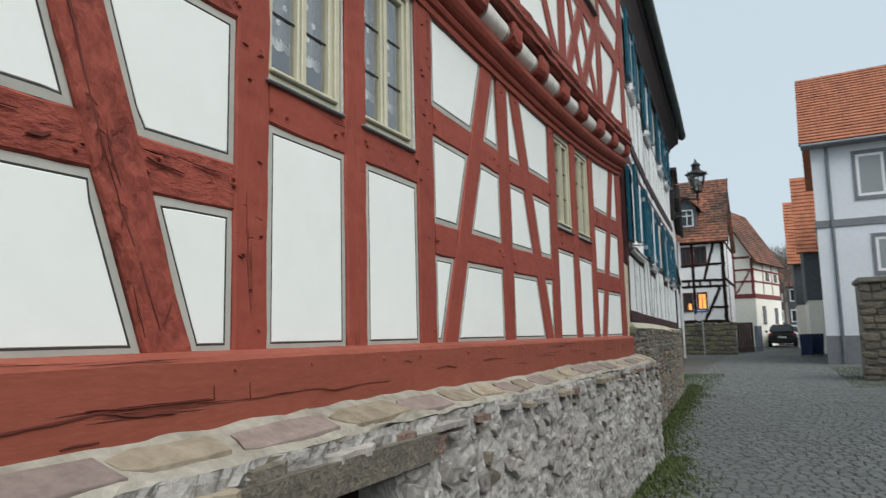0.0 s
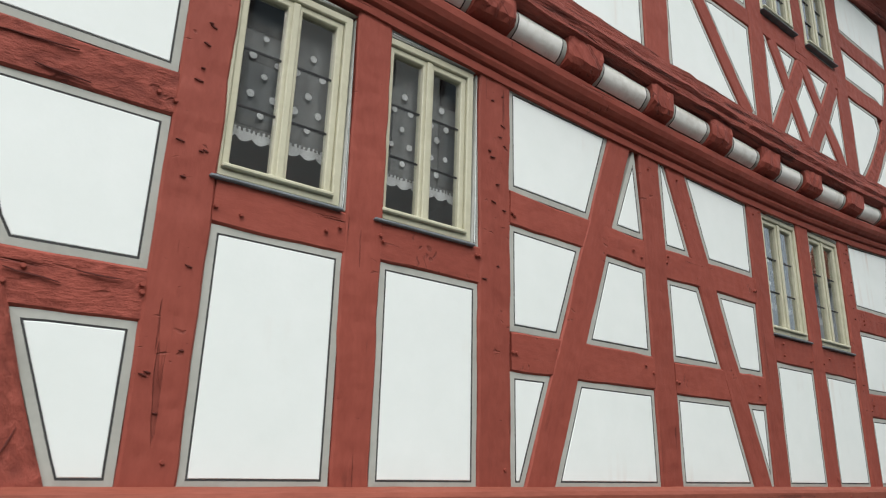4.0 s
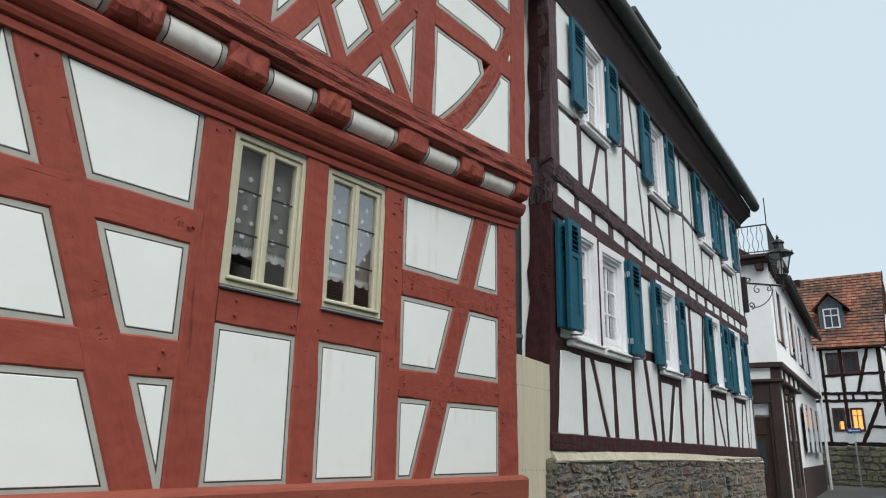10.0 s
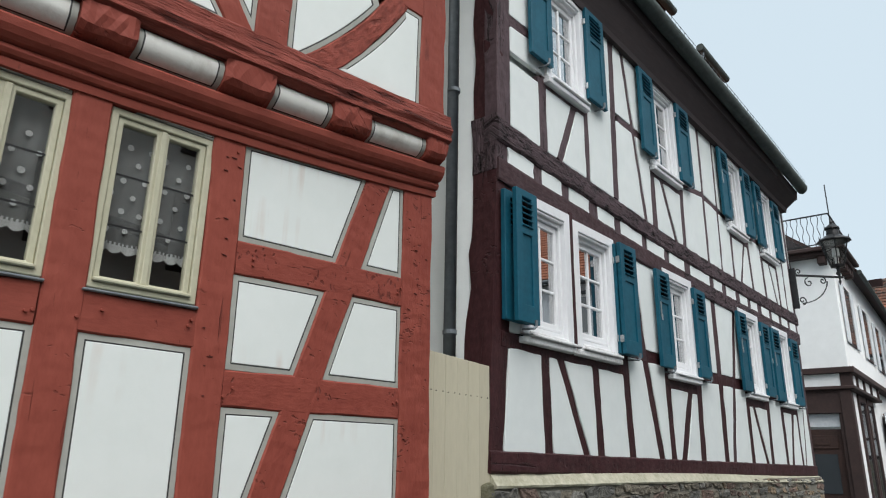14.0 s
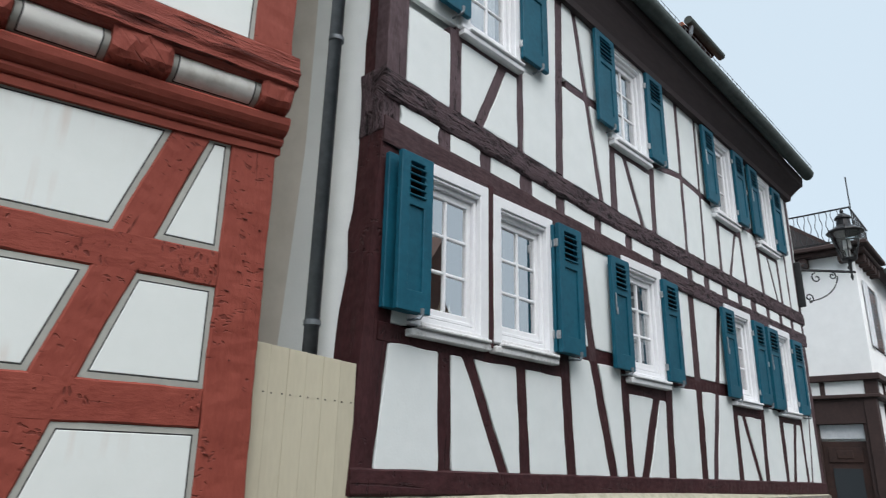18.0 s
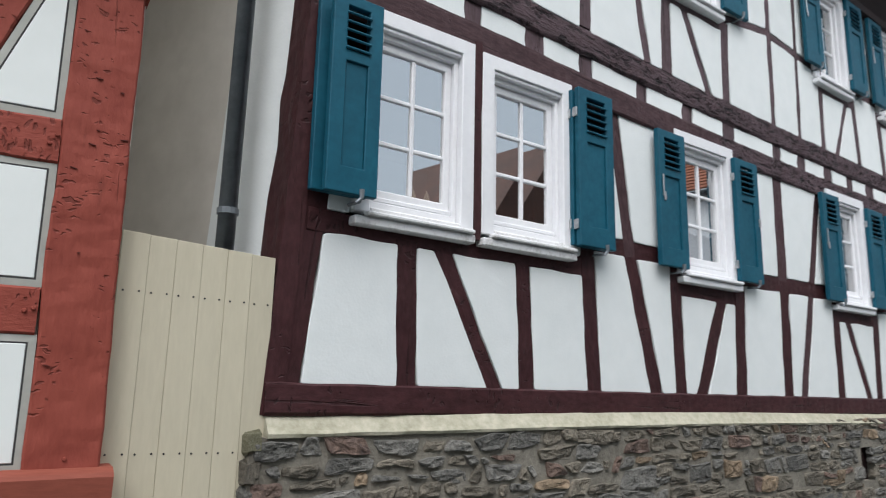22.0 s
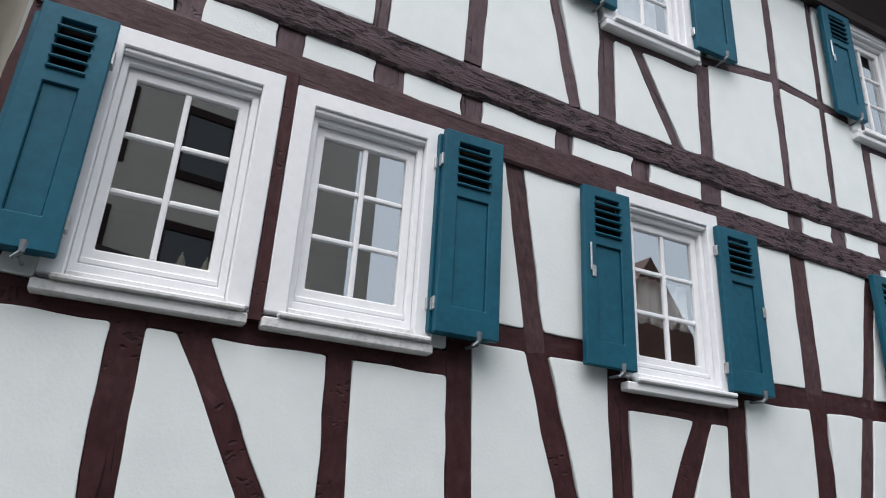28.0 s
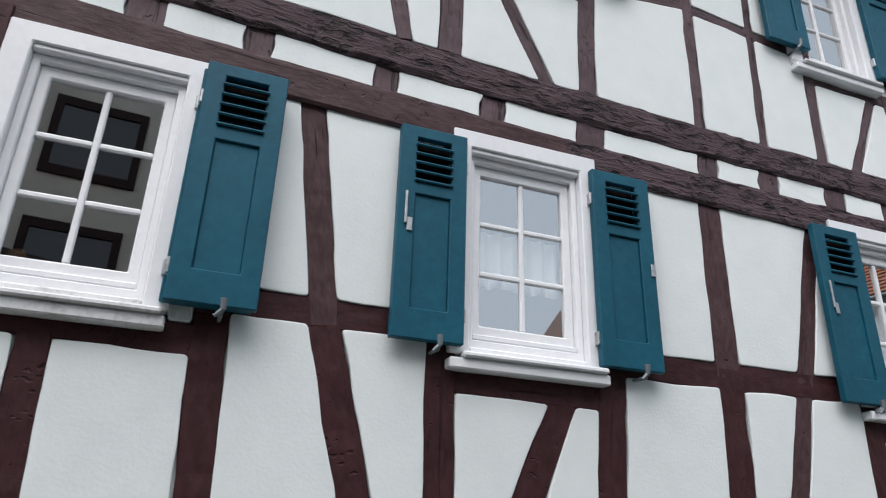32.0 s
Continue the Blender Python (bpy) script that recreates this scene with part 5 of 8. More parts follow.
rear_roof(red_house, -2.2, 6.1, 3.4, 10.47, 7.3, 5.9, 0.1, 6.12)
rear_roof(dark_house, 6.62, 14.7, 4.0, 11.0, 8.2, 6.2, 0.2, 6.6)

# ---- windows ----
def red_window(house, x0, z0, x1, z1, face, curtain=True):
    """A cream two-leaf casement with thin glazing bars and a dark drip sill."""
    y = -face
    w = part("window", plate_bm([x0, x0 + 0.032, x1 - 0.032, x1], [z0 + 0.015, z0 + 0.042, z1 - 0.032, z1], [(1, 1)], y - 0.004, y + 0.07, 0.004), CREAM, house, "cream wooden casement window with two leaves")
    xm = (x0 + x1) / 2
    for a, b in ((x0 + 0.033, xm - 0.001), (xm + 0.001, x1 - 0.033)):
        part("sash", plate_bm([a, a + 0.027, b - 0.027, b], [z0 + 0.043, z0 + 0.07, z1 - 0.06, z1 - 0.033], [(1, 1)], y + 0.008, y + 0.05, 0.004), CREAM, w)
        pane(w, a + 0.024, z0 + 0.068, b - 0.024, z1 - 0.058, y + 0.028, OLD_GLASS)
        for k in (1, 2):
            zz = z0 + 0.07 + (z1 - z0 - 0.13) * k / 3
            part("glazing_bar", box_bm([(a + 0.0275, y + 0.022, zz - 0.0035, b - 0.0275, y + 0.0275, zz + 0.0035)]), IRON, w)
    part("mullion_cover", box_bm([(xm - 0.014, y - 0.002, z0 + 0.06, xm + 0.014, y + 0.0075, z1 - 0.036)], 0.004), CREAM, w)
    part("drip_bar", box_bm([(x0 + 0.03, y - 0.02, z0 + 0.0425, x1 - 0.03, y + 0.0075, z0 + 0.058)], 0.004), CREAM, w)
    part("drip_sill", box_bm([(x0 - 0.006, y - 0.032, z0 - 0.006, x1 + 0.006, y + 0.02, z0 + 0.006)], 0.004), ZINC, w)
    if curtain:
        n = 60
        verts, faces, idx = [], [], []
        zb = z0 + 0.21
        for k in range(n + 1):
            x = x0 - 0.03 + (x1 - x0 + 0.06) * k / n
            yy = y + 0.083 + 0.003 * math.sin(k * 0.9) + 0.002 * math.sin(k * 0.37)
            sc = 0.016 * abs(math.sin(k * math.pi / 7))
            for z in (zb - sc, zb + 0.022, zb + 0.034, z1 + 0.03):
                verts.append((x, yy, z))
        for k in range(n):
            for r in range(3):
                faces.append((k * 4 + r, k * 4 + 4 + r, k * 4 + 5 + r, k * 4 + 1 + r))
                idx.append(1 if r == 0 or r == 1 and k % 2 else 0)
        ob = new("curtain", mesh_of("curtain", verts, faces, [NET, LACE], idx))
        bm = bmesh.new()
        for r in range(8):
            for c in range(4):
                cx, cz = x0 + 0.07 + (x1 - x0 - 0.1) * (c + (0.5 if r % 2 else 0)) / 4, zb + 0.09 + r * 0.075
                if cz < z1 - 0.12 and cx < x1 - 0.05:
                    bmesh.ops.create_circle(bm, cap_ends=True, segments=9, radius=random.uniform(0.012, 0.0155), matrix=pose(cx + random.uniform(-0.012, 0.012), y + 0.0755, cz + random.uniform(-0.008, 0.008), 90, 0, 0))
        part("woven_dots", bm, LACE, ob)["kind"] = "stuff"
        tagged(ob, "white net curtain with woven dots and a scalloped lace hem", "curtain", "net curtains in the red house")
        ob.matrix_world = house.matrix_world.copy()
    return w


for r in red_windows:
    red_window(red_house, *r, -0.018)
for r in upper_windows:
    red_window(red_house, *r, JET, False)


def white_window(house, x0, z0, x1, z1, face, old=False):
    """A white casing with a drip moulding, a stepped sill, and a deep-set sash of two by three panes."""
    y = -face
    w = part("window", plate_bm([x0, x0 + 0.088, x1 - 0.088, x1], [z0 + 0.03, z0 + 0.05, z1 - 0.085, z1], [(1, 1), (1, 0)], y - 0.034, y + 0.045, 0.005), WHITE, house, "white wooden window with six panes")
    part("head_moulding", box_bm([(x0 + 0.0885, y - 0.022, z1 - 0.108, x1 - 0.0885, y + 0.045, z1 - 0.0855)], 0.005), WHITE, w)
    part("inner_frame", plate_bm([x0 + 0.089, x0 + 0.118, x1 - 0.118, x1 - 0.089], [z0 + 0.06, z0 + 0.10, z1 - 0.138, z1 - 0.109], [(1, 1)], y + 0.006, y + 0.06, 0.004), WHITE, w)
    gx0, gx1, gz0, gz1 = x0 + 0.16, x1 - 0.16, z0 + 0.17, z1 - 0.19
    part("sash", plate_bm([gx0 - 0.041, gx0, gx1, gx1 + 0.041], [gz0 - 0.066, gz0, gz1, gz1 + 0.05], [(1, 1)], y + 0.032, y + 0.07, 0.005), WHITE, w)
    part("weather_bar", box_bm([(x0 + 0.1195, y + 0.012, z0 + 0.102, x1 - 0.1195, y + 0.0315, z0 + 0.128)], 0.005), WHITE, w)
    xm = (gx0 + gx1) / 2
    part("muntin", box_bm([(xm - 0.012, y + 0.036, gz0 + 0.0005, xm + 0.012, y + 0.066, gz1 - 0.0005)], 0.005), WHITE, w)
    for k in (1, 2):
        zz = gz0 + (gz1 - gz0) * k / 3
        for a, b in ((gx0 + 0.0005, xm - 0.0125), (xm + 0.0125, gx1 - 0.0005)):
            part("muntin", box_bm([(a, y + 0.038, zz - 0.0115, b, y + 0.064, zz + 0.0115)], 0.005), WHITE, w)
    for c in range(2):
        for r in range(3):
            a, b = (gx0, xm - 0.011) if c == 0 else (xm + 0.011, gx1)
            za, zb = gz0 + (gz1 - gz0) * r / 3 + (0.011 if r else 0), gz0 + (gz1 - gz0) * (r + 1) / 3 - (0.011 if r < 2 else 0)
            pane(w, a, za, b, zb, y + 0.050, GLASS)
    part("inner_sill", box_bm([(x0 + 0.10, y + 0.0705, z0 + 0.11, x1 - 0.10, y + 0.30, z0 + 0.135)], 0.004), WHITE, w)
    part("sill", box_bm([(x0 - 0.004, y - 0.06, z0 - 0.04, x1 - 0.004, y + 0.02, z0 + 0.004)], 0.006), OLD_WHITE if old else WHITE, w, "painted wooden sill")
    part("sill_board", box_bm([(x0 + 0.05, y - 0.08, z0 + 0.006, x1 - 0.02, y - 0.036, z0 + 0.028)], 0.006), OLD_WHITE if old else WHITE, w, "flaking white sill board")
    part("sill_slope", box_bm([(x0 + 0.0895, y - 0.035, z0 + 0.006, x1 - 0.0895, y + 0.03, z0 + 0.0585)], 0.006), OLD_WHITE if old else WHITE, w)
    return w


for i, r in enumerate(low_windows):
    white_window(dark_house, *r, 0.0, i < 2)
for r in top_windows:
    white_window(dark_house, *r, 0.02)
for i, (x0, x1, z0, z1) in enumerate(((9.76, 10.2, 3.16, 3.42), (12.0, 12.42, 2.95, 3.45), (13.4, 13.78, 2.95, 3.45), (7.62, 8.0, 5.25, 5.7), (9.7, 10.12, 5.2, 5.65))):
    verts, faces, idx = [], [], []
    for k in range(49):
        x = x0 + (x1 - x0) * k / 48
        yy = 0.085 + 0.012 * math.sin(k * 0.8) + 0.006 * math.sin(k * 0.31)
        for z in (z0 - 0.012 * abs(math.sin(k * math.pi / 6)), z0 + 0.03, z1):
            verts.append((x, yy, z))
    for k in range(48):
        faces += [(k * 3, k * 3 + 3, k * 3 + 4, k * 3 + 1), (k * 3 + 1, k * 3 + 4, k * 3 + 5, k * 3 + 2)]
        idx += [1, 0]
    ob = tagged(new("curtain", mesh_of("curtain", verts, faces, [LACE, LACE], idx)), "gathered white lace curtain behind the panes", "curtain", "lace curtains in the dark house")
    ob.matrix_world = dark_house.matrix_world @ pose(0.04, 0.035, 0.01)


def shutter(house, x0, z0, x1, z1, face, back=0.0, hook=True, side=1, handle=False, hinge=True):
    """A teal shutter leaf with louvres above and a sunk panel below, held open against the wall."""
    y0, y1 = -face - 0.075, -face - 0.037
    h = z1 - z0
    zl, zm = z1 - 0.285 * h, z1 - 0.345 * h
    st = 0.075
    s = part("shutter", plate_bm([x0, x0 + st, x1 - st, x1], [z0, z0 + 0.125, zm, zl, z1 - 0.055, z1], [(1, 1), (1, 3)], y0, y1, 0.004), TEAL, house, "open teal shutter with louvres")
    part("panel", box_bm([(x0 + st + 0.0005, y0 + 0.012, z0 + 0.1255, x1 - st - 0.0005, y1 - 0.008, zm - 0.0005)], 0.003), TEAL, s)
    # dark sheet that paints the shade between the slats
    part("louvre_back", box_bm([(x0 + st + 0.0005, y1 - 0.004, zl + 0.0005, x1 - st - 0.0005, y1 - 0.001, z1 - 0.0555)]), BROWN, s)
    n = 5
    for k in range(n):
        zz = zl + (z1 - 0.055 - zl) * (k + 0.28) / n
        bm = box_bm([(x0 + st - 0.008, -0.020, -0.0055, x1 - st + 0.008, 0.016, 0.0055)], 0.002)
        bmesh.ops.rotate(bm, verts=bm.verts[:], matrix=Matrix.Rotation(radians(35), 3, "X"))
        bmesh.ops.translate(bm, verts=bm.verts[:], vec=(0, y0 + 0.006, zz))
        part("slat", bm, TEAL, s)
    hx = x0 if side < 0 else x1
    if hinge:
        for zz in (z0 + 0.13 * h, z1 - 0.16 * h):
            part("hinge", box_bm([(hx - 0.010, y0 + 0.012, zz - 0.03, hx + 0.010, y1 + 0.03, zz + 0.03)], 0.003), STEEL, s, "galvanised hinge")
    if hook:
        cx = x0 + 0.62 * (x1 - x0)
        c = part("catch", tube_bm([(cx, -face + 0.01, z0 - 0.03), (cx, y0 - 0.02, z0 - 0.035), (cx + 0.004, y0 - 0.03, z0 - 0.02), (cx + 0.004, y0 - 0.03, z0 + 0.02)], [0.008, 0.008, 0.010, 0.013], 7), ZINC, s, "galvanised shutter catch")
        part("catch_tail", tube_bm([(cx + 0.004, y0 - 0.028, z0 - 0.02), (cx - 0.022, y0 - 0.024, z0 - 0.045)], [0.010, 0.006], 6), ZINC, s)
    if handle:
        zz = z0 + 0.5 * h
        hb = x1 - 0.035 if side < 0 else x0 + 0.035
        if side > 0:
            part("bolt", box_bm([(hb - 0.006, y0 - 0.012, zz, hb + 0.006, y0 - 0.0005, zz + 0.15)], 0.003), STEEL, s, "galvanised bolt")
        part("bolt_plate", box_bm([(hb + 0.0065, y0 - 0.008, zz - 0.03, hb + 0.03, y0 - 0.0005, zz + 0.03)], 0.002), STEEL, s)
    return s


shutter(dark_house, 6.842, 2.872, 7.11, 3.845, 0.062)
shutter(dark_house, 6.81, 2.885, 7.10, 3.84, -0.018, hook=False, hinge=False)
shutter(dark_house, 8.525, 2.85, 8.84, 3.845, 0.03, side=-1)
shutter(dark_house, 8.512, 2.855, 8.825, 3.835, -0.015, hook=False, side=-1)
for k, (a, b, z0, z1) in enumerate(((9.342, 9.652, 2.832, 3.785), (10.297, 10.61, 2.822, 3.775), (11.655, 11.97, 2.80, 3.757), (12.55, 12.89, 2.80, 3.755), (12.99, 13.36, 2.775, 3.75), (13.90, 14.28, 2.77, 3.72))):
    shutter(dark_house, a, z0, b, z1, 0.0, side=1 if k % 2 == 0 else -1, handle=True)
for k, (a, b, z0, z1) in enumerate(((7.17, 7.50, 5.13, 6.07), (8.14, 8.48, 5.12, 6.08), (9.26, 9.60, 5.04, 6.0), (10.25, 10.60, 5.02, 5.99), (11.58, 11.9, 4.99, 5.93), (12.48, 12.82, 4.96, 5.93), (12.98, 13.3, 4.95, 5.9), (13.84, 14.18, 4.93, 5.85))):
    shutter(dark_house, a, z0, b, z1, 0.02, side=1 if k % 2 == 0 else -1, handle=k > 3)


def lathe(profile, sides=14):
    bm = bmesh.new()
    rings = [[bm.verts.new((r * math.cos(a), r * math.sin(a), z)) for a in (2 * math.pi * k / sides for k in range(sides))] for r, z in profile]
    for a, b in zip(rings, rings[1:]):
        for i in range(sides):
            bm.faces.new((a[i], a[(i + 1) % sides], b[(i + 1) % sides], b[i]))
    bm.faces.new(rings[0][::-1]), bm.faces.new(rings[-1])
    return bm


WAX = grain(material("cream_wax", (0.6, 0.55, 0.4), 0.5), (6, 30), (0.52, 0.47, 0.33), (0.66, 0.61, 0.46), 0.1, 0.001)
TERRA = grain(material("brown_ceramic", (0.3, 0.15, 0.07), 0.45), (6, 30), (0.22, 0.11, 0.05), (0.36, 0.19, 0.09), 0.1, 0.001)
CANDLE = [(0.018, 0), (0.020, 0.004), (0.019, 0.085), (0.016, 0.10), (0.012, 0.104), (0.012, 0.118), (0.005, 0.122), (0.003, 0.14)]
BOWL = [(0.03, 0), (0.055, 0.012), (0.07, 0.035), (0.066, 0.06), (0.045, 0.074), (0.03, 0.072), (0.034, 0.085), (0.024, 0.112), (0.008, 0.118)]
for u, v, z, prof, mat, name, lab in ((7.50, 0.16, 2.936, CANDLE, WAX, "candle", "cream wax candle on the window board"), (7.60, 0.17, 2.936, CANDLE, WAX, "candle", "cream wax candle on the window board"),
                                (8.02, 0.17, 2.936, BOWL, TERRA, "lidded_pot", "small brown ceramic pot on the window board")):
    ob = tagged(part(name, lathe(prof), mat, None, smooth=True), lab, name.replace("_", " "))
    ob.matrix_world = dark_house.matrix_world @ pose(u + 0.02, v + 0.025, z)


def settled(u, v, z):
    """The old wall is not straight: past its first window it steps back by a hand's breadth at most and creeps along, the upper storey more."""
    k = ramp(u, 7.2, 8.2) ** 2 * (3 - 2 * ramp(u, 7.2, 8.2))
    up = ramp(z, 3.95, 4.25) * ramp(u, 8.8, 9.7)
    return u + 0.035 * k + 0.017 * ramp(u, 8.2, 9.2) + 0.055 * ramp(u, 10.2, 12.4) + 0.03 * up, v + 0.035 * k + 0.015 * up, z + 0.015 * k * (z - 2.1)


for ob in dark_house.children_recursive:
    if ob.name.split(".")[0] not in ("roof", "dormer", "gutter", "cornice"):
        for v in ob.data.vertices:
            if v.co.y < 0.5:
                v.co = settled(*v.co)

# ---- the gap between the houses: gate, downpipe, back wall ----
gate = tagged(new("board_gate"), "cream-painted board gate between the two houses", "gate")
gate.matrix_world = pose(6.06, 0.085, 0, 0, 0, 0)
for k in range(6):
    a, b = k * 0.1035, k * 0.1035 + 0.1026
    tilt = -0.0075 * k
    verts = []
    for y in (0.0, 0.022):
        for x, z in ((a, 0.36), (b, 0.36), (b, 2.60 + tilt - 0.006), (a, 2.60 + tilt)):
            verts.append((x, y + 0.0015 * (k % 2), z))
    bm = bmesh.new()
    bm.from_mesh(mesh_of("board", verts, [(0, 1, 2, 3), (7, 6, 5, 4), (0, 4, 5, 1), (1, 5, 6, 2), (2, 6, 7, 3), (3, 7, 4, 0)], GATE))
    bmesh.ops.recalc_face_normals(bm, faces=bm.faces[:])
    bmesh.ops.bevel(bm, geom=bm.edges[:], offset=0.0018, segments=1, affect="EDGES")
    bd = part("board", bm, GATE, gate)
    for z in (1.15, 1.75 - 0.002 * k, 2.365 - 0.003 * k):
        for x in (a + 0.022, b - 0.022):
            sb = bmesh.new()
            bmesh.ops.create_cone(sb, cap_ends=True, segments=8, radius1=0.0045, radius2=0.0035, depth=0.003, matrix=pose(x, -0.0012 + 0.0015 * (k % 2), z, 90, 0, 0))
            part("screw", sb, IRON, bd)
part("cross_rail", box_bm([(0.0, 0.026, 2.25, 0.62, 0.055, 2.34), (0.0, 0.026, 1.1, 0.62, 0.055, 1.2)], 0.003), GATE, gate)
pipe = tagged(new("downpipe"), "grey zinc downpipe on the side wall of the dark house", "pipe")
part("tube", tube_bm([(6.49, 0.28, 0.4), (6.54, 0.30, 6.35), (6.72, 0.2, 6.6), (6.78, 0.02, 6.72)], 0.042, 16), ZINC, pipe, smooth=True)
for z in (2.78, 4.6, 6.1):
    part("clamp", tube_bm([(6.49 + 0.05 * (z - 0.4) / 5.95, 0.287, z - 0.014), (6.49 + 0.05 * (z - 0.4) / 5.95, 0.287, z + 0.014)], 0.049, 16), ZINC, pipe)
back = tagged(new("wall_back"), kind="structure")
part("render", box_bm([(6.05, 5.4, 0.3, 6.7, 5.5, 5.2)]), GAP_WALL, back, "warm-toned rendered wall at the back of the gap")

# ---- rubble plinths ----
def stone_shape(kind_seed, mat):
    """A rough stone about 1 x 1 x 1: a box with knocked-off corners."""
    bm = box_bm([(-0.5, -0.5, -0.5, 0.5, 0.5, 0.5)])
    bmesh.ops.bevel(bm, geom=bm.edges[:], offset=0.16, segments=1, affect="EDGES")
    for v in bm.verts:
        p = v.co * 2.3 + Vector((kind_seed * 3.1, 0, 0))
        v.co += Vector((noise.noise(p), noise.noise(p + Vector((9, 1, 4))), noise.noise(p + Vector((3, 7, 2))))) * 0.17
    bmesh.ops.triangulate(bm, faces=bm.faces[:])
    me = bpy.data.meshes.new("stone")
    bm.to_mesh(me)
    bm.free()
    me.materials.append(mat)
    return me


def stone_cells(x0, x1, z0, z1, least, most, flat):
    """Irregular stone outlines that fill a wall face: cells round scattered centres, wider than high by flat."""
    pts = []
    for k in range(9000):
        x, z = random.uniform(x0, x1), random.uniform(z0, z1)
        r = least + (most - least) * random.random() ** 2.2
        if all(((x - a) / flat) ** 2 + (z - b) ** 2 > ((r + c) * 0.5) ** 2 for a, b, c in pts):
            pts.append((x, z, r))
    out = []
    for x, z, r in pts:
        poly = [(x - most * flat * 1.2, z - most * 1.2), (x + most * flat * 1.2, z - most * 1.2), (x + most * flat * 1.2, z + most * 1.2), (x - most * flat * 1.2, z + most * 1.2)]
        for a, b, c in pts:
            if (a, b) != (x, z) and abs(a - x) < most * flat * 2.2 and abs(b - z) < most * 2.2:
                t = 0.5 + 0.25 * (r - c) / (r + c)
                nx, nz = (x - a) / flat ** 2, z - b
                ln = math.hypot(nx, nz)
                poly = clip(poly, x + (a - x) * t, z + (b - z) * t, nx / ln, nz / ln)
                if len(poly) < 3:
                    break
        if len(poly) >= 3:
            for cx, cz, nx, nz in ((x0, z0, 1, 0), (x0, z0, 0, 1), (x1, z1, -1, 0), (x1, z1, 0, -1)):
                poly = clip(poly, cx, cz, nx, nz)
        if len(poly) >= 3 and area(poly) > 0.0012:
            out.append((x, z, poly))
    return out


def stone_courses(x0, x1, z0, z1, low, high, longest):
    """Outlines of roughly coursed flat stones: wavering beds, slanted ends, some beds split in two."""
    out = []
    z, k = z1, 0
    bed = lambda x, zz, kk: zz + 0.035 * noise.noise((x * 2.4, kk * 3.1, 0.5)) + 0.008 * noise.noise((x * 7, kk * 3.1, 4.5))
    while z > z0:
        h = random.uniform(low, high)
        x = x0
        slant = 0.0
        while x < x1:
            w = random.uniform(0.25, 1.0) ** 1.3 * longest * (0.6 + 0.5 * h / high)
            nxt = random.uniform(-0.06, 0.06)
            xe = min(x + w, x1)
            layers = [(0.0, 1.0)] if h < 0.085 or random.random() < 0.5 else [(0.0, 0.52), (0.52, 1.0)]
            for a, b in layers:
                pts = []
                for f, s, t in ((x, 0, b), (x + (xe - x) * 0.5, 0.5, b), (xe, 1, b), (xe, 1, a), (x + (xe - x) * 0.45, 0.5, a), (x, 0, a)):
                    top, bot = bed(f, z, k), bed(f, z - h, k + 1)
                    zz = top + (bot - top) * t
                    sl = (slant * (1 - s) + nxt * s) * (0.5 - t)
                    pts.append((f + sl + random.uniform(-0.014, 0.014), zz + random.uniform(-0.012, 0.012)))
                cx, cz = sum(p[0] for p in pts) / 6, sum(p[1] for p in pts) / 6
                out.append((cx, cz, pts))
            slant = nxt
            x = xe
        z -= h
        k += 1
    return [o for o in out if area(o[2]) > 0.0015]


def laid_stone(poly, y, proud, seed, joint=0.007, rugged=0.0):
    """Vertices and faces of one stone that stands out of the mortar over its outline."""
    p = soften(inset(crisp(poly, joint), joint), 0.016 if not rugged else 0.022)
    p = [(x + 0.008 * noise.noise((x * 22, z * 22, seed)), z + 0.008 * noise.noise((x * 22, z * 22, seed + 7))) for x, z in p]
    cx, cz = sum(q[0] for q in p) / len(p), sum(q[1] for q in p) / len(p)
    verts, faces = [], []
    n = len(p)
    tilt = (random.uniform(-0.25, 0.25), random.uniform(-0.3, 0.3))
    for f, d in ((1.0, -0.03), (0.985, proud * 0.7), (0.92, proud), (0.72, proud * 1.05), (0.4, proud * 1.1)):
        for x, z in p:
            xx, zz = cx + (x - cx) * f, cz + (z - cz) * f
            bump = 0.013 * noise.noise((xx * 26, zz * 26, seed)) + rugged * (noise.noise((xx * 15, zz * 60, seed + 3)) + 0.6 * noise.noise((xx * 48, zz * 70, seed + 5))) + tilt[0] * (xx - cx) * 0.3 + tilt[1] * (zz - cz) * 0.3
            verts.append((xx, y - (d + (bump if d > 0 else 0)), zz))
    for r_ in range(4):
        for i in range(n):
            a, b = r_ * n + i, r_ * n + (i + 1) % n
            faces.append((a, b, b + n, a + n))
    faces.append(tuple(4 * n + i for i in range(n)))
    return verts, faces


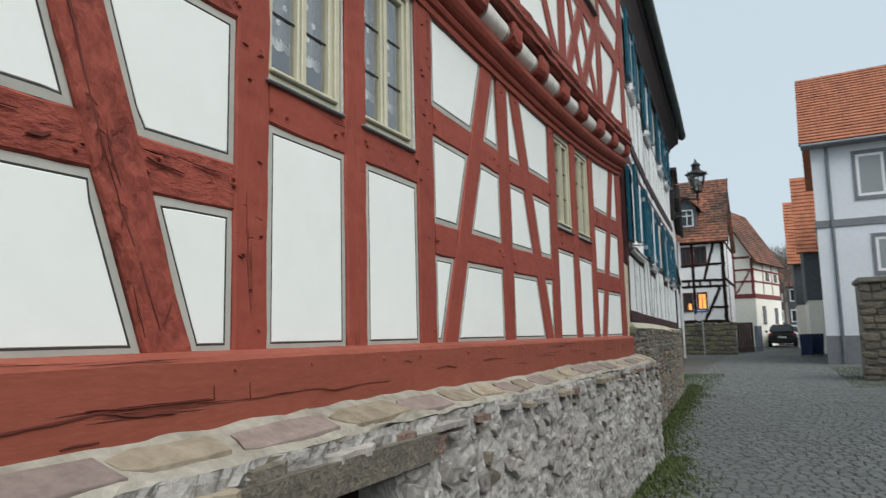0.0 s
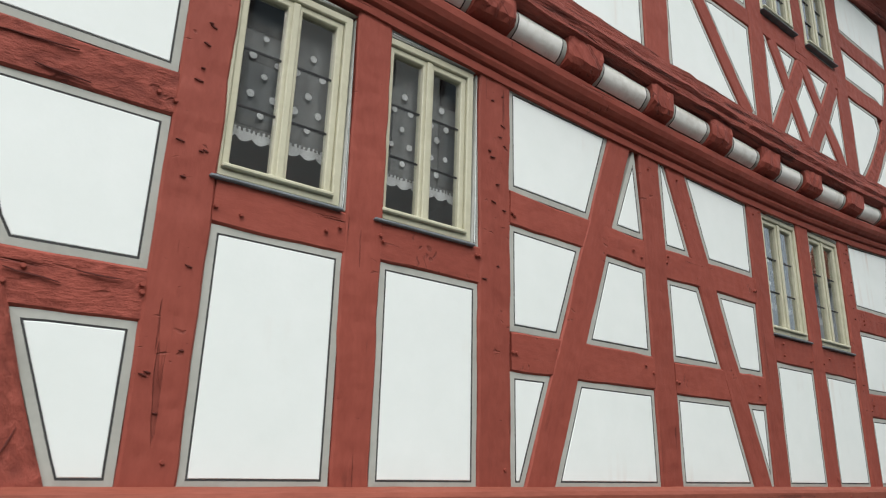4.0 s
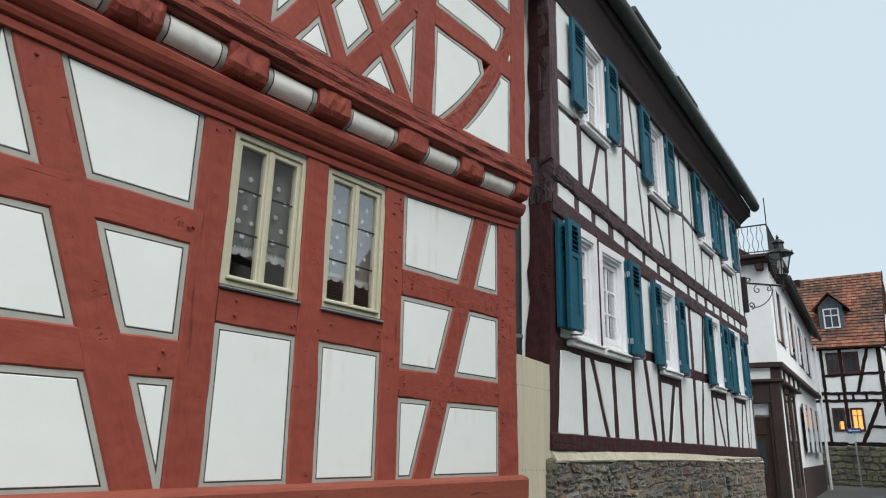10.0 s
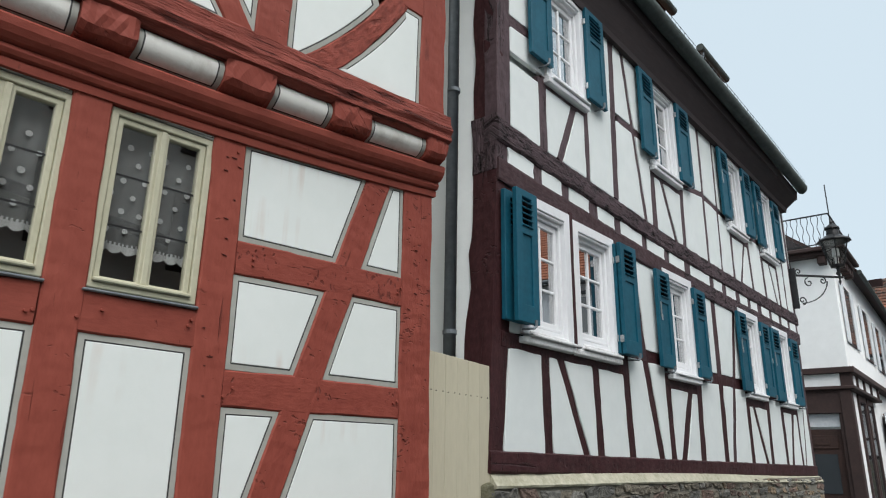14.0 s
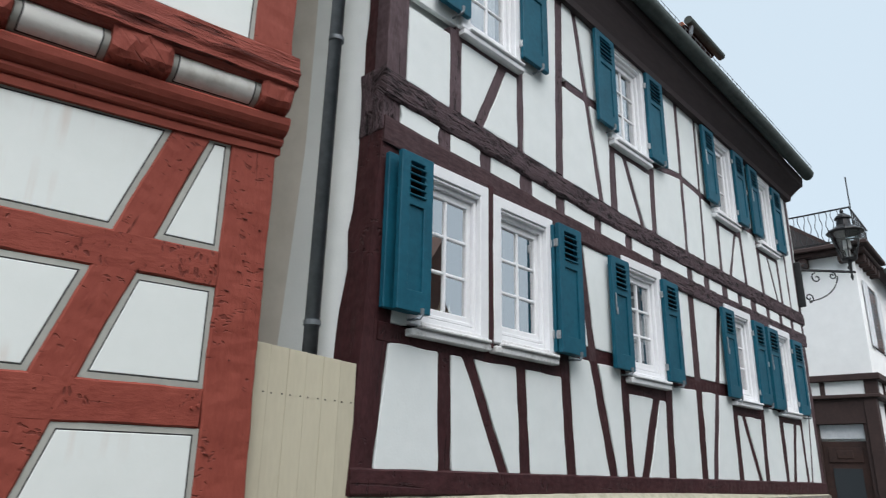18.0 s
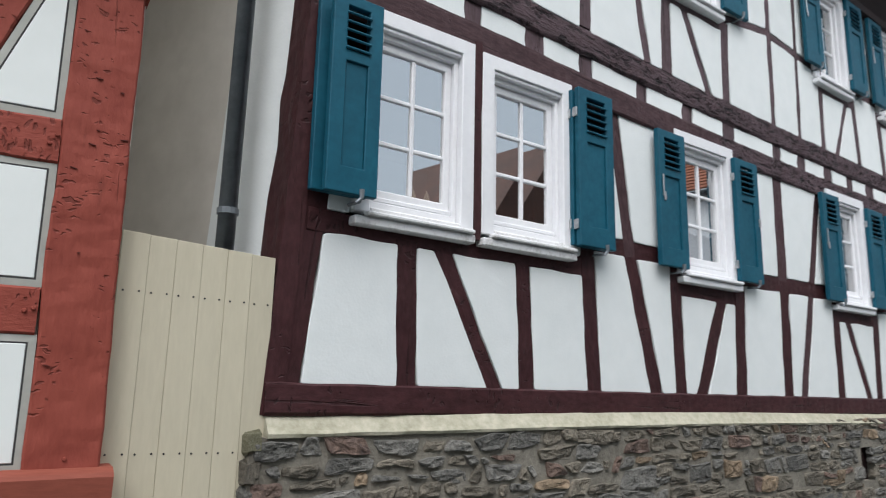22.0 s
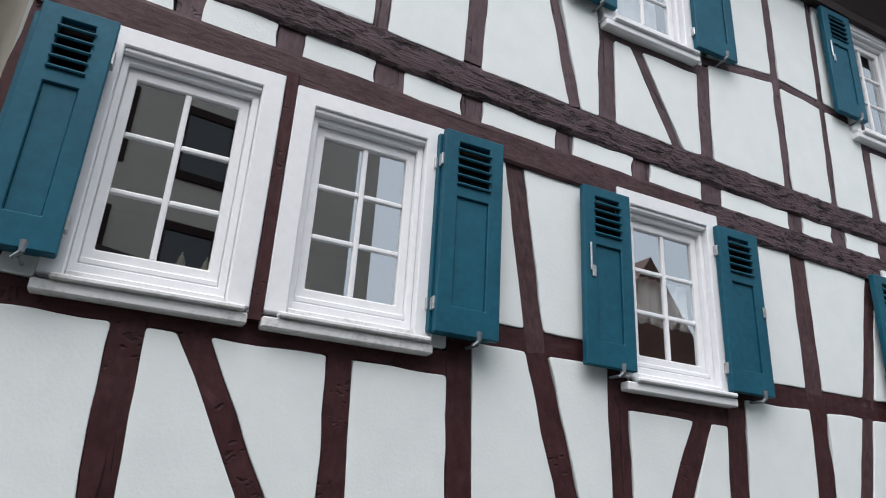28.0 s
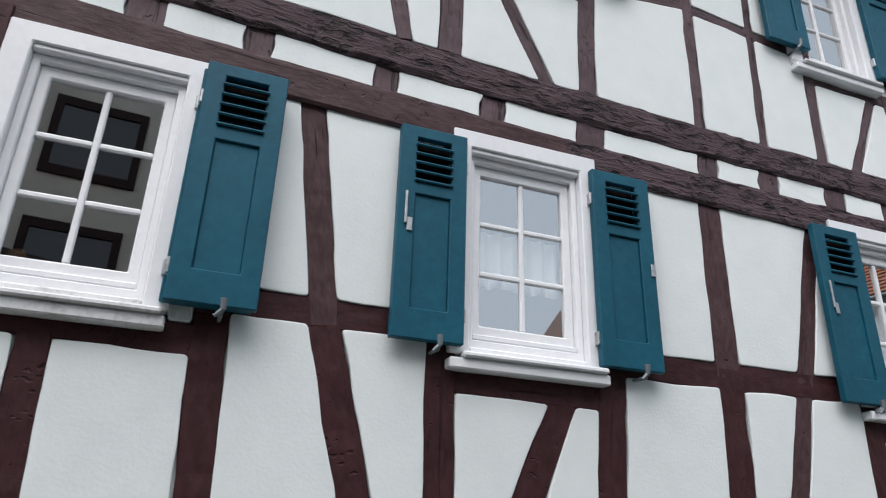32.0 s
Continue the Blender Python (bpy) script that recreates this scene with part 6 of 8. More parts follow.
def stone_face(parent, box, y, sizes, flat, proud, mats, near, skip=None, limit=300, chance=1.0, courses=False, joint=0.007, rugged=0.0):
    """Lays stones over a wall face; those in the near stretch are parts, the rest one joined piece."""
    verts, faces, idx = [], [], []
    names = [m for m, _ in mats]
    for k, (x, z, poly) in enumerate(stone_courses(*box, *sizes, flat) if courses else stone_cells(*box, *sizes, flat)):
        if skip and skip(x, z) or random.random() > chance:
            continue
        pick, tot = random.random(), 0.0
        which = 0
        for i, (m, share) in enumerate(mats):
            tot += share
            if pick < tot:
                which = i
                break
        v, f = laid_stone(poly, y, proud * random.uniform(0.5, 1.3), k * 1.7, joint * random.uniform(0.6, 1.7), rugged)
        if near(x, z) and limit > 0:
            part("stone", mesh_of("stone", v, f, names[which]), None, parent)
            limit -= 1
        else:
            base = len(verts)
            verts += v
            faces += [tuple(base + i for i in q) for q in f]
            idx += [which] * len(f)
    if verts:
        part("stones", mesh_of("stones", verts, faces, names, idx), None, parent)["kind"] = "stuff"


random.seed(21)
GREYS = [stone_shape(k, RUBBLE) for k in range(9)]


def rubble(parent, x0, x1, z0, z1, y, course, longest, pick, skip=None, limit=300, proud=0.03):
    """Coarse far rubble: uneven courses of rough stones."""
    z = z1
    while z > z0:
        h = course * random.uniform(0.7, 1.3)
        x = x0 + random.uniform(-0.1, 0)
        while x < x1:
            w = random.uniform(0.35, 1.0) * longest
            ob = new("stone", pick())
            ob.parent = parent
            ob.matrix_local = Matrix.LocRotScale((x + w / 2, y, z - h / 2 + random.uniform(-0.03, 0.03)), Euler((random.uniform(-0.1, 0.1), random.uniform(-0.2, 0.2), 0)), (w * 0.97, proud * 2.6, h * random.uniform(0.75, 1.0)))
            x += w + 0.01
        z -= h + 0.008


dark_plinth = tagged(new("stone_plinth"), "grey rubble stone plinth with a lichened mortar ledge", "plinth")
dark_plinth.matrix_world = pose(0, -0.307, 0, 0, 0, TURN)
part("core", box_bm([(6.62, -0.035, 0.25, 12.07, 0.3, 1.80), (12.30, -0.035, 0.25, 14.75, 0.3, 1.80), (12.07, -0.035, 0.25, 12.30, 0.3, 1.28), (12.07, -0.035, 1.56, 12.30, 0.3, 1.80), (12.07, 0.15, 1.28, 12.30, 0.3, 1.56)]), MORTAR, dark_plinth, "grey mortar bed")
# dark block standing in for the shade inside the vent
part("vent_hole", box_bm([(12.072, 0.02, 1.282, 12.298, 0.14, 1.558)]), BROWN, dark_plinth, "small cellar opening, its shade a dark brown block")
LEDGE = grain(material("pale_mortar_ledge", (0.5, 0.46, 0.36)), (2.5, 16), (0.15, 0.14, 0.105), (0.36, 0.34, 0.285), 0.9, 0.02)
strip("ledge", dark_plinth, YELLOW_CAP, [(-0.1, 1.78), (0.052, 1.806), (0.058, 1.820), (0.045, 1.834), (0.005, 1.890), (-0.1, 1.895)], 6.69, 14.76, lambda u: -0.0095 * (u - 6.8) + 0.01 * math.sin(u * 0.8), 0.005, 0.05, seed=31, label="pale yellow lichened mortar ledge")
stone_face(dark_plinth, (6.63, 14.74, 0.33, 1.79), -0.035, (0.065, 0.17), 0.36, 0.016, ((RUBBLE, 0.45), (SLATE_STONE, 0.36), (RUST_STONE, 0.13), (OCHRE_STONE, 0.06)), lambda x, z: z > 0.95 and x < 12.6, lambda x, z: 12.05 < x < 12.32 and 1.25 < z < 1.59, chance=0.95, courses=True, joint=0.009, rugged=0.007)
for z, h, w, m in ((1.775, 0.10, 0.07, GREEN_STONE), (1.67, 0.11, 0.08, RUBBLE), (1.545, 0.13, 0.07, SLATE_STONE), (1.42, 0.11, 0.08, GREEN_STONE), (1.29, 0.14, 0.08, RUBBLE)):
    ob = part("corner_stone", stone_shape(z, m), None, dark_plinth)
    ob.matrix_local = Matrix.LocRotScale((6.635, 0.045, z), Euler((random.uniform(-0.1, 0.1), random.uniform(-0.12, 0.12), 0)), (w, 0.19, h))
red_plinth = tagged(new("stone_plinth"), "lime-mortared rubble plinth with a mossy ledge", "plinth")
bm = bmesh.new()
nx_, nz_ = 330, 52
rows = []
for j in range(nz_ + 1):
    z = 0.25 + (1.43 - 0.25) * j / nz_
    line_ = []
    for i in range(nx_ + 1):
        x = -1.6 + (6.38 + 1.6) * i / nx_
        lump = 0.036 * noise.noise((x * 5, z * 6, 1)) + 0.034 * (0.35 - abs(noise.noise((x * 10, z * 13, 2)))) + 0.020 * (0.3 - abs(noise.noise((x * 24, z * 27, 3)))) + 0.008 * noise.noise((x * 50, z * 50, 3))
        hole = -0.38 < x < 0.44 and 0.85 < z < 1.265
        line_.append(bm.verts.new((x, -0.24 - lump + 0.02 * (1.41 - z) * -1 + (0.2 if hole else 0), z)))
    rows.append(line_)
for a_, b_ in zip(rows, rows[1:]):
    for i in range(nx_):
        bm.faces.new((a_[i], a_[i + 1], b_[i + 1], b_[i]))
back_ = [bm.verts.new((x, 0.3, z)) for x, z in ((-1.6, 0.25), (6.38, 0.25), (6.38, 1.41), (-1.6, 1.41))]
bm.faces.new(back_[::-1])
bm.faces.new([rows[j][nx_] for j in range(nz_ + 1)] + [back_[2], back_[1]])
part("face", bm, PALE_MORTAR, red_plinth, "lumpy lime mortar over rubble")
# dark slab standing in for the cellar's shade
part("cellar_opening", box_bm([(-0.45, -0.10, 0.80, 0.5, -0.07, 1.30)]), BROWN, red_plinth, "cellar opening, its shade a dark brown slab")
part("lintel", leaning(-0.62, -0.285, 1.268, 0.72, 0.1, 1.372, 0.0, 6, 0.02), RUBBLE, red_plinth, "long rough stone lintel")
stone_face(red_plinth, (0.5, 6.34, 0.35, 1.36), -0.235, (0.05, 0.17), 1.3, 0.034, ((PALE_STONE, 0.86), (RUBBLE, 0.08), (RUST_STONE, 0.06)), lambda x, z: x < 6.4, None, 170, 0.3)
stone_face(red_plinth, (-1.5, -0.7, 0.35, 1.36), -0.235, (0.06, 0.17), 1.4, 0.030, ((PALE_STONE, 0.9), (RUST_STONE, 0.10)), lambda x, z: True, None, 60, 0.3)
def ledge_rise(x):
    return 0.02 + 0.008 * math.sin(x * 2.1) * (x < 6.2)


strip("ledge", red_plinth, LEDGE, [(-0.06, 1.40), (0.19, 1.385), (0.225, 1.395), (0.235, 1.408), (0.21, 1.425), (0.13, 1.448), (0.056, 1.485), (-0.06, 1.485)], -1.6, 6.38, ledge_rise, 0.020, 0.035, seed=41, label="pale mortar ledge with lichen and flat stones")
PURPLE_STONE = grain(material("purple_sandstone", (0.2, 0.14, 0.13)), (5, 30), (0.155, 0.118, 0.105), (0.27, 0.215, 0.19), 0.6, 0.008, per_object=0.2)
x = -1.5
while x < 6.25:
    w = random.uniform(0.11, 0.24)
    d0, d1 = random.uniform(0.075, 0.10), random.uniform(0.19, 0.225)
    poly = []
    for j in range(9):
        a = 2 * math.pi * (j + random.uniform(-0.25, 0.25)) / 9
        ex, ey = (max(-0.9, min(0.9, 1.35 * q)) * random.uniform(0.9, 1.12) for q in (math.cos(a), math.sin(a)))
        poly.append((x + w + w * ex, (d0 + d1) / 2 + (d1 - d0) / 2 * ey))
    tilt = random.uniform(-0.02, 0.02)
    rings = [[(px + (x + w - px) * k, -(d + ((d0 + d1) / 2 - d) * k), 1.478 - 0.34 * (d - 0.07) + ledge_rise(px) + tilt * (px - x) + up) for px, d in poly] for k, up in ((0, -0.03), (0, 0.0), (0.035, 0.0035))]
    verts = [q for r in rings for q in r]
    faces = [(r * 9 + j, r * 9 + (j + 1) % 9, r * 9 + 9 + (j + 1) % 9, r * 9 + 9 + j) for r in range(2) for j in range(9)]
    part("ledge_stone", mesh_of("ledge_stone", verts, faces + [tuple(range(18, 27))], MOSSY if random.random() < 0.6 else PURPLE_STONE), None, red_plinth)
    x += 1.9 * w + random.uniform(0.01, 0.06)
# broken slabs that jut out under the ledge
x = -1.5
while x < 6.2:
    w, z, out = random.uniform(0.05, 0.19), random.uniform(1.345, 1.378), random.uniform(0.255, 0.31)
    poly = [(x, 0.10), (x + 2 * w, 0.10), (x + 2 * w - 0.01, out - random.uniform(0.0, 0.03)), (x + 1.5 * w, out + random.uniform(-0.01, 0.01)), (x + w, out - random.uniform(0.0, 0.025)), (x + 0.4 * w, out + random.uniform(-0.012, 0.008)), (x + 0.01, out - random.uniform(0.01, 0.03))]
    th = random.uniform(0.02, 0.045)
    verts = [(px, -d, z + ledge_rise(px) - 0.06 * (d - 0.1)) for px, d in poly] + [(px, -d, z + th + ledge_rise(px) - 0.06 * (d - 0.1) - (0.006 if d > 0.2 else 0)) for px, d in poly]
    part("slab", mesh_of("slab", verts, [tuple(range(7)), tuple(range(7, 14))[::-1]] + [(j, 7 + j, 7 + (j + 1) % 7, (j + 1) % 7) for j in range(7)], random.choice((RUST_STONE, RUBBLE, MOSSY, PALE_STONE))), None, red_plinth)
    x += 2 * w + random.uniform(0.0, 0.22)

# ---- ground, setts, grass ----
bm = bmesh.new()
xs = [-400, -60, -20, -10, -5, 0, 3, 6, 9, 12, 16, 20, 26, 34, 42, 52, 70, 120, 400]
ys = [-400, -60, -20, -10, -5, -3, -1, 0, 1, 4, 10, 60, 400]


def ground_z(x, y=0):
    return 0.33 + 0.006 * min(max(x - 4, 0), 46)


grid = [[bm.verts.new((x, y, ground_z(x))) for x in xs] for y in ys]
for r in range(len(ys) - 1):
    for c in range(len(xs) - 1):
        bm.faces.new((grid[r][c], grid[r][c + 1], grid[r + 1][c + 1], grid[r + 1][c]))
ground = tagged(part("ground", bm, GROUND, None), kind="structure")
random.seed(8)
sett_shapes = []
for k in range(6):
    b2 = box_bm([(-0.5, -0.5, -0.5, 0.5, 0.5, 0.5)])
    for v in b2.verts:
        v.co.x += 0.14 * noise.noise((k * 2.0, v.co.y * 2, 1)) + (0.06 if v.co.z < 0 else -0.06) * (1 if v.co.x > 0 else -1)
        v.co.y += 0.14 * noise.noise((k * 2.0, v.co.x * 2, 5)) + (0.06 if v.co.z < 0 else -0.06) * (1 if v.co.y > 0 else -1)
    bmesh.ops.bevel(b2, geom=[e for e in b2.edges if all(v.co.z > 0 for v in e.verts)], offset=0.09, segments=1, affect="EDGES")
    me = bpy.data.meshes.new("sett")
    b2.to_mesh(me)
    b2.free()
    me.materials.append(SETT)
    sett_shapes.append(me)
verts, faces = [], []
count = 0
x = -6.0
row = 0
while x < 46:
    y = -4.9 + 0.05 * (row % 2)
    while y < (-0.36 if x < 6.5 else -0.42 + 0.059 * x if x < 15 else 0.9 if x < 36 else 0.2):
        sx, sy = 0.095 + random.uniform(-0.008, 0.008), 0.115 + random.uniform(-0.02, 0.02)
        m = Matrix.LocRotScale((x + random.uniform(-0.006, 0.006), y + sy / 2, ground_z(x) - 0.027 + random.uniform(-0.005, 0.005)), Euler((random.uniform(-0.05, 0.05), random.uniform(-0.05, 0.05), random.uniform(-0.06, 0.06))), (sx, sy, 0.09))
        me = random.choice(sett_shapes)
        if 6.0 < x < 8.4 and -2.6 < y < -0.9 and count < 300:
            ob = new("sett", me)
            ob.parent = ground
            ob.matrix_local = m
            count += 1
        else:
            base = len(verts)
            verts += [tuple(m @ v.co) for v in me.vertices]
            faces += [tuple(base + i for i in p.vertices) for p in me.polygons if p.normal.z > -0.5]
        y += sy + 0.008
    x += 0.105
    row += 1
tagged(part("setts", mesh_of("setts", verts, faces, SETT), None, None, "grey basalt setts of the lane"), category="paving", kind="stuff")
GRASS = grain(material("winter_grass", (0.06, 0.09, 0.02)), (2, 14), (0.035, 0.055, 0.012), (0.10, 0.13, 0.035), 0.2, 0.01)
verts, faces = [], []
random.seed(5)
for _ in range(16000):
    far = random.random()
    if far < 0.78:
        gx = random.uniform(3.0, 16.5)
        wall_y = -0.30 if gx < 6.45 else -0.36 + 0.059 * gx
        gy = wall_y + 0.02 - abs(random.gauss(0, 0.20 + 0.10 * noise.noise((gx * 0.9, 1, 2))))
    elif far < 0.90:
        gx, gy = random.uniform(15.5, 21), random.uniform(0.1, 1.2) - 0.35 * noise.noise((gx * 0.8, 3, 2))
    else:
        gx, gy = random.uniform(16.5, 25), random.uniform(-3.9, -2.9)
    h, a = random.uniform(0.02, 0.07), random.uniform(0, 6.28)
    z = ground_z(gx) + 0.002
    b = len(verts)
    w = 0.012
    verts += [(gx - w * math.cos(a), gy - w * math.sin(a), z), (gx + w * math.cos(a), gy + w * math.sin(a), z), (gx + 0.03 * math.sin(a * 3), gy + 0.03 * math.cos(a * 3), z + h)]
    faces.append((b, b + 1, b + 2))
tagged(part("grass", mesh_of("grass", verts, faces, GRASS), None, None, "short winter grass along the walls"), category="grass", kind="stuff")

# ---- street lamp on its bracket ----
lamp = tagged(new("street_lamp"), "black iron lantern on a scrolled wall bracket", "lamp")
LX, LY = 15.36, 0.03
LAMP_GLASS = glazing("lantern_glass", 0.06)
part("wall_plate", box_bm([(14.72, 0.50, 4.32, 14.76, 0.62, 4.98)], 0.008), IRON, lamp)
part("arm", box_bm([(0, -0.018, 4.855, 0.88, 0.018, 4.885)], 0.004), IRON, lamp).matrix_local = pose(14.74, 0.56, 0, 0, 0, -40)


def scroll(cx, cz, r0, r1, a0, a1, n=26):
    return [(cx + (r0 + (r1 - r0) * k / n) * math.cos(a0 + (a1 - a0) * k / n), 0, cz + (r0 + (r1 - r0) * k / n) * math.sin(a0 + (a1 - a0) * k / n)) for k in range(n + 1)]


arc = [(0.05 + 0.55 * math.sin(w), 0, 4.84 - 0.44 * math.cos(w) * 0.98) for w in (radians(8 + 3.3 * k) for k in range(24))]
for path in (arc, scroll(0.13, 4.46, 0.07, 0.012, -1.6, 6.5), scroll(0.52, 4.80, 0.06, 0.012, 1.5, -6.0), scroll(0.28, 4.76, 0.08, 0.012, 1.7, 8.6), scroll(0.12, 4.93, 0.06, 0.012, -1.6, -9), scroll(0.80, 4.925, 0.045, 0.01, -1.6, 5)):
    part("scroll", tube_bm(path, 0.010, 6), IRON, lamp).matrix_local = pose(14.74, 0.56, 0, 0, 0, -40)
part("stem", tube_bm([(LX, LY, 4.74), (LX, LY, 4.80), (LX, LY, 4.83), (LX, LY, 4.90), (LX, LY, 5.04)], [0.006, 0.022, 0.012, 0.02, 0.03], 10), IRON, lamp)


def ring_bm(levels, sides=6, cap=True):
    bm = bmesh.new()
    rings = [[bm.verts.new((LX + r * math.cos(a), LY + r * math.sin(a), z)) for a in (2 * math.pi * k / sides + 0.3 for k in range(sides))] for r, z in levels]
    for a, b in zip(rings, rings[1:]):
        for i in range(sides):
            bm.faces.new((a[i], a[(i + 1) % sides], b[(i + 1) % sides], b[i]))
    if cap:
        bm.faces.new(rings[0][::-1]), bm.faces.new(rings[-1])
    bmesh.ops.recalc_face_normals(bm, faces=bm.faces[:])
    return bm


part("base_ring", ring_bm([(0.02, 5.03), (0.11, 5.04), (0.12, 5.07), (0.105, 5.075)]), IRON, lamp)
gp = part("glass_cage", ring_bm([(0.108, 5.075), (0.215, 5.46)], cap=False), LAMP_GLASS, lamp)
gp.visible_shadow = False
for k in range(6):
    a = 2 * math.pi * k / 6 + 0.3
    part("glazing_post", tube_bm([(LX + 0.11 * math.cos(a), LY + 0.11 * math.sin(a), 5.07), (LX + 0.22 * math.cos(a), LY + 0.22 * math.sin(a), 5.47)], 0.009, 5), IRON, lamp)
    part("crown_tip", tube_bm([(LX + 0.235 * math.cos(a), LY + 0.235 * math.sin(a), 5.47), (LX + 0.25 * math.cos(a), LY + 0.25 * math.sin(a), 5.54)], [0.014, 0.003], 5), IRON, lamp)
part("hood", ring_bm([(0.215, 5.455), (0.255, 5.468), (0.25, 5.485), (0.16, 5.54), (0.10, 5.58), (0.088, 5.68), (0.115, 5.685), (0.11, 5.71), (0.05, 5.76), (0.02, 5.78), (0.028, 5.80), (0.02, 5.83), (0.004, 5.86)], 12), IRON, lamp, "stepped iron hood")
part("burner", ring_bm([(0.03, 5.07), (0.03, 5.2), (0.06, 5.22), (0.05, 5.35), (0.01, 5.36)], 10), material("frosted_burner", (0.6, 0.6, 0.58), 0.4), lamp, "frosted lamp mantle")

TRIM = grain(material("brown_trim_paint", (0.05, 0.026, 0.022)), (3, 16), (0.026, 0.0135, 0.012), (0.046, 0.024, 0.021), 0.3, 0.004)
# ---- the white corner house beyond the alley ----
PAINT_W = grain(material("white_house_paint", (0.8, 0.8, 0.78)), (0.6, 4), (0.80, 0.805, 0.80), (0.87, 0.875, 0.87), 0.15, 0.004, fine=20)
DOOR_WOOD = grain(material("dark_door_wood", (0.04, 0.02, 0.015)), (4, 20), (0.022, 0.010, 0.008), (0.05, 0.022, 0.016), 0.3, 0.003)
GREY_SH = grain(material("pale_shutter_paint", (0.6, 0.62, 0.64)), (4, 20), (0.55, 0.57, 0.6), (0.68, 0.7, 0.72), 0.1, 0.001)
DARKPANE = material("dark_window_pane", (0.03, 0.035, 0.04), 0.08)
corner_house = tagged(new("corner_house"), "white two-storey corner house with brown trim and a roof terrace", "house")
corner_house.matrix_world = pose(21.0, 1.48, 0.0, 0, 0, 6.2)
# local: x along the street, y away from it; the near face is x = 0
H = corner_house
part("upper_wall", box_bm([(0, 0, 4.05, 12.5, 6, 6.85)], 0.01), PAINT_W, H, "white painted rendered wall")
part("lower_wall", box_bm([(0.2, 0.1, 0.35, 12.5, 6, 4.05)], 0.01), PAINT_W, H)
part("near_wall", box_bm([(0.10, 1.5, 0.35, 0.199, 6, 4.05)]), PAINT_W, H)
part("plinth", box_bm([(4.4, 0.07, 0.35, 12.52, 0.099, 1.45)]), TRIM, H)
part("cornice", box_bm([(-0.12, -0.12, 3.98, 12.5, 6, 4.12), (-0.08, -0.08, 3.62, 4.6, 5.5, 3.70)], 0.015), TRIM, H, "dark brown cornice")
part("frieze", box_bm([(-0.02, 0.0, 3.70, 4.5, 5.4, 3.98)]), PAINT_W, H)
for a, b in ((-0.05, 0.10), (0.82, 0.90), (1.9, 2.0), (3.1, 3.2), (4.4, 4.52)):
    part("frieze_post", box_bm([(a, -0.045, 3.70, b, 0.2, 3.98)], 0.004), TRIM, H)
for y in (0.95, 2.4):
    part("frieze_post", box_bm([(-0.045, y, 3.70, 0.2, y + 0.1, 3.98)], 0.004), TRIM, H)
for i, (x, y) in enumerate(((-0.03, 0.02), (-0.03, 1.28))):
    part("pilaster", box_bm([(x, y, 0.35, x + 0.26, y + 0.24, 3.62)], 0.01), TRIM, H)
part("door_frame", box_bm([(0.0, 0.26, 3.10, 0.2, 1.28, 3.62), (0.02, 0.26, 0.35, 0.18, 0.34, 3.10), (0.02, 1.20, 0.35, 0.18, 1.28, 3.10)], 0.006), TRIM, H)
dr = part("door", box_bm([(0.13, 0.345, 0.36, 0.18, 1.195, 2.75)], 0.004), DOOR_WOOD, H, "dark carved wooden door with a glazed panel")
part("door_pane", box_bm([(0.115, 0.5, 1.35, 0.129, 1.04, 2.2)], 0.002), DARKPANE, dr)
part("door_panel", box_bm([(0.11, 0.48, 0.55, 0.129, 1.06, 1.1)], 0.006), DOOR_WOOD, dr)
part("door_carving", box_bm([(0.105, 0.45, 2.32, 0.129, 1.09, 2.62), (0.09, 0.62, 2.4, 0.1045, 0.92, 2.56)], 0.01), DOOR_WOOD, dr)
part("transom_light", box_bm([(0.12, 0.345, 2.80, 0.16, 1.195, 3.09)], 0.004), GREY_SH, H, "pale transom light")
for x in (1.4, 2.75):
    part("shop_window", box_bm([(x, 0.08, 0.95, x + 0.9, 0.16, 3.55)], 0.006), DARKPANE, H)
    part("shop_frame", box_bm([(x - 0.12, 0.05, 0.5, x, 0.2, 3.6), (x + 0.9, 0.05, 0.5, x + 1.02, 0.2, 3.6), (x, 0.05, 3.45, x + 0.9, 0.2, 3.6), (x, 0.05, 0.5, x + 0.9, 0.2, 0.95)], 0.006), TRIM, H)
for x, z0, z1 in ((0.85, 4.75, 6.22), (3.75, 4.70, 6.15), (6.2, 4.65, 6.05), (8.6, 4.6, 6.0), (5.6, 1.9, 3.4), (7.4, 1.9, 3.4), (9.3, 1.9, 3.4)):
    w = part("window", box_bm([(x, -0.03, z0, x + 0.95, 0.05, z1)], 0.004), TRIM, H)
    part("pane", box_bm([(x + 0.06, -0.036, z0 + 0.06, x + 0.89, -0.0305, z1 - 0.06)]), DARKPANE, w)
    for a in (x - 0.46, x + 0.97):
        part("shutter", box_bm([(a, -0.052, z0, a + 0.44, -0.02, z1)], 0.006), GREY_SH, w, "pale grey louvred shutter")
part("eave", box_bm([(-0.35, -0.35, 6.85, 1.9, 5.8, 6.95), (-0.25, -0.25, 6.75, 1.8, 5.7, 6.85)], 0.02), TRIM, H)
for k in range(6):
    part("eave_bracket", box_bm([(-0.22, 0.1 + k * 0.8, 6.55, 0.02, 0.28 + k * 0.8, 6.75)], 0.02), TRIM, H)
for k in range(5):
    part("eave_bracket", box_bm([(0.1 + k * 0.4, -0.2, 6.55, 0.25 + k * 0.4, 0.02, 6.75)], 0.02), TRIM, H)
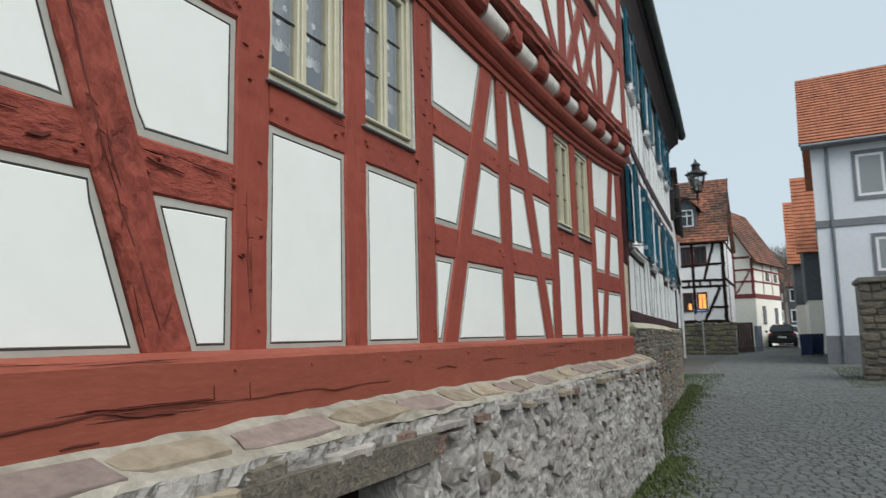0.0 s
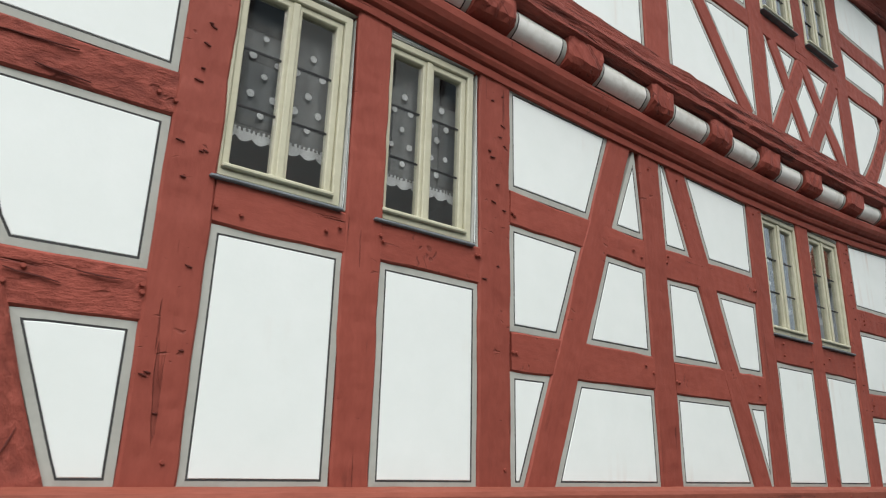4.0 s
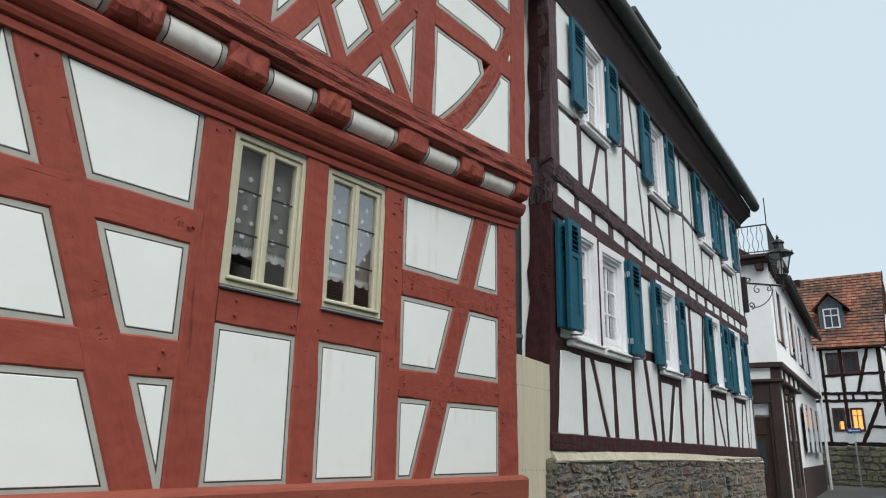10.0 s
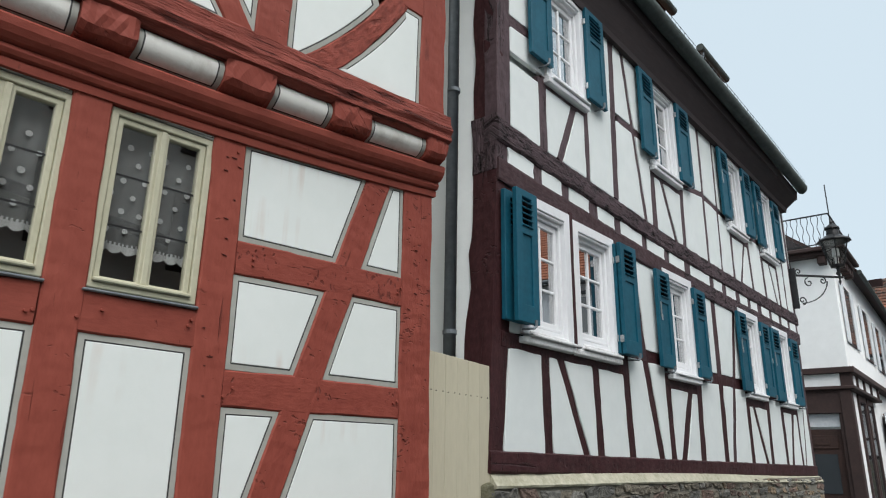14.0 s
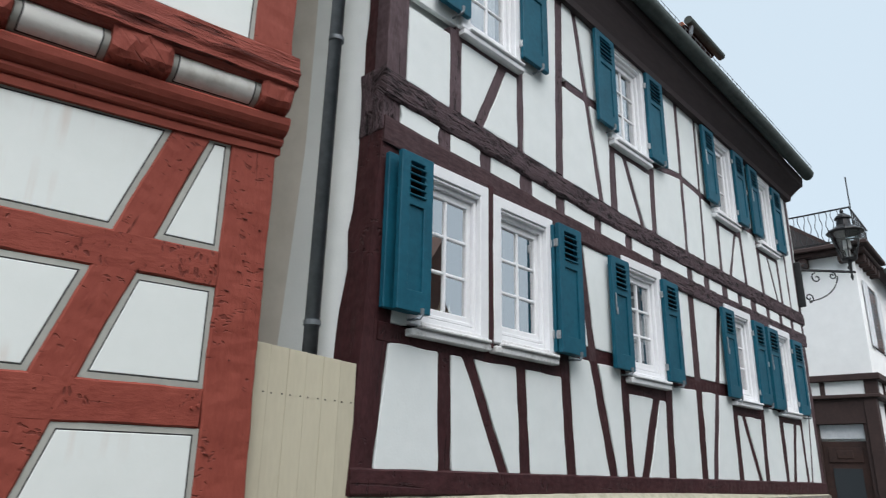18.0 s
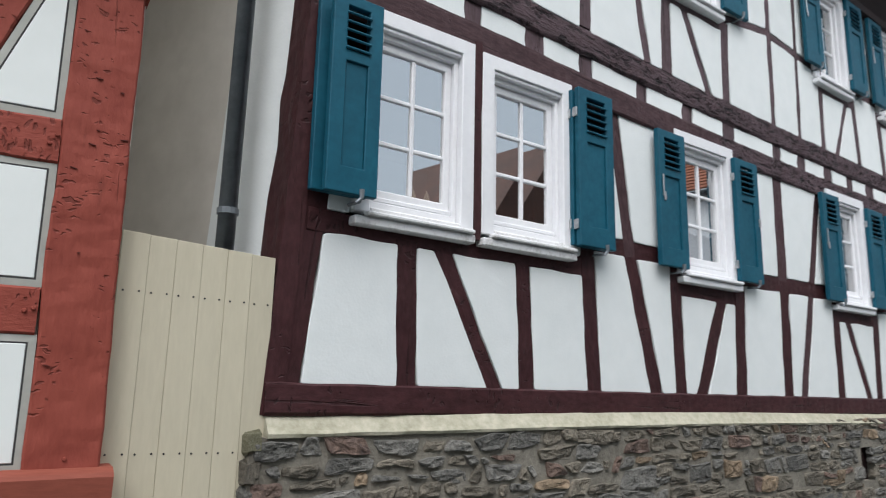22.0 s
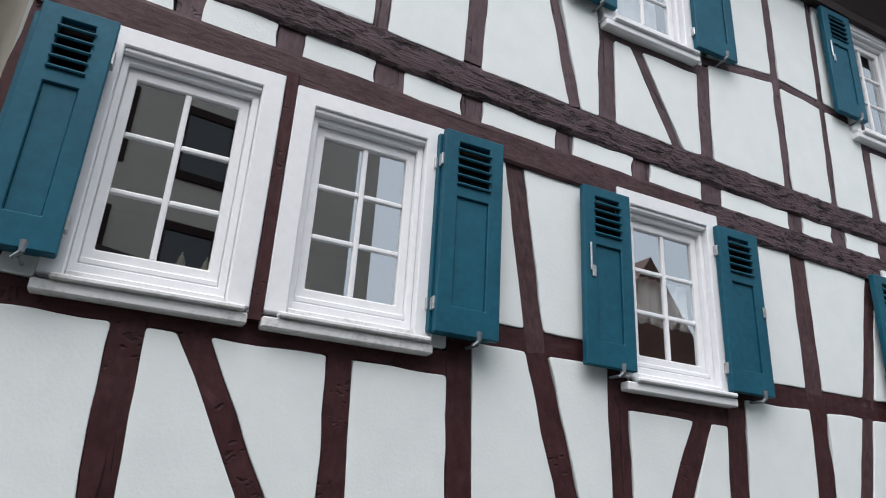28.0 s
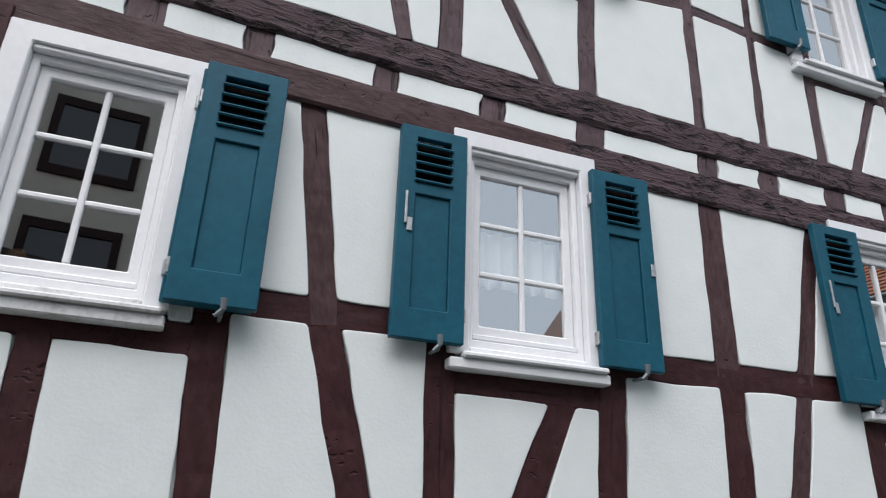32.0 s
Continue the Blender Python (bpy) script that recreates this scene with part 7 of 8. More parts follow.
part("roof", mesh_of("roof", [(1.9, -0.28, 6.72), (12.7, -0.28, 6.37), (12.7, 3.0, 9.0), (1.9, 3.0, 9.3), (1.9, -0.28, 6.82), (12.7, -0.28, 6.47), (12.7, 3.0, 9.12), (1.9, 3.0, 9.42)],
     [(0, 1, 2, 3)[::-1], (4, 5, 6, 7), (0, 4, 5, 1)[::-1], (1, 5, 6, 2)[::-1], (2, 6, 7, 3)[::-1], (3, 7, 4, 0)[::-1]], TRIM), None, H, "dark eave and tiled roof slope")
part("street_gutter", tube_bm([(1.9, -0.33, 6.74), (12.7, -0.33, 6.39)], 0.055, 10), GREEN_ZINC, H)
part("gutter_pipe", tube_bm([(12.45, -0.1, 6.1), (12.4, -0.08, 0.5)], 0.05, 8), PAINT_W, H)
rail = part("railing", box_bm([(-0.12, -0.10, 7.78, 1.9, -0.07, 7.81), (-0.12, -0.07, 7.78, -0.09, 5.2, 7.81), (-0.12, -0.10, 7.05, 1.9, -0.07, 7.07), (-0.12, -0.07, 7.05, -0.09, 5.2, 7.07)]), IRON, H, "thin iron terrace railing with wavy bars")
for k in range(44):
    y = 0.05 + k * 0.115
    part("bar", tube_bm([(-0.105, y + 0.022 * math.sin(j * 1.05) * (1 if k % 2 else -1), 6.95 + j * 0.07) for j in range(13)], 0.008, 4), IRON, rail)
for k in range(15):
    x = 0.08 + k * 0.115
    part("bar", tube_bm([(x + 0.022 * math.sin(j * 1.05) * (1 if k % 2 else -1), -0.085, 6.95 + j * 0.07) for j in range(13)], 0.008, 4), IRON, rail)
part("corner_pole", tube_bm([(0.35, -0.05, 6.95), (0.35, -0.05, 8.7)], 0.014, 6), IRON, rail)
part("corner_pole", tube_bm([(-0.1, 3.2, 6.95), (-0.1, 3.2, 8.5)], 0.013, 6), IRON, rail)


# ---- far end of the lane ----
def tiled_roof(parent, mat, corners, name="roof"):
    """A roof slope over four corners (eave left, eave right, ridge right, ridge left) with overlapping tile courses."""
    a, b, c, d = (Vector(p) for p in corners)
    n = max(4, int((d - a).length / 0.22))
    nor = (b - a).cross(d - a).normalized()
    cols = max(4, int((b - a).length / 0.22))
    verts, faces = [], []
    for k in range(n):
        for j in range(cols):
            s0, s1, t0, t1 = j / cols, (j + 0.94) / cols, k / n, (k + 1.08) / n
            q = [a.lerp(b, s0).lerp(d.lerp(c, s0), t0), a.lerp(b, s1).lerp(d.lerp(c, s1), t0), a.lerp(b, s1).lerp(d.lerp(c, s1), t1), a.lerp(b, s0).lerp(d.lerp(c, s0), t1)]
            up = random.uniform(0.0, 0.008)
            base = len(verts)
            verts += [tuple(q[0] + nor * (0.05 + up)), tuple(q[1] + nor * (0.05 + up)), tuple(q[2] + nor * 0.015), tuple(q[3] + nor * 0.015), tuple(q[0] + nor * 0.01), tuple(q[1] + nor * 0.01)]
            faces += [(base, base + 1, base + 2, base + 3), (base + 4, base + 5, base + 1, base)]
    base = len(verts)
    verts += [tuple(p) for p in (a, b, c, d)] + [tuple(p - nor * 0.08) for p in (a, b, c, d)]
    faces += [(base, base + 1, base + 2, base + 3), (base + 7, base + 6, base + 5, base + 4), (base, base + 4, base + 5, base + 1), (base + 1, base + 5, base + 6, base + 2), (base + 3, base + 2, base + 6, base + 7), (base, base + 3, base + 7, base + 4)]
    return part(name, mesh_of(name, verts, faces, mat), None, parent)


WARM = bpy.data.materials.new("lamp_lit_pane")
WARM.use_nodes = True
wb = WARM.node_tree.nodes["Principled BSDF"]
wb.inputs["Base Color"].default_value = (0.8, 0.5, 0.2, 1)
wb.inputs["Emission Color"].default_value, wb.inputs["Emission Strength"].default_value = (1.0, 0.34, 0.06, 1), 0.6
# pane with the grey sky's reflection put into its base colour
SKY_PANE = material("sky_grey_pane", (0.30, 0.32, 0.33), 0.12)
fh = tagged(new("half_timbered_house"), "half-timbered house with an old tiled roof and a lamp-lit window", "house")
fh.matrix_world = pose(40.0, 0.63, 0, 0, 0, 0)
# local: front is x = 0, y to the left of the lane
FRAME_BROWN = grain(material("red_brown_frame_paint", (0.07, 0.025, 0.02)), (4, 20), (0.045, 0.016, 0.014), (0.085, 0.03, 0.024), 0.2, 0.002)
part("wall", box_bm([(0.0, 0.45, 0.5, 7, 5.4, 6.9)]), PAINT_W, fh, "white rendered infill")
for m in ((0.56, 2.2, 0.56, 6.9, 0.2), (2.18, 2.2, 2.18, 6.9, 0.16), (3.0, 2.4, 3.0, 6.9, 0.14), (1.73, 2.24, 0.80, 4.2, 0.17), (1.0, 6.75, 1.62, 4.65, 0.15), (4.4, 2.2, 4.4, 6.9, 0.16),
          (0.42, 4.63, 5.4, 4.66, 0.15), (0.42, 4.29, 5.4, 4.31, 0.14), (0.42, 2.3, 5.4, 2.3, 0.2), (0.42, 5.58, 3.0, 5.48, 0.13), (0.42, 3.1, 1.4, 3.1, 0.13), (0.42, 6.82, 5.4, 6.85, 0.22),
          (1.3, 4.3, 1.3, 4.66, 0.12), (1.85, 4.3, 1.85, 4.66, 0.12), (2.45, 4.3, 2.45, 4.66, 0.12)):
    ob = timber(kind_of(m), fh, BROWN, m, 0.03, 0.05, 0.012)
    ob.matrix_local = Matrix(((0, 1, 0, 0), (1, 0, 0, 0), (0, 0, 1, 0), (0, 0, 0, 1)))
for y0, y1, z0, z1, lit in ((1.40, 2.08, 5.55, 6.6, 0), (2.24, 2.80, 5.55, 6.6, 0), (1.50, 2.06, 2.88, 3.97, 1), (2.28, 2.82, 2.88, 3.97, 2)):
    ym, zm = (y0 + y1) / 2, z0 + (z1 - z0) * 0.66
    w = part("window", box_bm([(-0.06, y0, z0, -0.01, y0 + 0.09, z1), (-0.06, y1 - 0.09, z0, -0.01, y1, z1), (-0.06, y0 + 0.091, z1 - 0.1, -0.01, y1 - 0.091, z1), (-0.06, y0 + 0.091, z0, -0.01, y1 - 0.091, z0 + 0.1)], 0.004), FRAME_BROWN, fh, "red-brown painted window frame")
    part("glazing_bar", box_bm([(-0.045, ym - 0.022, z0 + 0.101, -0.024, ym + 0.022, zm - 0.016), (-0.045, y0 + 0.091, zm - 0.015, -0.024, y1 - 0.091, zm + 0.015), (-0.045, ym - 0.015, zm + 0.016, -0.024, ym + 0.015, z1 - 0.101)], 0.003), FRAME_BROWN, w)
    part("pane", box_bm([(-0.022, y0 + 0.09, z0 + 0.1, -0.008, y1 - 0.09, z1 - 0.1)]), WARM if lit == 1 else DARKPANE, w, "warm lamp-lit pane" if lit == 1 else "")
    if lit == 2:
        part("lit_strip", box_bm([(-0.0235, y0 + 0.1, z0 + 0.1, -0.0225, y0 + 0.30, z0 + 0.46)]), WARM, w, "lamp glow in a lower corner of the window")
tiled_roof(fh, ROOF_OLD, [(-0.35, 5.6, 6.85), (-0.35, 0.17, 6.8), (3.0, 0.22, 11.0), (3.0, 5.6, 11.05)])
tiled_roof(fh, ROOF_OLD, [(6.6, 0.17, 6.8), (6.6, 5.6, 6.85), (3.0, 5.6, 11.05), (3.0, 0.22, 11.0)])
part("gable", mesh_of("gable", [(0, 0.445, 6.85), (6.3, 0.445, 6.85), (3.0, 0.445, 10.9), (0, 0.55, 6.85), (6.3, 0.55, 6.85), (3.0, 0.55, 10.9)], [(0, 1, 2), (5, 4, 3), (0, 3, 4, 1), (1, 4, 5, 2), (2, 5, 3, 0)], PAINT_W), None, fh)
part("verge_board", mesh_of("verge_board", [(x, y, z) for y in (0.16, 0.20) for x, z in ((-0.4, 6.62), (3.0, 10.86), (3.0, 11.06), (-0.4, 6.84))], [(0, 1, 2, 3), (7, 6, 5, 4), (0, 4, 5, 1), (1, 5, 6, 2), (2, 6, 7, 3), (3, 7, 4, 0)], BROWN), None, fh, "dark verge board of the gable")
SLATE = grain(material("slate_cladding", (0.06, 0.065, 0.075)), (5, 20), (0.05, 0.06, 0.068), (0.095, 0.11, 0.12), 0.4, 0.01)
dm = part("dormer", mesh_of("dormer", [(x, y, z) for x in (0.45, 2.2) for y, z in ((1.86, 7.6), (2.94, 7.6), (2.94, 9.0), (2.40, 9.55), (1.86, 9.0))], [(0, 1, 2, 3, 4)[::-1], (5, 6, 7, 8, 9), (0, 1, 6, 5), (1, 2, 7, 6), (2, 3, 8, 7), (3, 4, 9, 8), (4, 0, 5, 9)], SLATE), None, fh, "slate-clad gabled dormer")
part("dormer_window", plate_bm([2.02, 2.09, 2.355, 2.405, 2.67, 2.74], [7.86, 7.93, 8.47, 8.53, 8.80, 8.87], [(1, 1), (3, 1), (1, 3), (3, 3)], -0.02, 0.02, 0.004), GREY_SH, dm).matrix_local = Matrix(((0, 1, 0, 0.425), (1, 0, 0, 0), (0, 0, 1, 0), (0, 0, 0, 1)))
for a, b in ((2.09, 2.355), (2.405, 2.67)):
    for c, d in ((7.93, 8.47), (8.53, 8.80)):
        part("pane", box_bm([(0.425, a, c, 0.444, b, d)]), DARKPANE, dm)
for s_, y_ in ((-1, 1.60), (1, 3.20)):
    quad = [(0.2, y_, 8.82), (0.2, 2.40, 9.66), (2.4, 2.40, 9.66), (2.4, y_, 8.82)]
    part("dormer_roof", mesh_of("dormer_roof", [(x, y, z + d) for d in (0.0, 0.08) for x, y, z in quad], [(0, 1, 2, 3), (7, 6, 5, 4), (0, 4, 5, 1), (1, 5, 6, 2), (2, 6, 7, 3), (3, 7, 4, 0)], ROOF_OLD), None, dm, "red tiled dormer slope")
part("chimney", box_bm([(2.6, 4.0, 9.6, 3.3, 4.7, 11.0)], 0.02), BROWN, fh)
part("side_wall_timber", box_bm([(0.0, 0.42, 4.56, 7.0, 0.446, 4.74), (1.8, 0.42, 2.2, 2.0, 0.446, 6.8), (0.0, 0.42, 6.75, 6.3, 0.446, 6.95), (2.9, 0.40, 6.95, 3.1, 0.44, 10.5)]), BROWN, fh)

garden_wall = tagged(new("stone_wall"), "low mossy rubble garden wall", "wall")
garden_wall.matrix_world = pose(37.2, 0.60, 0, 0, 0, 90)
part("core", box_bm([(0, -0.25, 0.4, 3.4, 0.25, 2.15)], 0.03), MORTAR, garden_wall)
MOSS_STONES = [stone_shape(k + 20, GREEN_STONE if k % 2 else RUBBLE) for k in range(6)]
rubble(garden_wall, 0.0, 3.3, 0.5, 2.2, 0.26, 0.22, 0.42, lambda: random.choice(MOSS_STONES), None, 120, 0.05)
sign = tagged(new("traffic_sign"), "blue one-way sign on a grey post", "sign")
part("post", tube_bm([(36.4, 2.12, 0.45), (36.4, 2.14, 2.95)], 0.035, 8), STEEL, sign)
BLUE = material("sign_blue", (0.02, 0.09, 0.32), 0.4)
WSIGN = material("sign_white", (0.75, 0.75, 0.75), 0.4)
part("plate", box_bm([(36.34, 1.86, 2.74, 36.36, 2.41, 2.93)], 0.004), BLUE, sign)
part("arrow", mesh_of("arrow", [(36.335, y, z) for y, z in ((2.36, 2.835), (2.25, 2.895), (2.25, 2.86), (1.92, 2.86), (1.92, 2.81), (2.25, 2.81), (2.25, 2.775))], [tuple(range(7))], WSIGN), None, sign)
part("round_plate", tube_bm([(36.365, 2.30, 2.50), (36.38, 2.30, 2.50)], 0.21, 20), WSIGN, sign, "pale back of a round sign")
bin_gate = tagged(new("board_gate"), "dark brown board gate beside the garden wall", "gate")
for k in range(6):
    part("board", box_bm([(40.2, -0.1 + k * 0.14, 0.5, 40.25, 0.03 + k * 0.14, 2.2)], 0.004), DOOR_WOOD, bin_gate)
BLUE_BOARD = grain(material("blue_grey_board_paint", (0.14, 0.18, 0.23)), (4, 20), (0.11, 0.145, 0.19), (0.16, 0.20, 0.25), 0.2, 0.002)
blue_gate = tagged(new("board_gate"), "blue-grey board gate beside the white house", "gate")
for k in range(3):
    part("board", box_bm([(41.6, -0.50 + k * 0.13, 0.5, 41.65, -0.38 + k * 0.13, 2.0)], 0.004), BLUE_BOARD, blue_gate)

# white house with red timbers further on, its corner towards the lane
h5 = tagged(new("half_timbered_house"), "white house with dark red timbers and a steep old roof", "house")
h5.matrix_world = pose(52.0, 0.0, 0, 0, 0, -14.5)
RED5 = material("far_red_timber", (0.16, 0.03, 0.03), 0.8)
CREAMW = grain(material("cream_wall_paint", (0.72, 0.70, 0.6)), (0.5, 4), (0.70, 0.68, 0.60), (0.80, 0.78, 0.70), 0.1, 0.004)
part("wall", box_bm([(0, 0, 0.5, 6.5, 4.6, 6.9)]), CREAMW, h5)
across = Matrix(((0, 1, 0, 0), (1, 0, 0, 0), (0, 0, 1, 0), (0, 0, 0, 1)))
for m in ((-0.05, 4.2, 4.6, 4.2, 0.32), (-0.05, 5.25, 4.6, 5.25, 0.13), (-0.05, 6.1, 4.6, 6.1, 0.13), (0.09, 4.3, 0.09, 6.9, 0.2), (1.35, 4.3, 1.35, 7.6, 0.15), (2.7, 4.3, 2.7, 8.0, 0.15), (0.25, 6.0, 1.25, 4.4, 0.13), (1.5, 4.4, 2.6, 6.1, 0.13), (0.2, 7.0, 4.4, 7.0, 0.15)):
    timber(kind_of(m), h5, RED5, m, 0.03, 0.05, 0.01).matrix_local = across
for m in ((0.0, 4.2, 6.5, 4.2, 0.32), (0.22, 5.25, 6.5, 5.25, 0.12), (0.22, 6.1, 6.5, 6.1, 0.12), (2.2, 4.35, 2.2, 6.6, 0.14), (4.4, 4.35, 4.4, 6.6, 0.14), (6.4, 4.35, 6.4, 6.6, 0.16)):
    timber(kind_of(m), h5, RED5, m, 0.03, 0.05, 0.01)
part("gable", mesh_of("gable", [(0.0, 0, 6.9), (0.0, 4.6, 6.9), (0.0, 2.3, 10.7), (6.5, 0, 6.9), (6.5, 4.6, 6.9), (6.5, 2.3, 10.7)], [(0, 1, 2)[::-1], (3, 4, 5), (0, 3, 4, 1), (1, 4, 5, 2), (2, 5, 3, 0)], CREAMW), None, h5)
tiled_roof(h5, ROOF_OLD, [(-0.35, -0.35, 6.55), (6.8, -0.35, 6.55), (6.8, 2.3, 10.95), (-0.35, 2.3, 10.95)])
tiled_roof(h5, ROOF_OLD, [(6.8, 4.95, 6.55), (-0.35, 4.95, 6.55), (-0.35, 2.3, 10.95), (6.8, 2.3, 10.95)])
for xa, za, zb in ((1.5, 2.2, 3.5), (4.6, 2.2, 3.4), (2.9, 5.4, 6.0), (5.0, 5.4, 6.0)):
    w = part("window", box_bm([(xa, -0.05, za, xa + 0.75, 0.0, zb)], 0.01), FRAME_BROWN, h5)
    part("pane", box_bm([(xa + 0.08, -0.056, za + 0.08, xa + 0.67, -0.051, zb - 0.08)]), DARKPANE, w)

# slate-grey house that closes the lane
end_house = tagged(new("gabled_house"), "slate-grey clad house at the lane's end", "house")
end_house.matrix_world = pose(66.0, -3.3, 0, 0, 0, 0)
part("wall", box_bm([(0, -2.0, 0.5, 6, 2.6, 5.6)]), SLATE, end_house)
tiled_roof(end_house, ROOF_OLD, [(-0.3, 2.9, 5.5), (-0.3, -2.3, 5.5), (3.0, -2.3, 8.4), (3.0, 2.9, 8.4)])
for ya, za in ((0.25, 2.4), (1.5, 2.4), (0.25, 4.2), (1.5, 4.2)):
    w = part("window", box_bm([(-0.05, ya, za, 0.0, ya + 0.7, za + 1.1)], 0.01), WHITE, end_house)
    part("pane", box_bm([(-0.056, ya + 0.09, za + 0.09, -0.051, ya + 0.61, za + 1.01)]), DARKPANE, w)

# ---- the other side of the lane ----
GREYWALL = grain(material("pale_blue_render", (0.55, 0.58, 0.62)), (0.6, 6), (0.72, 0.76, 0.80), (0.80, 0.835, 0.87), 0.1, 0.003, fine=20)
GREYBASE = grain(material("grey_base_paint", (0.2, 0.21, 0.23)), (0.8, 6), (0.17, 0.18, 0.20), (0.23, 0.24, 0.26), 0.1, 0.003)
gh = tagged(new("terraced_house"), "pale blue-grey rendered house with a red tiled roof", "house")
gh.matrix_world = pose(27.0, -2.97, 0, 0, 0, -3)
part("wall", box_bm([(0, -7.0, 1.5, 9.0, 0, 8.75)]), GREYWALL, gh)
part("base", box_bm([(-0.012, -7.0, 0.4, 9.0, 0.012, 1.499)]), GREYBASE, gh)
part("string_course", box_bm([(-0.04, -7.0, 5.45, 9.0, 0.04, 5.72)], 0.01), GREYBASE, gh)
for y, z0, z1 in ((-2.3, 6.5, 8.05), (-2.68, 3.75, 4.98), (-5.0, 6.5, 8.05), (-5.0, 3.55, 5.05)):
    w = part("window", box_bm([(-0.035, y - 0.12, z0 - 0.14, -0.004, y + 1.0, z0), (-0.035, y - 0.12, z1, -0.004, y + 1.0, z1 + 0.14), (-0.035, y - 0.12, z0 + 0.001, -0.004, y, z1 - 0.001), (-0.035, y + 0.88, z0 + 0.001, -0.004, y + 1.0, z1 - 0.001)], 0.004), GREYBASE, gh, "grey window surround")
    part("frame", box_bm([(-0.02, y + 0.001, z0 + 0.001, 0.0, y + 0.1, z1 - 0.001), (-0.02, y + 0.78, z0 + 0.001, 0.0, y + 0.879, z1 - 0.001), (-0.02, y + 0.101, z0 + 0.001, 0.0, y + 0.779, z0 + 0.1), (-0.02, y + 0.101, z1 - 0.1, 0.0, y + 0.779, z1 - 0.001)], 0.004), WHITE, w)
    part("pane", box_bm([(-0.006, y + 0.1, z0 + 0.1, -0.0015, y + 0.78, z1 - 0.1)]), SKY_PANE, w)
tiled_roof(gh, ROOF_RED, [(-0.4, 0.35, 8.6), (-0.4, -7.2, 8.6), (3.6, -7.2, 12.45), (3.6, 0.35, 12.35)])
tiled_roof(gh, ROOF_RED, [(9.2, -7.2, 8.6), (9.2, 0.35, 8.6), (3.6, 0.35, 12.35), (3.6, -7.2, 12.45)])
part("eave_board", box_bm([(-0.38, -7.1, 8.45, 0.0, 0.3, 8.55)]), GREYBASE, gh)
part("downpipe", tube_bm([(-0.06, -0.52, 8.5), (-0.06, -0.52, 0.45)], 0.06, 8), ZINC, gh)
part("gutter", tube_bm([(-0.42, 0.3, 8.52), (-0.42, -7.1, 8.52)], 0.07, 8), ZINC, gh)
for x0, y0, w_, e, r, lab, mat in ((37.5, -2.78, 5.0, 6.0, 9.8, "dark slate-clad gabled house", SLATE), (44.0, -2.42, 6.0, 6.0, 9.6, "narrow weathered gabled house", SLATE)):
    hh = tagged(new("gabled_house"), lab, "house")
    hh.matrix_world = pose(x0, y0, 0, 0, 0, 0)
    part("wall", box_bm([(0, -6, 3.2, w_, 0, e)]), mat, hh)
    part("lower_wall", box_bm([(0.02, -6, 0.5, w_ + 0.02, -0.05, 3.199)]), CREAMW, hh)
    part("gable", mesh_of("gable", [(0, 0, e), (1.6, 0, r - 0.1), (w_, 0, e), (0, -0.2, e), (1.6, -0.2, r - 0.1), (w_, -0.2, e)], [(0, 1, 2), (5, 4, 3), (0, 3, 4, 1), (1, 4, 5, 2), (2, 5, 3, 0)], mat), None, hh)
    tiled_roof(hh, ROOF_RED, [(-0.25, 0.3, e - 0.4), (-0.25, -2.6, e - 0.4), (1.6, -2.6, r), (1.6, 0.3, r)])
sw = tagged(new("stone_wall"), "tall old rubble boundary wall", "wall")
sw.matrix_world = pose(19.0, -3.42, 0, 0, 0, -90)
part("core", box_bm([(0, -0.3, 0.35, 5, 1.2, 2.9)], 0.04), MORTAR, sw)
rubble(sw, 0.0, 5.0, 0.4, 2.9, -0.3, 0.2, 0.42, lambda: random.choice(GREYS), None, 200, 0.04)
part("coping", box_bm([(-0.06, -0.4, 2.9, 5, 1.3, 3.04)], 0.03, 2), MORTAR, sw)
BIN = material("blue_bin_plastic", (0.015, 0.03, 0.09), 0.4)
for k, (bx, by) in enumerate(((34.3, -2.50), (34.75, -2.95))):
    b = tagged(new("wheelie_bin"), "dark blue plastic wheelie bin", "bin", "bins in the lane")
    b.matrix_world = pose(bx, by, ground_z(bx), 0, 0, 5 * k)
    bm = box_bm([(-0.28, -0.28, 0.08, 0.28, 0.28, 0.95)], 0.03, 2)
    for v in bm.verts:
        s = 0.8 + 0.2 * v.co.z / 0.95
        v.co.x *= s
        v.co.y *= s
    part("body", bm, BIN, b)
    part("lid", box_bm([(-0.31, -0.31, 0.952, 0.32, 0.31, 1.03)], 0.03, 2), BIN, b)
    for y in (-0.24, 0.2):
        bm = bmesh.new()
        bmesh.ops.create_cone(bm, cap_ends=True, segments=14, radius1=0.1, radius2=0.1, depth=0.05, matrix=pose(0.25, y + 0.02, 0.1, 90, 0, 0))
        part("wheel", bm, IRON, b)
LENS = material("red_lens", (0.25, 0.01, 0.01), 0.3)
TYRE = material("tyre", (0.02, 0.02, 0.02), 0.9)


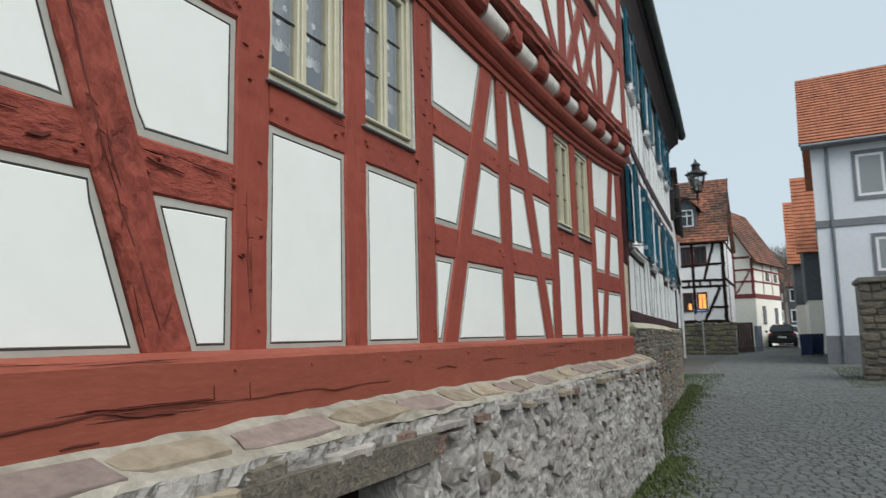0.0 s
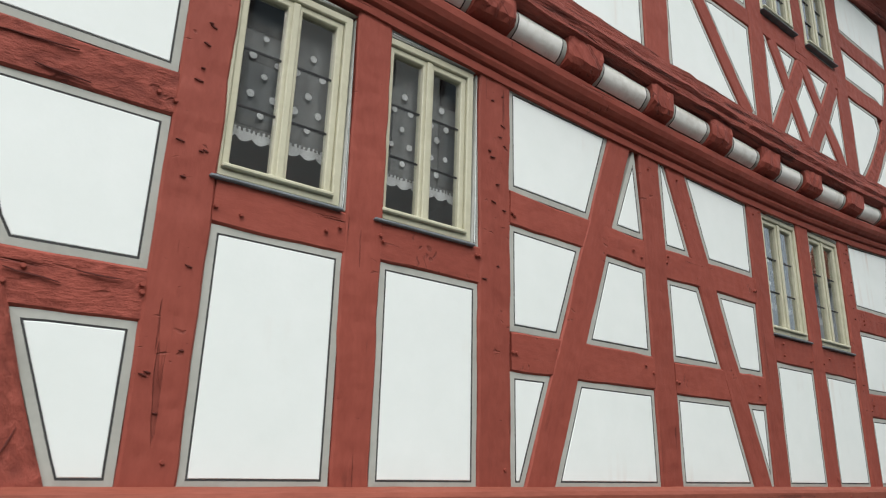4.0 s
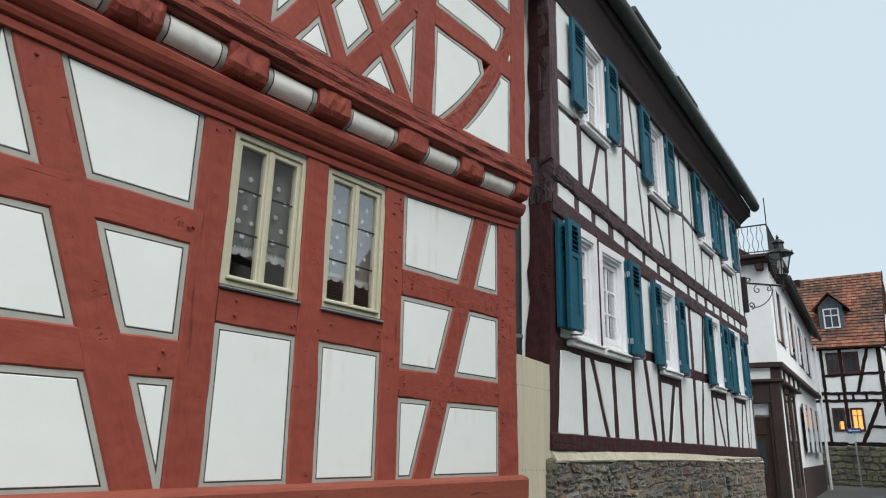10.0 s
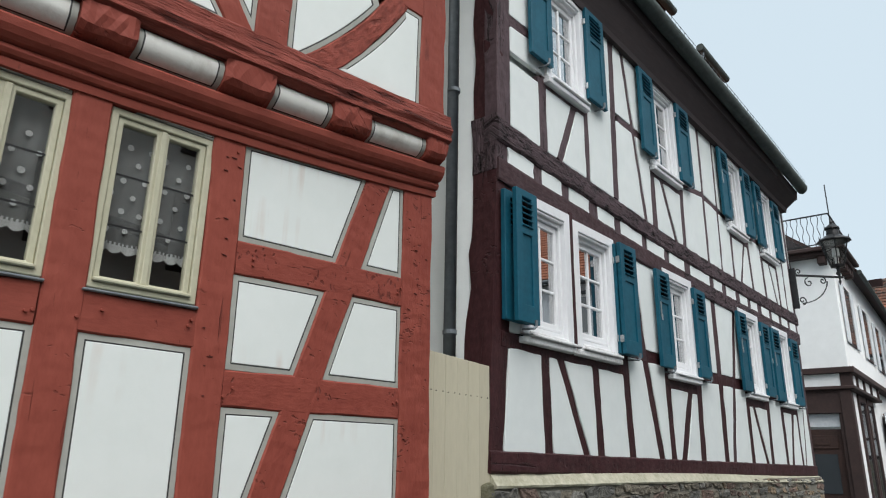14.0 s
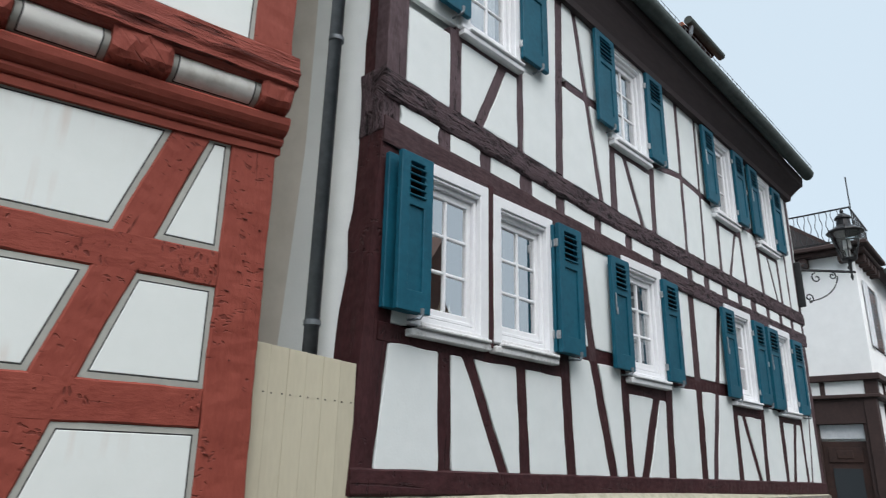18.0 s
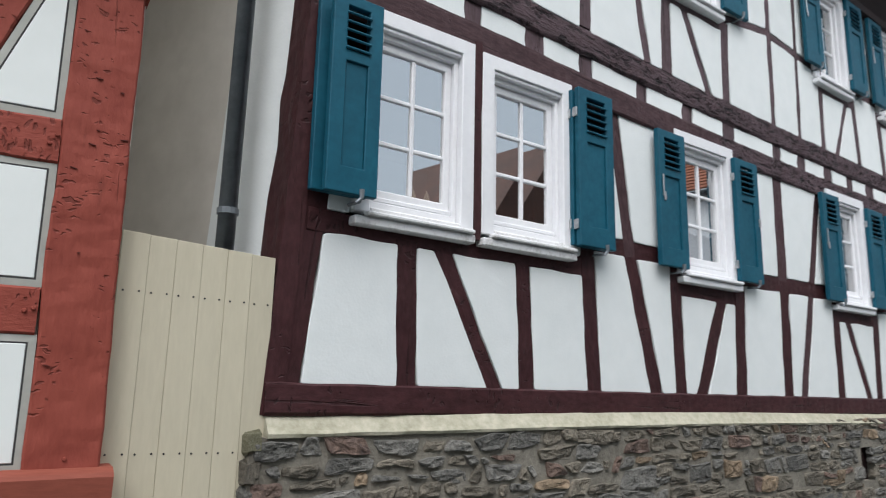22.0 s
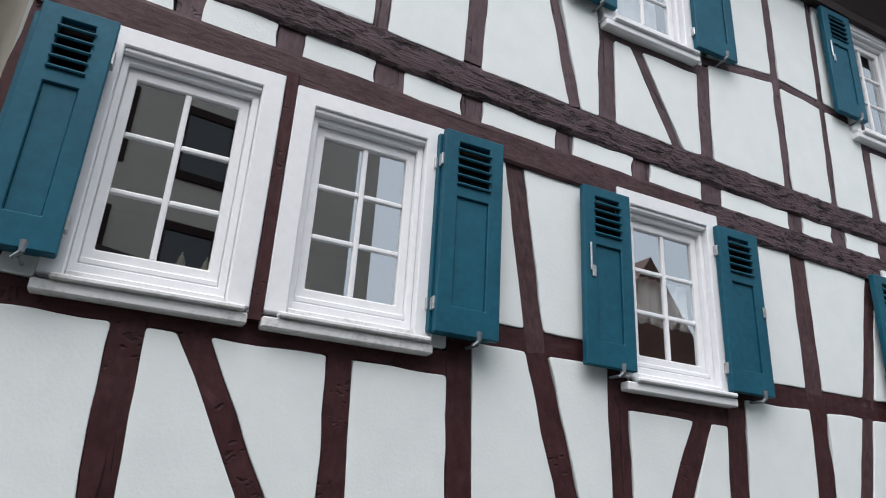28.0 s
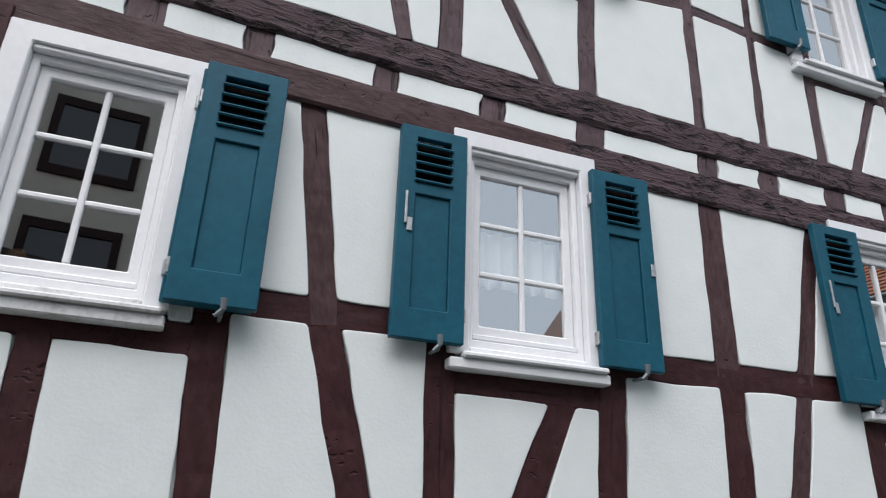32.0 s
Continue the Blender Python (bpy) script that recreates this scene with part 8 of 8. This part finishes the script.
def parked_car(x, y, paint, label):
    """A hatchback seen from behind: rounded body, tapered cabin, bumper, lamps and wheels."""
    car = tagged(new("parked_car"), label, "car", "parked cars")
    car.matrix_world = pose(x, y, ground_z(x), 0, 0, 0)
    bm = box_bm([(0, -0.88, 0.25, 4.3, 0.88, 0.98)], 0.14, 3)
    part("body", bm, paint, car)
    bm = box_bm([(0.12, -0.80, 0.96, 3.0, 0.80, 1.5)], 0.10, 3)
    for v in bm.verts:
        if v.co.z > 1.2:
            v.co.y *= 0.84
            v.co.x = 0.25 + (v.co.x - 0.15) * 0.75 + 0.12
    part("cabin", bm, paint, car)
    bm = box_bm([(0.115, -0.60, 1.04, 0.15, 0.60, 1.40)], 0.015)
    for v in bm.verts:
        v.co.x += 0.62 * max(0, v.co.z - 1.04) - 0.02
        v.co.y *= 1 - 0.3 * (v.co.z - 1.04)
    part("rear_window", bm, DARKPANE, car)
    part("bumper", box_bm([(-0.06, -0.84, 0.32, 0.06, 0.84, 0.55)], 0.04, 2), IRON, car)
    for s in (-1, 1):
        part("tail_light", box_bm([(-0.015, s * 0.7 - 0.12, 0.74, 0.06, s * 0.7 + 0.12, 0.92)], 0.015), LENS, car)
        part("door_mirror", box_bm([(2.45, s * 0.98 - 0.09, 0.98, 2.55, s * 0.98 + 0.09, 1.12)], 0.03), paint, car)
        for wx in (0.75, 3.4):
            bm = bmesh.new()
            bmesh.ops.create_cone(bm, cap_ends=True, segments=20, radius1=0.31, radius2=0.31, depth=0.2, matrix=pose(wx, s * 0.79, 0.31, 90, 0, 0))
            part("wheel", bm, TYRE, car)
    part("number_plate", box_bm([(-0.072, -0.26, 0.60, 0.0, 0.26, 0.71)], 0.002), WSIGN, car)


parked_car(50, -1.52, material("black_car_paint", (0.01, 0.01, 0.012), 0.2), "black parked car seen from behind")
parked_car(56.5, -2.05, material("silver_car_paint", (0.55, 0.56, 0.58), 0.25), "silver car parked beyond the black one")
# far backdrop trees
BARK = material("bare_twigs", (0.16, 0.14, 0.125), 0.9)
tree = tagged(new("bare_tree"), "bare winter tree behind the roofs", "tree")
tree.matrix_world = pose(62.5, -2.0, 0.6)
random.seed(12)
part("trunk", tube_bm([(0, 0, 0), (0.1, 0.05, 2.5), (0, 0.1, 5)], [0.25, 0.18, 0.12], 8), BARK, tree)
verts, faces = [], []


def twig(p, d, ln, r, depth):
    q = p + d * ln
    b = len(verts)
    for k in range(3):
        a = 2.1 * k
        verts.append(tuple(p + Vector((math.cos(a), math.sin(a), 0)) * r))
    verts.append(tuple(q))
    faces.extend([(b, b + 1, b + 3), (b + 1, b + 2, b + 3), (b + 2, b, b + 3)])
    if depth:
        for _ in range(4):
            nd = (d + Vector((random.uniform(-0.7, 0.7), random.uniform(-0.7, 0.7), random.uniform(-0.2, 0.5)))).normalized()
            twig(p + d * ln * random.uniform(0.5, 0.95), nd, ln * random.uniform(0.6, 0.8), r * 0.6, depth - 1)


for _ in range(7):
    twig(Vector((0, 0.1, random.uniform(3, 5))), Vector((random.uniform(-0.6, 0.6), random.uniform(-0.6, 0.6), 1)).normalized(), 2.0, 0.09, 4)
part("crown", mesh_of("crown", verts, faces, BARK), None, tree)

# houses behind the walker, which close the lane and show in the panes
OPP = grain(material("opposite_grey_render", (0.3, 0.29, 0.27)), (0.6, 5), (0.33, 0.31, 0.275), (0.43, 0.405, 0.365), 0.2, 0.004)
tall = tagged(new("house"), "tall grey rendered house across the lane", "house")
tall.matrix_world = pose(0.3, -11.0, 0, 0, 0, 0)
part("wall", box_bm([(0, -7.0, 0.3, 12.5, 0, 13.2)]), OPP, tall)
tiled_roof(tall, ROOF_OLD, [(12.7, 0.4, 13.1), (-0.3, 0.4, 13.1), (-0.3, -3.4, 16.4), (12.7, -3.4, 16.4)])
for k in range(4):
    for z in (2.6, 5.9, 8.6, 10.9):
        x = 0.9 + 2.7 * k
        w = part("window", plate_bm([x - 0.15, x, x + 0.95, x + 1.1], [z - 0.2, z, z + 1.35, z + 1.55], [(1, 1)], -0.0, 0.06, 0.01), BROWN, tall, "dark brown window surround")
        part("pane", box_bm([(x + 0.001, 0.005, z + 0.001, x + 0.949, 0.02, z + 1.349)]), DARKPANE, w)
part("lean_to_roof", mesh_of("lean_to_roof", [(0.5, 0.002, 7.4), (11.0, 0.002, 6.2), (11.0, 0.9, 5.8), (0.5, 0.9, 7.0), (0.5, 0.002, 7.25), (11.0, 0.002, 6.05), (11.0, 0.9, 5.65), (0.5, 0.9, 6.85)], [(3, 2, 1, 0), (4, 5, 6, 7), (7, 6, 2, 3), (6, 5, 1, 2), (4, 7, 3, 0), (5, 4, 0, 1)], BROWN), None, tall)
ROOF_DARK = grain(material("dark_old_tile", (0.1, 0.05, 0.035)), (0.8, 9), (0.045, 0.026, 0.020), (0.14, 0.062, 0.042), 0.5, 0.015)
low = tagged(new("house"), "low house with a brown tiled roof across the lane", "house")
low.matrix_world = pose(13.2, -11.0, 0, 0, 0, 0)
part("wall", box_bm([(0, -6.0, 0.3, 5.4, 0, 4.6)]), OPP, low)
tiled_roof(low, ROOF_DARK, [(5.5, 0.45, 4.5), (-0.1, 0.45, 4.5), (-0.1, -2.6, 7.1), (5.5, -2.6, 7.1)])
for k in range(2):
    w = part("window", box_bm([(1.0 + 2.8 * k, 0.0, 2.2, 2.0 + 2.8 * k, 0.03, 3.6)], 0.01), WHITE, low)
    part("pane", box_bm([(1.08 + 2.8 * k, 0.0305, 2.28, 1.92 + 2.8 * k, 0.04, 3.52)]), DARKPANE, w)
gabled = tagged(new("house"), "brown-roofed gabled house across the lane", "house")
gabled.matrix_world = pose(18.8, -11.0, 0, 0, 0, 0)
part("wall", box_bm([(0, -6.0, 0.3, 6.0, 0, 5.6)]), OPP, gabled)
part("gable_wall", mesh_of("gable_wall", [(0.0, 0.0, 5.6), (6.0, 0.0, 5.6), (3.0, 0.0, 9.8), (0.0, -6.0, 5.6), (6.0, -6.0, 5.6), (3.0, -6.0, 9.8)], [(0, 1, 2), (5, 4, 3), (0, 3, 4, 1), (1, 4, 5, 2), (2, 5, 3, 0)], ROOF_DARK), None, gabled)
for k in range(2):
    for z in (2.0, 3.9):
        w = part("window", box_bm([(1.0 + 2.8 * k, 0.0, z, 2.0 + 2.8 * k, 0.03, z + 1.3)], 0.01), WHITE, gabled)
        part("pane", box_bm([(1.08 + 2.8 * k, 0.0305, z + 0.08, 1.92 + 2.8 * k, 0.04, z + 1.22)]), DARKPANE, w)
# added low house, out of view, that blocks sky light from the left
near_low = tagged(new("house"), "unseen low house added to cut light on the red house and ground", "house")
near_low.matrix_world = pose(-13.2, -11.0, 0, 0, 0, 0)
part("wall", box_bm([(0, -5.0, 0.3, 12.8, 0, 4.9)]), OPP, near_low)
tiled_roof(near_low, ROOF_DARK, [(13.0, 0.35, 4.8), (-0.3, 0.35, 4.8), (-0.3, -2.4, 7.0), (13.0, -2.4, 7.0)])
for k in range(4):
    w = part("window", box_bm([(1.2 + 3.0 * k, 0.0, 2.2, 2.2 + 3.0 * k, 0.03, 3.6)], 0.01), WHITE, near_low)
    part("pane", box_bm([(1.28 + 3.0 * k, 0.0305, 2.28, 2.12 + 3.0 * k, 0.04, 3.52)]), DARKPANE, w)
